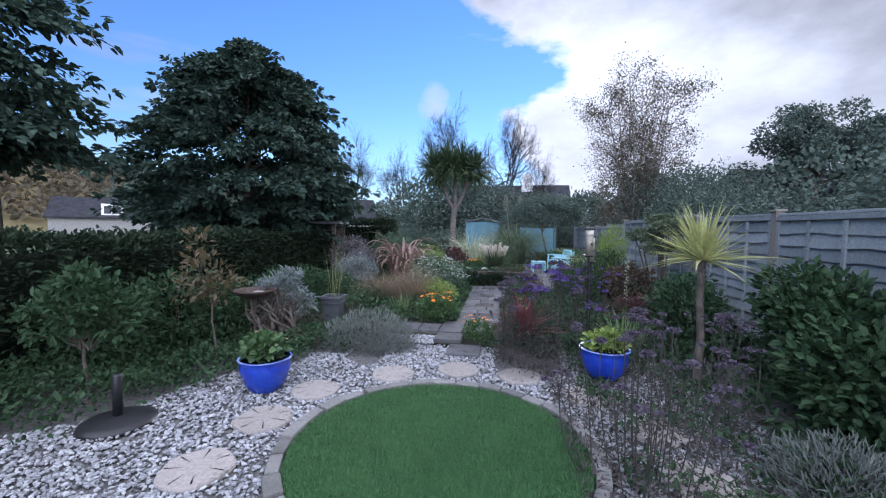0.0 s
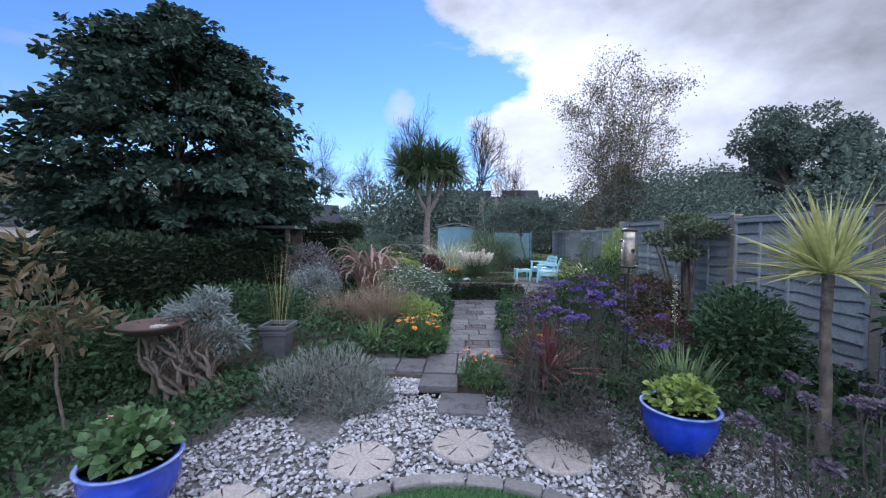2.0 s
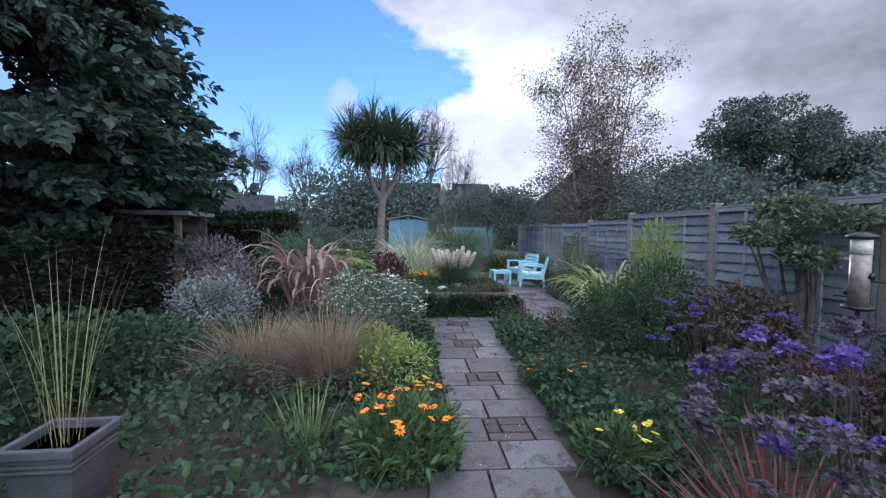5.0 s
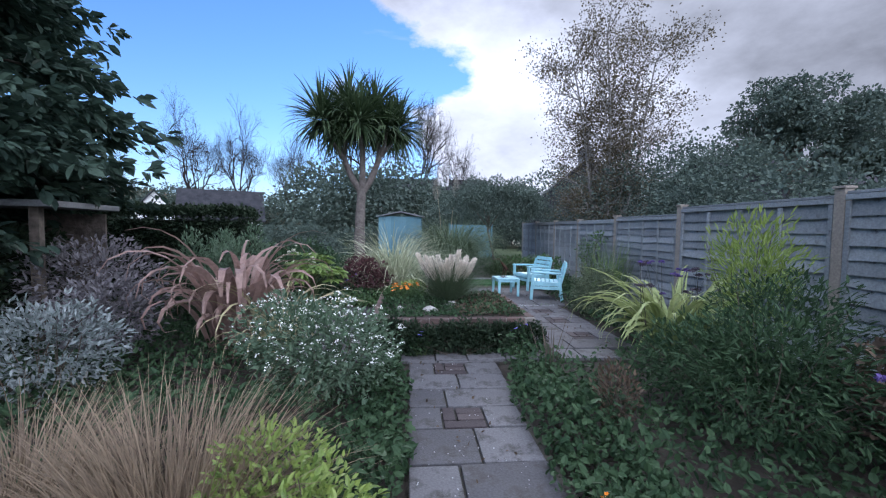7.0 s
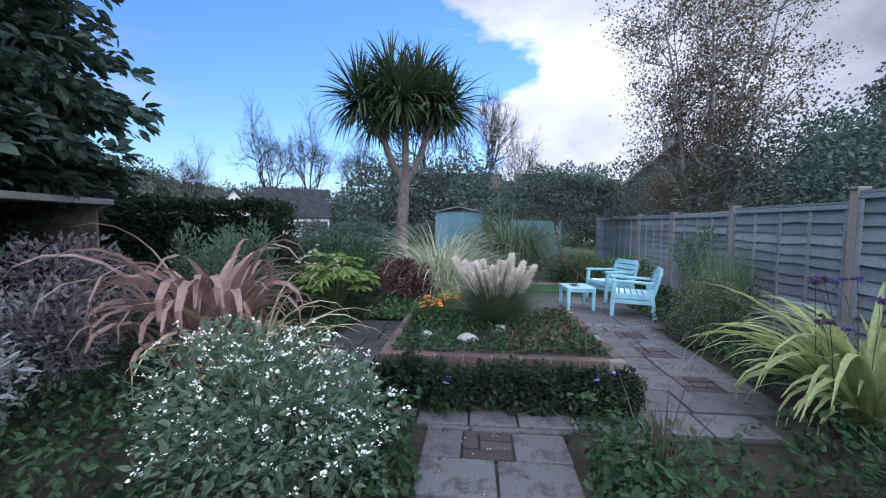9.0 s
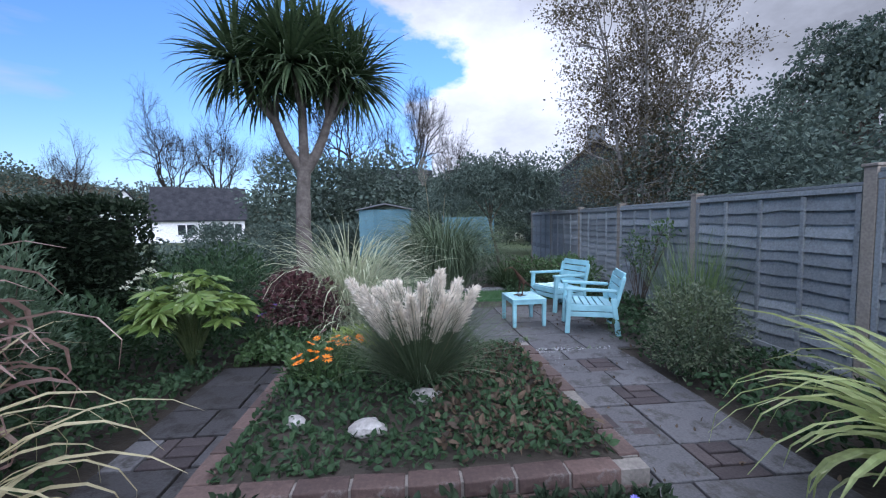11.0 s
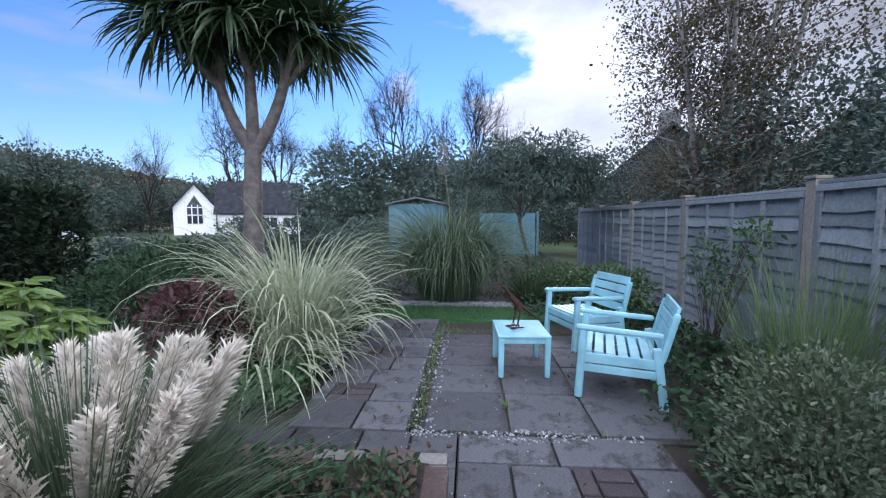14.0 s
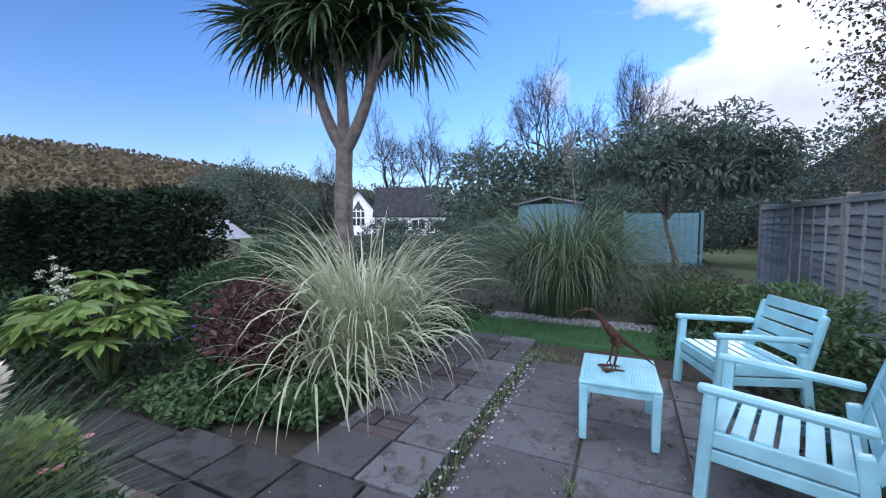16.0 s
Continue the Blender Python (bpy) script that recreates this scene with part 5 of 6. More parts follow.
# calendulas and other small flowers
def flowering(name, loc, label, r, high, n, leafsize, leaf, flower, count, size, petals=10, group=""):
    t, p, d = shrub(name, loc, label, "flowers", [(0, 0, high * 0.45, r, r, high * 0.5)], n, leafsize, leaf, 0.3, upright=0.8, stem=M_STEM, stem_r=0.004, group=group)
    az, rr = rng.random(count) * 6.28, r * np.sqrt(rng.random(count))
    at = np.stack([np.cos(az) * rr, np.sin(az) * rr, high * (0.85 + 0.3 * rng.random(count))], 1)
    a = Acc()
    stems_to(a, (0, 0, 0), at, 0.003, 4, r * 0.5)
    pieces("flower_stem", a, M_STEM, t)
    a = Acc()
    daisies(a, at, size, petals)
    pieces("flower", a, flower, t)
    return t


flowering("calendula", (-0.32, 7.45, -0.04), "bushy calendula with bright orange flowers beside the path", 0.36, 0.42, 1500, 0.07, L_GREEN, F_ORANGE, 24, 0.05)
flowering("calendula", (0.42, 6.45, -0.06), "yellow-green calendula with small orange flowers by the step", 0.24, 0.30, 1100, 0.045, L_GREEN, F_ORANGE, 10, 0.035)
flowering("yellow_daisies", (0.98, 7.35, -0.04), "low green plant with yellow daisy flowers", 0.26, 0.28, 700, 0.06, L_GREEN, F_YELLOW, 9, 0.045)
flowering("calendula", (1.0, 8.5, -0.04), "low plants with a few orange flowers", 0.3, 0.25, 700, 0.06, L_LOW, F_ORANGE, 8, 0.035)


def verbena(loc, r, stems, high, label, flower, head=0.036):
    t = thing("verbena", loc, label, "flowers", "verbena clumps")
    az, rr = rng.random(stems) * 6.28, r * np.sqrt(rng.random(stems))
    tips = np.stack([np.cos(az) * rr * 1.25, np.sin(az) * rr * 1.25, high * (1.02 - 0.28 * (rr / r) ** 2 - 0.30 * rng.random(stems) ** 2)], 1)
    for tip in tips:
        a, ends = Acc(), []
        b = np.array([tip[0] * 0.7, tip[1] * 0.7, -0.03])
        m = (b + tip) / 2 + rng.normal(size=3) * 0.075
        q = np.linspace(0, 1, 6)[:, None]
        c = (1 - q) ** 2 * b + 2 * q * (1 - q) * m + q ** 2 * tip
        tube(a, c, np.linspace(0.0048, 0.0026, 6), 4)
        ends.append(tip)
        for k in range(1):
            e = tip + np.array([rng.normal() * 0.08, rng.normal() * 0.08, -0.02 + 0.05 * rng.random()])
            tube(a, [c[3 + k % 2], (c[4] + e) / 2, e], [0.002, 0.0018, 0.0015], 4)
            ends.append(e)
        st = a.build("stem", M_TALLSTEM, t)
        a = Acc()
        flower_heads(a, ends, head, 70)
        pieces("flower_head", a, flower if rng.random() < 0.45 else F_FADED, st)
    n = stems * 9
    k = rng.integers(0, stems, n)
    p = tips[k] * np.stack([0.75 + 0 * k, 0.75 + 0 * k, rng.random(n) * 0.6], 1)
    a = Acc()
    leaves(a, p, rng.normal(size=(n, 3)) + np.array([0, 0, 0.2]), 0.06, 0.2)
    a.build("leaves", L_DUSK, t)["kind"] = "stuff"


verbena((1.42, 6.3, -0.06), 0.52, 36, 1.1, "dense tall verbena with purple flower heads over tangled stems", F_PURPLE, 0.05)
verbena((0.85, 5.85, -0.08), 0.22, 18, 1.0, "slim verbena stems with faded purple heads", F_FADED)
verbena((1.62, 3.6, -0.1), 0.44, 22, 1.12, "tall verbena gone over, with greyish purple heads", F_FADED)
verbena((2.45, 4.5, -0.1), 0.42, 20, 0.95, "verbena stems with faded heads above the gravel", F_FADED)
verbena((2.2, 8.0, -0.04), 0.5, 22, 1.0, "scattered verbena among the bed plants", F_PURPLE)
verbena((2.9, 11.3, -0.04), 0.4, 12, 1.15, "verbena stems with dark purple heads", F_PURPLE)

t = tuft("bronze_cordyline", (1.03, 6.28, 0.16), "spiky bronze-red cordyline rosette on a short stem", "cordyline", 130, 0.62, 0.02, 1.5, 0.3, G_RED, 0.04, fold=0.2)
a = Acc()
tube(a, [(0, 0, -0.26), (0.01, 0, -0.1), (0, 0, 0.03)], [0.04, 0.034, 0.034], 9)
a.build("trunk", M_BARK, t, smooth=True)
t = tuft("variegated_yucca", (2.74, 5.30, 1.24), "spiky yellow-striped cordyline head", "cordyline", 170, 0.62, 0.026, 1.75, 0.25, G_YUCCA, 0.05, fold=0.2)
a = Acc()
tube(a, [(0, 0, -1.38), (0.015, 0, -0.8), (-0.01, 0, -0.4), (0, 0, 0.02)], [0.045, 0.035, 0.032, 0.035], 10)
a.build("trunk", M_BARK, t, smooth=True)
tuft("iris_clump", (2.25, 6.15, -0.06), "green iris-like leaves in a clump", "iris", 130, 0.6, 0.018, 0.6, 0.55, G_IRIS, 0.14)
tuft("iris_clump", (-0.95, 7.55, -0.04), "green iris-like leaves in a clump", "iris", 70, 0.48, 0.016, 0.5, 0.35, G_IRIS, 0.12)
t = thing("flower_spike", (2.43, 6.67, -0.06), "single pale flower spike above the iris leaves", "flowers")
a = Acc()
tube(a, [(0, 0, -0.02), (0.01, 0, 0.4), (-0.005, 0, 0.8), (0.0, 0, 1.12)], [0.006, 0.005, 0.004, 0.002], 5)
a.build("stem", M_STEM, t)
a = Acc()
flower_heads(a, [(0.012 * math.cos(k * 2.4), 0.012 * math.sin(k * 2.4), 0.62 + 0.02 * k) for k in range(26)], 0.020, 7)
a.build("blossom", F_CREAM, t)["kind"] = "stuff"

# topiary by the fence
t, p, d = shrub("cloud_topiary", (3.66, 8.7, -0.05), "cloud-pruned variegated shrub with flat leafy pads", "topiary", [(-0.3, 0.15, 1.48, 0.30, 0.30, 0.12), (0.05, -0.2, 1.62, 0.34, 0.34, 0.13), (0.1, 0.3, 1.76, 0.32, 0.36, 0.12), (-0.25, -0.25, 1.26, 0.22, 0.24, 0.10), (0.05, 0.1, 1.28, 0.20, 0.22, 0.10)], 3800, 0.05, L_VARIEG, 0.6, stem=M_BARK, stem_r=0.025, nstem=7)
a = Acc()
tube(a, [(0, 0, -0.05), (0.02, 0.03, 0.5), (-0.02, 0, 1.0), (0, 0.05, 1.5)], [0.06, 0.05, 0.045, 0.03], 9)
a.build("trunk", M_BARK, t, smooth=True)

# ---- planting, middle ----
tuft("feather_grass", (-1.0, 8.7, -0.04), "tawny feather grass mound in the bed", "grass", 1500, 0.85, 0.006, 0.9, 0.8, G_STIPA, 0.22)
tuft("feather_grass", (-1.75, 8.9, -0.04), "tawny feather grass mound in the bed", "grass", 900, 0.75, 0.006, 0.9, 0.8, G_STIPA, 0.22)
shrub("small_leaved_shrub", (-0.42, 8.55, -0.04), "low yellow-green shrub spilling over the path edge", "shrub", [(0, 0, 0.25, 0.34, 0.42, 0.24), (-0.2, 0.3, 0.3, 0.3, 0.3, 0.24)], 2400, 0.04, L_LIME, 0.45)
ts, p, d = shrub("salvia", (-0.74, 10.4, -0.04), "rounded bushy salvia dotted with small white flowers", "salvia", [(0, 0, 0.45, 0.58, 0.6, 0.40), (-0.35, 0.2, 0.55, 0.45, 0.45, 0.34), (0.25, 0.0, 0.4, 0.42, 0.5, 0.34)], 5200, 0.045, L_SALVIA, 0.45)
f = p[(d[:, 2] > -0.2)][rng.choice((d[:, 2] > -0.2).sum(), 320, replace=False)] * 1.05
a = Acc()
flower_heads(a, f, 0.030, 6)
a.build("blossom", F_WHITE, ts)["kind"] = "stuff"
tp = tuft("pink_flax", (-2.0, 11.75, -0.04), "large pinkish-bronze flax with arching straps", "flax", 95, 1.75, 0.095, 0.35, 3.6, G_PINK, 0.25, 12, fold=0.15, power=3.2)
tuft("cream_flax", (-1.5, 11.5, -0.04), "cream and brown arching flax", "flax", 70, 1.4, 0.03, 0.55, 2.7, G_CREAM, 0.15, 10, fold=0.15, power=2.0)
shrub("grey_shrub", (-3.7, 12.0, -0.04), "grey-purple rounded shrub in the bed", "shrub", [(0, 0, 0.75, 0.75, 0.7, 0.55), (0.6, -0.6, 0.5, 0.5, 0.5, 0.45)], 4500, 0.06, L_GREYPURP, 0.45)
shrub("silver_shrub", (-2.9, 10.4, -0.04), "silvery green shrub in the bed", "shrub", [(0, 0, 0.45, 0.55, 0.5, 0.4)], 2400, 0.055, L_SILVER, 0.35)
shrub("green_spire_shrub", (-2.5, 13.0, -0.04), "upright green shrub with feathery shoots", "shrub", [(0, 0, 0.7, 0.5, 0.55, 0.55), (-0.3, 0.3, 1.05, 0.22, 0.22, 0.38), (0.25, 0, 1.1, 0.2, 0.2, 0.36), (0.0, -0.3, 0.95, 0.22, 0.22, 0.4), (-0.55, -0.1, 1.0, 0.2, 0.2, 0.4)], 3600, 0.065, L_SALVIA, 0.28, upright=0.9)
shrub("dark_shrub", (-3.3, 13.6, -0.04), "dark green shrub in front of the hedge", "shrub", [(0, 0, 0.55, 0.6, 0.7, 0.5), (0.7, 0.4, 0.4, 0.5, 0.5, 0.4)], 3200, 0.07, L_LOW, 0.45)
shrub("bushy_shrub", (2.45, 9.5, -0.04), "dense green bush with narrow leaves", "shrub", [(0, 0, 0.5, 0.6, 0.65, 0.45), (0.5, 0.4, 0.65, 0.5, 0.55, 0.5), (-0.2, 0.5, 0.4, 0.4, 0.4, 0.35)], 7000, 0.06, L_LOW, 0.26)
shrub("fennel", (3.3, 10.6, -0.04), "tall feathery green shoots above the bush", "shrub", [(0, 0, 1.15, 0.28, 0.5, 0.5), (-0.2, -0.3, 0.95, 0.22, 0.3, 0.4)], 1400, 0.09, L_LIME, 0.16, upright=1.0)
shrub("faded_hydrangea", (3.15, 8.9, -0.04), "faded brown-flowered shrub beside the fence", "shrub", [(0, 0, 0.5, 0.5, 0.6, 0.4)], 2000, 0.06, L_BROWN, 0.7)
shrub("sedum", (2.9, 7.7, -0.04), "dull red sedum in the fence bed", "sedum", [(0, 0, 0.26, 0.5, 0.5, 0.22)], 2200, 0.035, L_RED, 0.5)
shrub("sedum", (1.5, 9.75, -0.04), "rusty brown seed heads in the bed", "sedum", [(0, 0, 0.25, 0.16, 0.2, 0.26)], 600, 0.04, L_BROWN, 0.4, upright=1.0)
tuft("rush", (1.38, 10.75, -0.04), "thin dark upright stems by the path", "stems", 16, 0.7, 0.012, 0.5, 0.2, M_TWIG, 0.05)
tuft("strap_plant", (3.08, 11.4, -0.04), "large clump of arching yellow-green strap leaves", "flax", 150, 1.42, 0.06, 0.5, 2.1, G_STRAP, 0.18, 9, fold=0.15, power=1.8)

# ---- planting, raised bed and patio ----
tpp = thing("pampas_grass", (0.55, 12.6, 0.35), "dwarf pampas grass with fluffy white plumes in the raised bed", "pampas grass")
n = 2200
az = rng.random(n) * 6.28
a = Acc()
blades(a, np.stack([np.cos(az) * 0.09, np.sin(az) * 0.09, 0 * az], 1) * np.sqrt(rng.random(n))[:, None], az, 0.72 * (0.6 + 0.6 * rng.random(n)), 0.005, 0.95 * rng.random(n), 1.0 * rng.random(n), 6)
a.build("blades", G_PAMPAS, tpp)
for k in range(18):
    az = k * 2.4
    rr = 0.08 + 0.33 * math.sqrt((k + 0.5) / 18)
    base = np.array([math.cos(az) * 0.05, math.sin(az) * 0.05, 0.0])
    foot = np.array([math.cos(az) * rr * 0.62, math.sin(az) * rr * 0.62, 0.29 + 0.09 * rng.random()])
    axis = unit(np.array([math.cos(az) * rr * 0.45, math.sin(az) * rr * 0.45, 0.33]))
    L = 0.24 + 0.15 * rng.random()
    st = Acc()
    tube(st, [base, (base + foot) / 2, foot, foot + axis * L * 0.9], [0.004, 0.004, 0.0035, 0.0015], 5)
    ob = st.build("plume_stem", M_DRYSTEM, tpp)
    m = 1100
    s = rng.random(m)
    side = unit(rng.normal(size=(m, 3)))
    wide = 0.040 * np.sin(np.pi * np.clip(s * 0.86 + 0.10, 0, 1)) ** 0.7
    at = foot + axis * (s * L)[:, None] + side * (wide * rng.random(m))[:, None]
    f = Acc()
    leaves(f, at, axis * 1.2 + side * (0.25 + 0.55 * rng.random((m, 1))), 0.045 * (0.6 + 0.7 * rng.random(m)), 0.085, curl=0.3)
    f.build("plume", F_PLUME, tpp)
carpet("ground_cover", -4.4, 0.3, 14.3, 18.2, 0.25, 12000, 0.06, L_LOW, "dark low plants beneath the shrubs", keep=lambda x, y: not (x > -0.3 and y < 15.9))
carpet("rough_grass", -5.2, 4.3, 18.4, 28, 0.18, 30000, 0.06, L_LOW, "rough grass and weeds at the end of the garden", ratio=0.25)
flowering("pink_sedum", (0.24, 13.2, 0.35), "small plant with dull pink flowers at the bed corner", 0.14, 0.16, 260, 0.035, L_LOW, F_PINK, 9, 0.03)
shrub("lime_plant", (0.05, 13.16, 0.34), "lime green bushy plant in the raised bed", "plant", [(0, 0, 0.12, 0.2, 0.16, 0.13)], 700, 0.045, L_LIME, 0.6, stem=M_STEM)
carpet("bed_leaves", -0.36, 1.38, 11.66, 13.24, 0.09, 5200, 0.04, L_LOW, "small leafy plants and dead leaves in the raised bed", z=0.36)
carpet("fallen_leaves", 0.6, 1.40, 11.7, 13.2, 0.05, 900, 0.05, L_BROWN, "brown fallen leaves in the raised bed", z=0.375)
shrub("wall_creeper", (0.53, 11.44, -0.01), "dark creeping plant covering the front of the brick wall", "creeper", [(-0.9 + 0.2 * k, 0.02 * math.sin(k * 2.1), 0.18 + 0.03 * math.sin(k * 1.7), 0.15, 0.09, 0.20 + 0.03 * math.sin(k * 1.3)) for k in range(10)], 9000, 0.04, L_HEDGE, 0.6, inner=0.3, nstem=30, stem_r=0.003)
flowering("calendula", (-0.08, 12.75, 0.35), "calendula with orange flowers in the raised bed", 0.30, 0.22, 1300, 0.05, L_GREEN, F_ORANGE, 15, 0.055)
flowering("campanula", (0.1, 11.42, 0.0), "dark plant with a few blue flowers", 0.15, 0.28, 300, 0.045, L_LOW, F_BLUE, 5, 0.035)
flowering("campanula", (1.25, 11.42, 0.0), "dark plant with a few blue flowers", 0.15, 0.28, 300, 0.045, L_LOW, F_BLUE, 5, 0.035)
for x, y, s in ((0.58, 12.33, 0.09), (0.27, 12.0, 0.085), (-0.12, 12.12, 0.06)):
    bm = bmesh.new()
    bmesh.ops.create_icosphere(bm, subdivisions=2, radius=s)
    for v in bm.verts:
        v.co = Vector((v.co.x * 1.1, v.co.y * 0.8, v.co.z * 0.6)) * (1 + 0.35 * noise.noise(v.co * 11 + Vector((x, y, 0)) * 9))
    ob = tagged(part("rock", bm, M_STONE, None), "pale rough stone lying in the raised bed", "stone", "bed stones")
    ob.location = (x, y, 0.38)


def fatsia(loc, n, label):
    """Palmate leaves of eight pointed lobes on long stalks."""
    t = thing("fatsia", loc, label, "shrub")
    a, s = Acc(), Acc()
    for k in range(n):
        az = rng.random() * 6.28
        el = rng.random()
        tip = np.array([math.cos(az) * 0.5 * (0.35 + 0.65 * el), math.sin(az) * 0.5 * (0.35 + 0.65 * el), 0.35 + 0.62 * (1 - 0.55 * el) * (0.6 + 0.5 * rng.random())])
        tube(s, [(0, 0, 0), tip * np.array([0.35, 0.35, 0.65]), tip], [0.012, 0.008, 0.004], 5)
        out = unit(np.array([math.cos(az), math.sin(az), -0.15]) + rng.normal(size=3) * 0.15)
        nrm = unit(np.array([math.cos(az) * 0.5, math.sin(az) * 0.5, 1.0]) + rng.normal(size=3) * 0.2)
        side = np.cross(nrm, out)
        size = 0.18 + 0.09 * rng.random()
        ang = np.linspace(-2.0, 2.0, 8)
        g = np.cos(ang)[:, None] * out + np.sin(ang)[:, None] * side - 0.12 * nrm
        leaves(a, np.repeat(tip[None], 8, 0), g, size * (1 - 0.25 * np.abs(ang) / 2), 0.29, 0.25, 0.12)
    a.build("leaves", L_FATSIA, t)["kind"] = "stuff"
    pieces("stem", s, M_STEM, t)
    b = Acc()
    c = Acc()
    for (x, y, z) in ((-0.25, -0.2, 0.98), (-0.42, -0.05, 0.85), (0.1, -0.3, 0.9)):
        for j in range(9):
            e = np.array([x, y, z]) + rng.normal(size=3) * 0.06
            tube(c, [(x * 0.8, y * 0.8, z - 0.2), (x, y, z - 0.08), e], [0.006, 0.004, 0.002], 4)
            flower_heads(b, [e], 0.030, 22, 1.0)
    b.build("flowers", F_CREAM, t, "round cream flower balls")
    pieces("flower_stem", c, M_STEM, t)


fatsia((-1.75, 14.25, -0.04), 62, "large fatsia with glossy lobed yellow-green leaves")
flowering("purple_aster", (-1.12, 14.55, -0.04), "small plant with a few violet flowers below the fatsia", 0.16, 0.5, 200, 0.045, L_LOW, F_PURPLE, 4, 0.05)
shrub("red_shrub", (-0.85, 14.95, -0.04), "dark red-leaved shrub beside the patio", "shrub", [(0, 0, 0.45, 0.48, 0.45, 0.38), (-0.1, 0.1, 0.68, 0.3, 0.3, 0.2), (0.25, -0.1, 0.35, 0.32, 0.3, 0.26)], 2600, 0.065, L_RED, 0.55)
shrub("dark_shrub", (-1.9, 15.6, -0.04), "dark green shrub behind the fatsia", "shrub", [(0, 0, 0.5, 0.7, 0.6, 0.45), (-0.8, 0.4, 0.45, 0.7, 0.6, 0.4)], 3000, 0.07, L_LOW, 0.45)
shrub("dark_shrub", (-2.6, 17.0, -0.04), "dark green shrub under the palm", "shrub", [(0, 0, 0.6, 0.8, 0.8, 0.55), (-0.9, 0.6, 0.5, 0.8, 0.8, 0.5)], 3400, 0.08, L_LOW, 0.45)
tuft("striped_grass", (-0.12, 15.42, -0.04), "striped ornamental grass with blades hanging over the path", "grass", 150, 1.15, 0.018, 1.0, 2.4, G_MISC, 0.16, 10, power=1.7)
tuft("striped_grass", (-0.30, 15.15, -0.04), "striped ornamental grass with low arching blades", "grass", 220, 1.15, 0.017, 1.0, 1.8, G_MISC, 0.2, 10, power=1.6)
t = tuft("striped_grass", (-0.2, 15.62, -0.04), "tall striped ornamental grass arching over the path", "grass", 320, 1.6, 0.022, 0.75, 2.1, G_MISC, 0.28, 10, power=2.2)
tuft("striped_grass", (-0.35, 15.85, -0.04), "tall striped ornamental grass behind the first", "grass", 330, 1.9, 0.017, 0.55, 1.8, G_MISC, 0.25, 10, power=2.2)
tuft("pampas_grass", (1.22, 18.7, -0.04), "tall dark green pampas clump behind the lawn", "pampas grass", 2200, 2.5, 0.011, 0.6, 3.0, G_PAMPAS, 0.5, 10, power=2.4)
t = thing("pampas_plumes", (1.3, 21.2, -0.04), "tall old pampas with two pale plumes", "pampas grass")
for s in (-0.35, 0.35):
    a = Acc()
    tube(a, [(s * 0.3, 0, 0), (s * 0.6, 0, 1.8), (s, 0, 3.0)], [0.012, 0.01, 0.006], 5)
    a.build("stem", M_DRYSTEM, t)
a = Acc()
for s in (-0.35, 0.35):
    m = 500
    u = rng.random(m)
    side = unit(rng.normal(size=(m, 3)))
    at = np.array([s, 0, 2.45]) + np.array([0, 0, 0.75]) * u[:, None] + side * (0.11 * np.sin(np.pi * u))[:, None]
    leaves(a, at, side + np.array([0, 0, 1.0]), 0.08, 0.10)
a.build("plume", F_OLDPLUME, t)
shrub("variegated_shrub", (3.15, 13.45, -0.04), "rounded cream-variegated shrub beside the path", "shrub", [(0, 0, 0.42, 0.44, 0.44, 0.38), (0.1, 0.2, 0.55, 0.36, 0.36, 0.28), (-0.15, -0.1, 0.28, 0.36, 0.36, 0.24)], 6500, 0.032, L_VARIEG, 0.5)
tuft("fence_grass", (3.85, 14.4, -0.04), "wispy upright grass against the fence", "grass", 420, 1.3, 0.008, 0.3, 0.5, G_IRIS, 0.3)
shrub("dark_shrub", (3.7, 17.6, -0.04), "dark low shrub by the fence", "shrub", [(0, 0, 0.4, 0.5, 0.9, 0.35), (-0.6, 0.9, 0.35, 0.6, 0.6, 0.3)], 2600, 0.07, L_GREEN, 0.45)
shrub("climbing_rose", (4.15, 16.0, -0.04), "thin climbing rose on the fence", "climber", [(0, 0, 0.9, 0.14, 0.6, 0.4), (0, -0.5, 1.25, 0.12, 0.4, 0.2)], 420, 0.055, L_GREEN, 0.5, inner=0.1, nstem=24)
tuft("flax", (2.6, 18.3, -0.04), "dark green spiky flax behind the chairs", "flax", 130, 0.75, 0.03, 0.9, 0.6, G_PALM, 0.12, fold=0.15)
shrub("red_heath", (3.5, 19.6, -0.04), "reddish low shrub at the back", "shrub", [(0, 0, 0.28, 0.8, 0.5, 0.22)], 2200, 0.045, L_RED, 0.45)

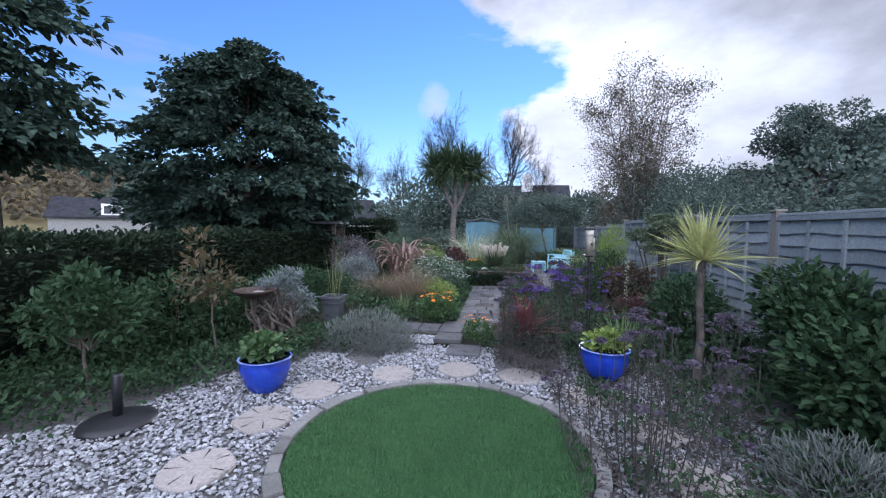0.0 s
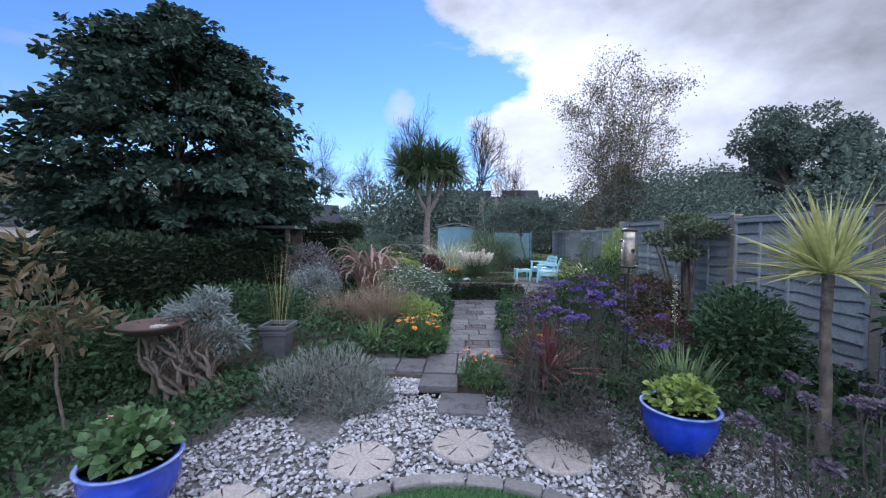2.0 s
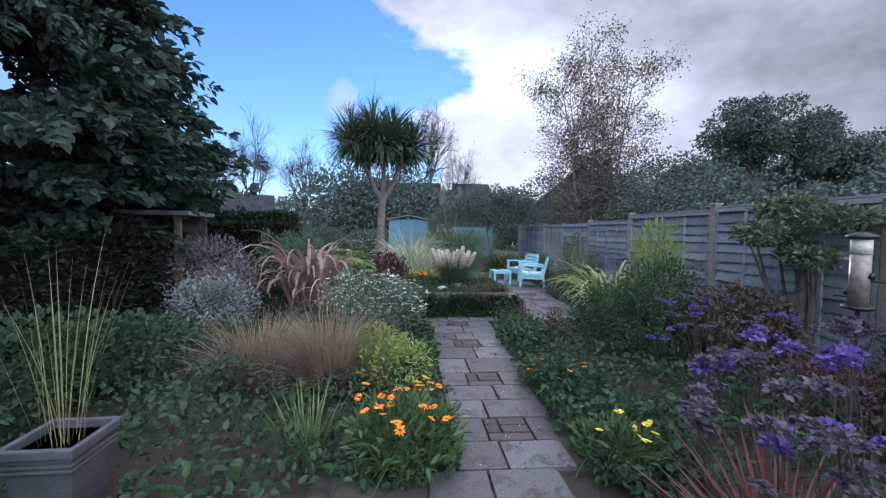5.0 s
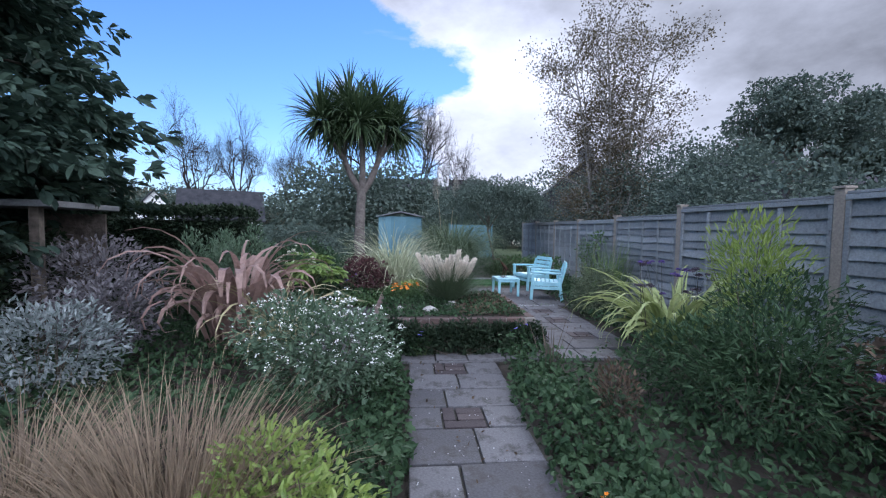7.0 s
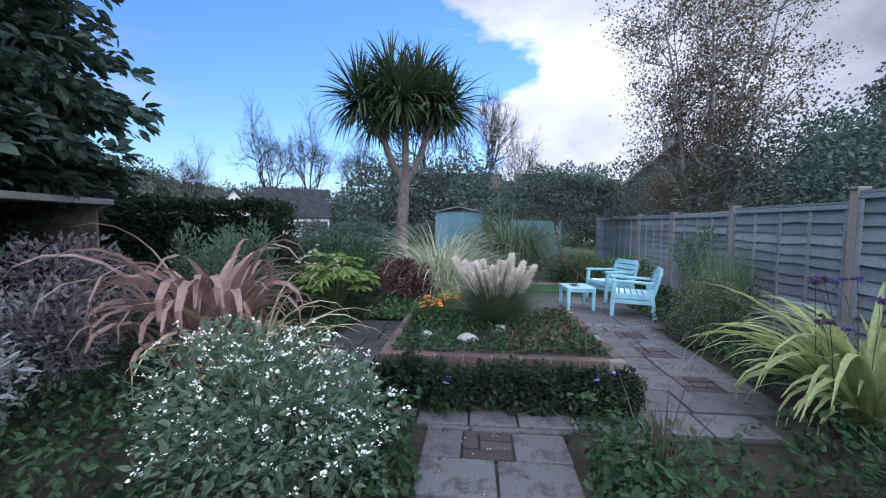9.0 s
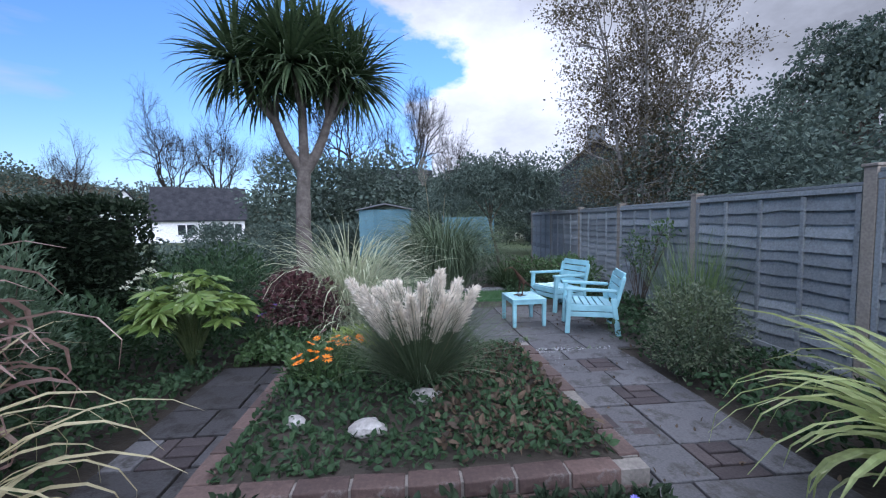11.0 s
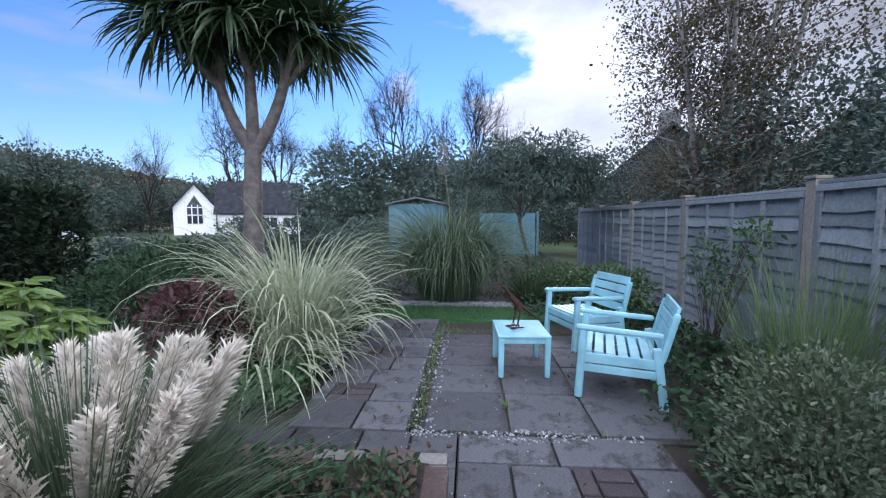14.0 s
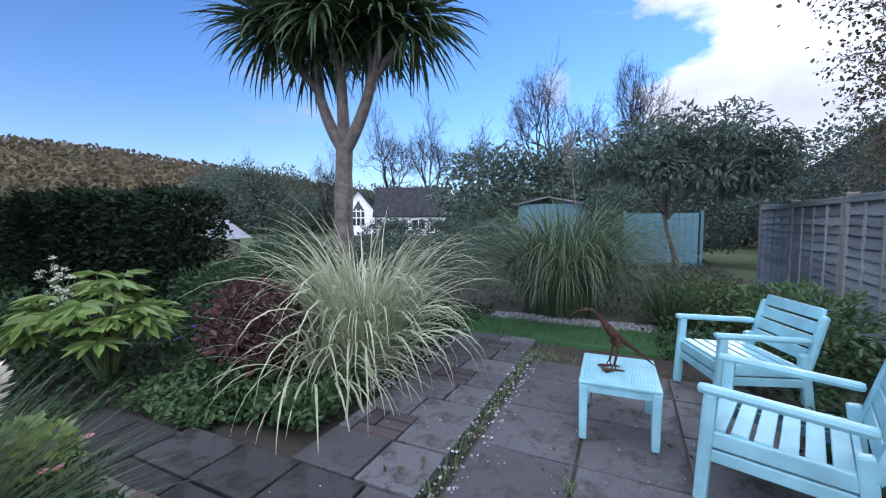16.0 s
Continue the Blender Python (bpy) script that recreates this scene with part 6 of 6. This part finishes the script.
# ---- gravel, turf and stones ----
def pebbles(name, n, x0, x1, y0, y1, keep, size, z, material, label):
    p = np.stack([x0 + (x1 - x0) * rng.random(n), y0 + (y1 - y0) * rng.random(n), z + 0.010 * rng.random(n)], 1)
    p = p[[keep(a, b) for a, b, _ in p]]
    n = len(p)
    g = (1 + 5 ** 0.5) / 2
    ico = unit(np.array([(-1, g, 0), (1, g, 0), (-1, -g, 0), (1, -g, 0), (0, -1, g), (0, 1, g), (0, -1, -g), (0, 1, -g), (g, 0, -1), (g, 0, 1), (-g, 0, -1), (-g, 0, 1)], float))
    tri = np.array([(0, 11, 5), (0, 5, 1), (0, 1, 7), (0, 7, 10), (0, 10, 11), (1, 5, 9), (5, 11, 4), (11, 10, 2), (10, 7, 6), (7, 1, 8), (3, 9, 4), (3, 4, 2), (3, 2, 6), (3, 6, 8), (3, 8, 9), (4, 9, 5), (2, 4, 11), (6, 2, 10), (8, 6, 7), (9, 8, 1)])
    s = size * (0.6 + 0.8 * rng.random((n, 1, 1)))
    v = ico[None] * (1 + 0.18 * rng.normal(size=(n, 12, 1))) * np.stack([0.65 + 0.35 * rng.random(n), 0.55 + 0.3 * rng.random(n), 0.35 + 0.2 * rng.random(n)], 1)[:, None] * s
    a = rng.random(n) * 6.28
    b = rng.normal(size=n) * 0.35
    x, y, zz = v[..., 0], v[..., 1], v[..., 2]
    zz2 = zz * np.cos(b)[:, None] + x * np.sin(b)[:, None]
    x = x * np.cos(b)[:, None] - zz * np.sin(b)[:, None]
    v = np.stack([x * np.cos(a)[:, None] - y * np.sin(a)[:, None], x * np.sin(a)[:, None] + y * np.cos(a)[:, None], zz2], -1) + p[:, None]
    f = (tri[None] + np.arange(n)[:, None, None] * 12).reshape(-1, 3)
    return tagged(mesh_ob(name, v, f, material), label, "gravel", kind="stuff")


ROUND = ((-1.27, 3.22), (-1.24, 3.92), (-1.09, 4.55), (-0.45, 5.10), (0.25, 5.36), (0.93, 5.26), (1.55, 4.84), (1.95, 4.25), (2.0, 3.6))


def on_gravel(x, y):
    if (x - LAWN[0]) ** 2 + (y - LAWN[1]) ** 2 < 1.2 ** 2 or x < gravel_edge(y) - 0.06 or (y > 5.45 + 0.12 * math.sin(x * 9) + 0.7 * (x > 0.5) + 0.35 * (x < -1.2) and not (-0.75 < x < 0.75)):
        return False
    if x > 2.9 or (y > 5.0 and x < -2.3):
        return False
    if ((x - 1.05) / 0.4) ** 2 + ((y - 5.75) / 0.55) ** 2 < 1:
        return False
    return all((x - a) ** 2 + (y - b) ** 2 > 0.215 ** 2 for a, b in ROUND)


pebbles("gravel", 48000, -3.2, 3.0, 0.8, 6.28, on_gravel, 0.019, -0.108, M_PEBBLE, "loose white and grey pebbles covering the front garden")
pebbles("step_gravel", 700, -0.86, -0.2, 6.22, 6.66, lambda x, y: y < 6.62, 0.022, -0.075, M_PEBBLE, "white pebbles against the first slabs")
pebbles("patio_gravel", 900, 1.2, 2.7, 14.0, 14.3, lambda x, y: abs(y - 14.13) < 0.05 + 0.03 * math.sin(x * 7), 0.011, -0.004, M_PEBBLE, "small pebbles spilled in the joint between paving")
pebbles("patio_gravel", 260, 1.14, 1.36, 14.2, 16.6, lambda x, y: True, 0.011, -0.006, M_PEBBLE, "small pebbles along the edge of the paving")
pebbles("lawn_gravel", 2600, 0.3, 3.4, 17.9, 18.35, lambda x, y: True, 0.018, -0.03, M_PEBBLE, "band of pale gravel behind the small lawn")
pebbles("bed_gravel", 1500, -0.35, 0.45, 15.1, 17.2, lambda x, y: x < 0.36, 0.016, -0.02, M_PEBBLE, "loose gravel under the striped grass")

pebbles("paving_flecks", 420, -0.4, 3.0, 13.5, 16.5, lambda x, y: x > 0.4 and noise.noise((x * 1.5, y * 1.5, 2.0)) > -0.1, 0.006, 0.002, M_PEBBLE, "tiny pale grit scattered over the patio paving")
pebbles("paving_flecks", 160, 0.05, 0.7, 7.3, 11.4, lambda x, y: True, 0.006, 0.003, M_PEBBLE, "tiny pale grit scattered over the path")
carpet("fallen_leaves", 0.4, 2.9, 11.6, 16.4, 0.006, 210, 0.035, L_BROWN, "a few dead leaves lying on the paving", z=0.004, keep=lambda x, y: x > 1.6 or y > 13.6)
carpet("fallen_leaves", 0.02, 0.75, 6.7, 11.4, 0.006, 70, 0.03, L_BROWN, "a few dead leaves lying on the path", z=0.004)

t = new("turf_lawn")
tagged(t, "round patch of short bright artificial grass", "lawn")
bm = lathe_bm([(LAWN_R, -0.12), (LAWN_R, -0.085), (LAWN_R - 0.02, -0.078)], 72, (LAWN[0], LAWN[1], 0))
part("backing", bm, M_TURFBASE, t)
n = 62000
az, rr = rng.random(n) * 6.28, LAWN_R * np.sqrt(rng.random(n))
a = Acc()
blades(a, np.stack([LAWN[0] + np.cos(az) * rr, LAWN[1] + np.sin(az) * rr, np.full(n, -0.08)], 1), rng.random(n) * 6.28, 0.032 * (0.6 + 0.6 * rng.random(n)), 0.004, 0.5 * rng.random(n), 0.7 * rng.random(n), 2)
a.build("turf_blades", M_TURF, t)["kind"] = "stuff"
a = Acc()
n = 60
az, rr = rng.random(n) * 6.28, LAWN_R * np.sqrt(rng.random(n))
leaves(a, np.stack([LAWN[0] + np.cos(az) * rr, LAWN[1] + np.sin(az) * rr, np.full(n, -0.045)], 1), rng.normal(size=(n, 3)) * np.array([1, 1, 0.2]), 0.02, 0.4)
tagged(a.build("petals", L_VARIEG), "pale fallen petals scattered on the lawn", "petals", kind="stuff")

t = new("back_lawn")
tagged(t, "small strip of mown green lawn behind the patio", "lawn")
part("backing", box_bm((3.6, 0.85, 0.05), (1.75, 17.5, -0.045)), M_TURFBASE, t)
n = 16000
a = Acc()
blades(a, np.stack([-0.05 + 3.6 * rng.random(n), 17.08 + 0.85 * rng.random(n), np.full(n, -0.022)], 1), rng.random(n) * 6.28, 0.04 * (0.6 + 0.6 * rng.random(n)), 0.005, 0.5 * rng.random(n), 0.7 * rng.random(n), 2)
a.build("turf_blades", M_TURF, t)["kind"] = "stuff"

t = new("lawn_edging")
tagged(t, "ring of rough grey edging stones round the lawn", "edging")
N = 30
for k in range(N):
    az = 2 * math.pi * k / N + random.uniform(-0.02, 0.02)
    m = pose(LAWN[0] + 1.135 * math.cos(az), LAWN[1] + 1.135 * math.sin(az), -0.085 + random.uniform(-0.008, 0.008), random.uniform(-3, 3), random.uniform(-3, 3), math.degrees(az))
    part("stone", box_bm((0.10 * random.uniform(0.85, 1.15), 2 * math.pi * 1.135 / N - 0.012, 0.07), (0, 0, 0), 0.012, m), M_EDGE, t)


def stepping_stone(x, y, turn):
    t = thing("stepping_stone", (x, y, -0.12), "round grey stepping stone with cracked log-slice pattern", "stepping stone", "round stepping stones", turn=turn)
    bm = lathe_bm([(0.225, 0.0), (0.232, 0.02), (0.226, 0.036), (0.215, 0.042)], 36)
    for v in bm.verts:
        k = 1 + 0.03 * math.sin(5 * math.atan2(v.co.y, v.co.x) + turn)
        v.co.x, v.co.y = v.co.x * k, v.co.y * k
    part("stone", bm, M_STEP, t)
    for k in range(7):
        az = k * 0.9 + random.uniform(-0.2, 0.2)
        r0, r1 = random.uniform(0.03, 0.10), 0.20
        bm = bmesh.new()
        w = 0.005
        pts = ((r0, 0), (r1, -w), (r1, w))
        vs = [bm.verts.new((x0 * math.cos(az) - y0 * math.sin(az), x0 * math.sin(az) + y0 * math.cos(az), 0.0445)) for x0, y0 in pts]
        bm.faces.new(vs)
        bmesh.ops.solidify(bm, geom=bm.faces[:], thickness=0.002)
        part("crack", bm, M_GROOVE, t)


for k, (x, y) in enumerate(ROUND):
    stepping_stone(x, y, 37 * k)


# ---- paving ----
paving = tagged(new("paving"), "garden path and patio of worn grey concrete slabs", "paving", kind="structure")
SLABS = {}


def slab(x0, x1, y0, y1, z=0.0, material=None, name="slab"):
    """One slab; slabs of one size share a mesh."""
    material = material or M_SLAB
    key = (round(x1 - x0, 3), round(y1 - y0, 3), material.name)
    if key not in SLABS:
        bm = box_bm((x1 - x0 - 0.016, y1 - y0 - 0.016, 0.05), (0, 0, -0.025), 0.007)
        me = bpy.data.meshes.new(name)
        bm.to_mesh(me)
        bm.free()
        me.materials.append(material)
        SLABS[key] = me
    ob = new(name, SLABS[key])
    ob.parent = paving
    ob.matrix_basis = pose((x0 + x1) / 2, (y0 + y1) / 2, z + random.uniform(-0.004, 0.004), random.uniform(-0.5, 0.5), random.uniform(-0.5, 0.5), random.uniform(-0.5, 0.5))


def tile(x0, x1, y0, y1):
    """A square of four dark pavers set in pairs."""
    xm, ym = (x0 + x1) / 2, (y0 + y1) / 2
    w = (x1 - x0) / 3
    slab(x0, x1, y0, y0 + (y1 - y0) / 3, -0.003, M_BRICKTILE, "paver")
    slab(x0, x0 + w, y0 + (y1 - y0) / 3, y1, -0.003, M_BRICKTILE, "paver")
    slab(x0 + w, x1, y0 + (y1 - y0) / 3, y0 + 2 * (y1 - y0) / 3, -0.003, M_BRICKTILE, "paver")
    slab(x0 + w, x1, y0 + 2 * (y1 - y0) / 3, y1, -0.003, M_BRICKTILE, "paver")


def joint_bed(x0, x1, y0, y1):
    part("joint_bed", box_bm((x1 - x0, y1 - y0, 0.05), ((x0 + x1) / 2, (y0 + y1) / 2, -0.055)), M_JOINT, paving)


# the square step slab and the first row
slab(0.02, 0.47, 5.84, 6.28, -0.075)
joint_bed(-0.84, 0.62, 6.62, 7.32)
slab(-0.20, 0.19, 6.26, 6.62, -0.012)
joint_bed(-0.20, 0.19, 6.27, 6.62)
for x0, x1, y0, y1 in ((-0.83, -0.50, 6.70, 7.08), (-0.50, -0.19, 6.64, 7.08), (-0.19, 0.17, 6.62, 7.30), (0.17, 0.60, 6.62, 6.95), (0.17, 0.60, 6.95, 7.30)):
    slab(x0, x1, y0, y1)
# straight path with dark insets
joint_bed(0.0, 0.92, 7.30, 11.2)
TILES = (7.62, 8.58, 9.77, 10.80)
edges = [7.30]
for ty in TILES:
    edges += [ty, ty + 0.33]
edges.append(11.2)
for k in range(len(edges) - 1):
    y0, y1 = edges[k], edges[k + 1]
    right = 0.72 + 0.06 * k / 2
    if k % 2 == 1:
        slab(0.0, 0.255, y0, y1)
        tile(0.255, 0.575, y0, y1)
        slab(0.575, right, y0, y1)
    else:
        n = max(1, round((y1 - y0) / 0.36))
        for j in range(n):
            a0, a1 = y0 + (y1 - y0) * j / n, y0 + (y1 - y0) * (j + 1) / n
            cut = 0.46 if (j + k) % 2 else 0.31
            slab(0.0, cut, a0, a1)
            slab(cut, right + 0.02, a0, a1)
# cross path before the raised bed and its two arms
joint_bed(-1.35, -0.5, 11.2, 14.1)
joint_bed(-0.5, 2.75, 11.2, 11.56)
for k, x in enumerate((-1.35, -0.93, -0.51, -0.09, 0.29, 0.64, 1.06, 1.5, 1.95)):
    x1 = (-0.93, -0.51, -0.09, 0.29, 0.64, 1.06, 1.5, 1.95, 2.4)[k]
    slab(x, x1, 11.2, 11.55)
joint_bed(1.50, 2.80, 11.55, 14.15)
ys = (11.55, 11.95, 12.30, 12.83, 13.17, 13.50, 13.84, 14.14)
for k in range(7):
    y0, y1 = ys[k], ys[k + 1]
    if k in (1, 3, 5):
        slab(1.52, 1.82, y0, y1)
        slab(1.82, 2.16, y0, y1)
        tile(2.16, 2.48, y0, y1)
        slab(2.48, 2.78, y0, y1)
    else:
        cut = (1.98, 2.16, 2.28, 2.10)[k // 2]
        slab(1.52, cut, y0, y1)
        slab(cut, 2.76, y0, y1)
tile(1.82, 2.10, 12.42, 12.72)
for k, (y0, y1) in enumerate(((11.55, 12.0), (12.0, 12.4), (12.4, 12.75), (12.75, 13.15), (13.15, 13.6), (13.6, 14.05))):
    cut = (-0.95, -0.85, -0.80, -0.98, -0.85, -0.9)[k]
    if k == 2:
        slab(-1.35, -1.15, y0, y1)
        tile(-1.15, -0.83, y0, y1)
        slab(-0.83, -0.50, y0, y1)
    else:
        slab(-1.35, cut, y0, y1, 0.0, M_DARKSLAB)
        slab(cut, -0.50, y0, y1, 0.0, M_DARKSLAB)
joint_bed(-0.5, 1.52, 13.40, 14.15)
for x0, x1 in ((-0.5, 0.0), (0.0, 0.45), (0.45, 0.90), (0.90, 1.22), (1.22, 1.52)):
    row_mat = M_DARKSLAB if x0 < 0.8 else M_SLAB
    slab(x0, x1, 13.78, 14.15, 0.0, row_mat)
    if x0 < 0.3 or x0 > 0.8:
        slab(x0, x1, 13.42, 13.78, 0.0, row_mat)
tile(0.45, 0.78, 13.42, 13.76)
# side strip and the patio
joint_bed(0.36, 1.18, 14.15, 17.05)
strip = (14.15, 14.56, 14.89, 15.2, 15.52, 15.85, 16.2, 16.52, 16.80, 17.05)
for k in range(9):
    y0, y1 = strip[k], strip[k + 1]
    x0 = 0.36
    if k in (1, 4, 7):
        tx = (0.47, 0.55, 0.60)[(1, 4, 7).index(k)]
        slab(x0, tx, y0, y1)
        tile(tx, tx + 0.34, y0, y1)
        slab(tx + 0.34, 1.18, y0, y1)
    else:
        cut = (0.80, 0.80, 0.72, 0.85, 0.85, 0.70, 0.9, 0.9, 0.78)[k]
        slab(x0, cut, y0, y1)
        slab(cut, 1.18, y0, y1)
joint_bed(1.26, 3.1, 14.15, 16.45)
px = (1.28, 1.86, 2.44, 3.02)
py = (14.18, 14.78, 15.38, 15.95, 16.40)
for i in range(3):
    for j in range(4):
        slab(px[i], px[i + 1], py[j], py[j + 1], -0.012)
tufts = Acc()
for x0, x1, y0, y1, n in ((1.19, 1.27, 14.2, 16.6, 520), (1.2, 2.6, 14.12, 14.17, 60), (1.84, 1.88, 14.5, 14.6, 40), (1.2, 1.5, 16.3, 16.9, 160), (1.2, 2.8, 16.42, 16.55, 160)):
    at = np.stack([x0 + (x1 - x0) * rng.random(n), y0 + (y1 - y0) * rng.random(n), np.full(n, -0.015)], 1)
    blades(tufts, at, rng.random(n) * 6.28, 0.05 * (0.5 + rng.random(n)), 0.006, 0.8 * rng.random(n), 0.7, 3)
tagged(tufts.build("joint_weeds", G_IRIS), "small green weeds in the paving joints", "weeds", kind="stuff")

# ---- raised bed of old bricks ----
bed = tagged(new("raised_bed"), "low raised bed walled with weathered red bricks", "raised bed")
X0, X1, Y0, Y1, H = -0.44, 1.50, 11.56, 13.34, 0.37
part("soil", box_bm((X1 - X0 - 0.16, Y1 - Y0 - 0.16, 0.34), ((X0 + X1) / 2, (Y0 + Y1) / 2, 0.19)), M_EARTH, bed)
for x0, x1, y0, y1 in ((X0, X1, Y0, Y0 + 0.09), (X0, X1, Y1 - 0.09, Y1), (X0, X0 + 0.09, Y0 + 0.09, Y1 - 0.09), (X1 - 0.09, X1, Y0 + 0.09, Y1 - 0.09)):
    part("mortar_core", box_bm((x1 - x0 - 0.012, y1 - y0 - 0.012, H - 0.01), ((x0 + x1) / 2, (y0 + y1) / 2, (H - 0.01) / 2)), M_MORTAR, bed)
bm = box_bm((0.215, 0.10, 0.066), (0, 0, 0), 0.006)
brick_me = bpy.data.meshes.new("brick")
bm.to_mesh(brick_me)
bm.free()
brick_me.materials.append(M_BRICK)


def brick(x, y, z, turn):
    ob = new("brick", brick_me)
    ob.parent = bed
    ob.matrix_basis = pose(x, y, z, random.uniform(-2, 2), random.uniform(-2, 2), turn + random.uniform(-2, 2))


for c in range(5):
    z = 0.036 + c * 0.0745
    sh = 0.11 if c % 2 else 0.0
    for k in range(9):
        x = X0 + 0.11 + k * 0.2265 - sh * (k > 0) + (0.11 if c % 2 and k == 0 else 0)
        if x < X1 - 0.08:
            brick(x, Y0 + 0.045, z, 0)
            if not (c == 4 and k in (3, 6)):
                brick(x, Y1 - 0.045, z, 0)
    for k in range(7):
        y = Y0 + 0.21 + k * 0.2265 + sh
        if y < Y1 - 0.15:
            brick(X0 + 0.045, y, z, 90)
            if not (c == 4 and k in (2,)):
                brick(X1 - 0.045, y, z, 90)
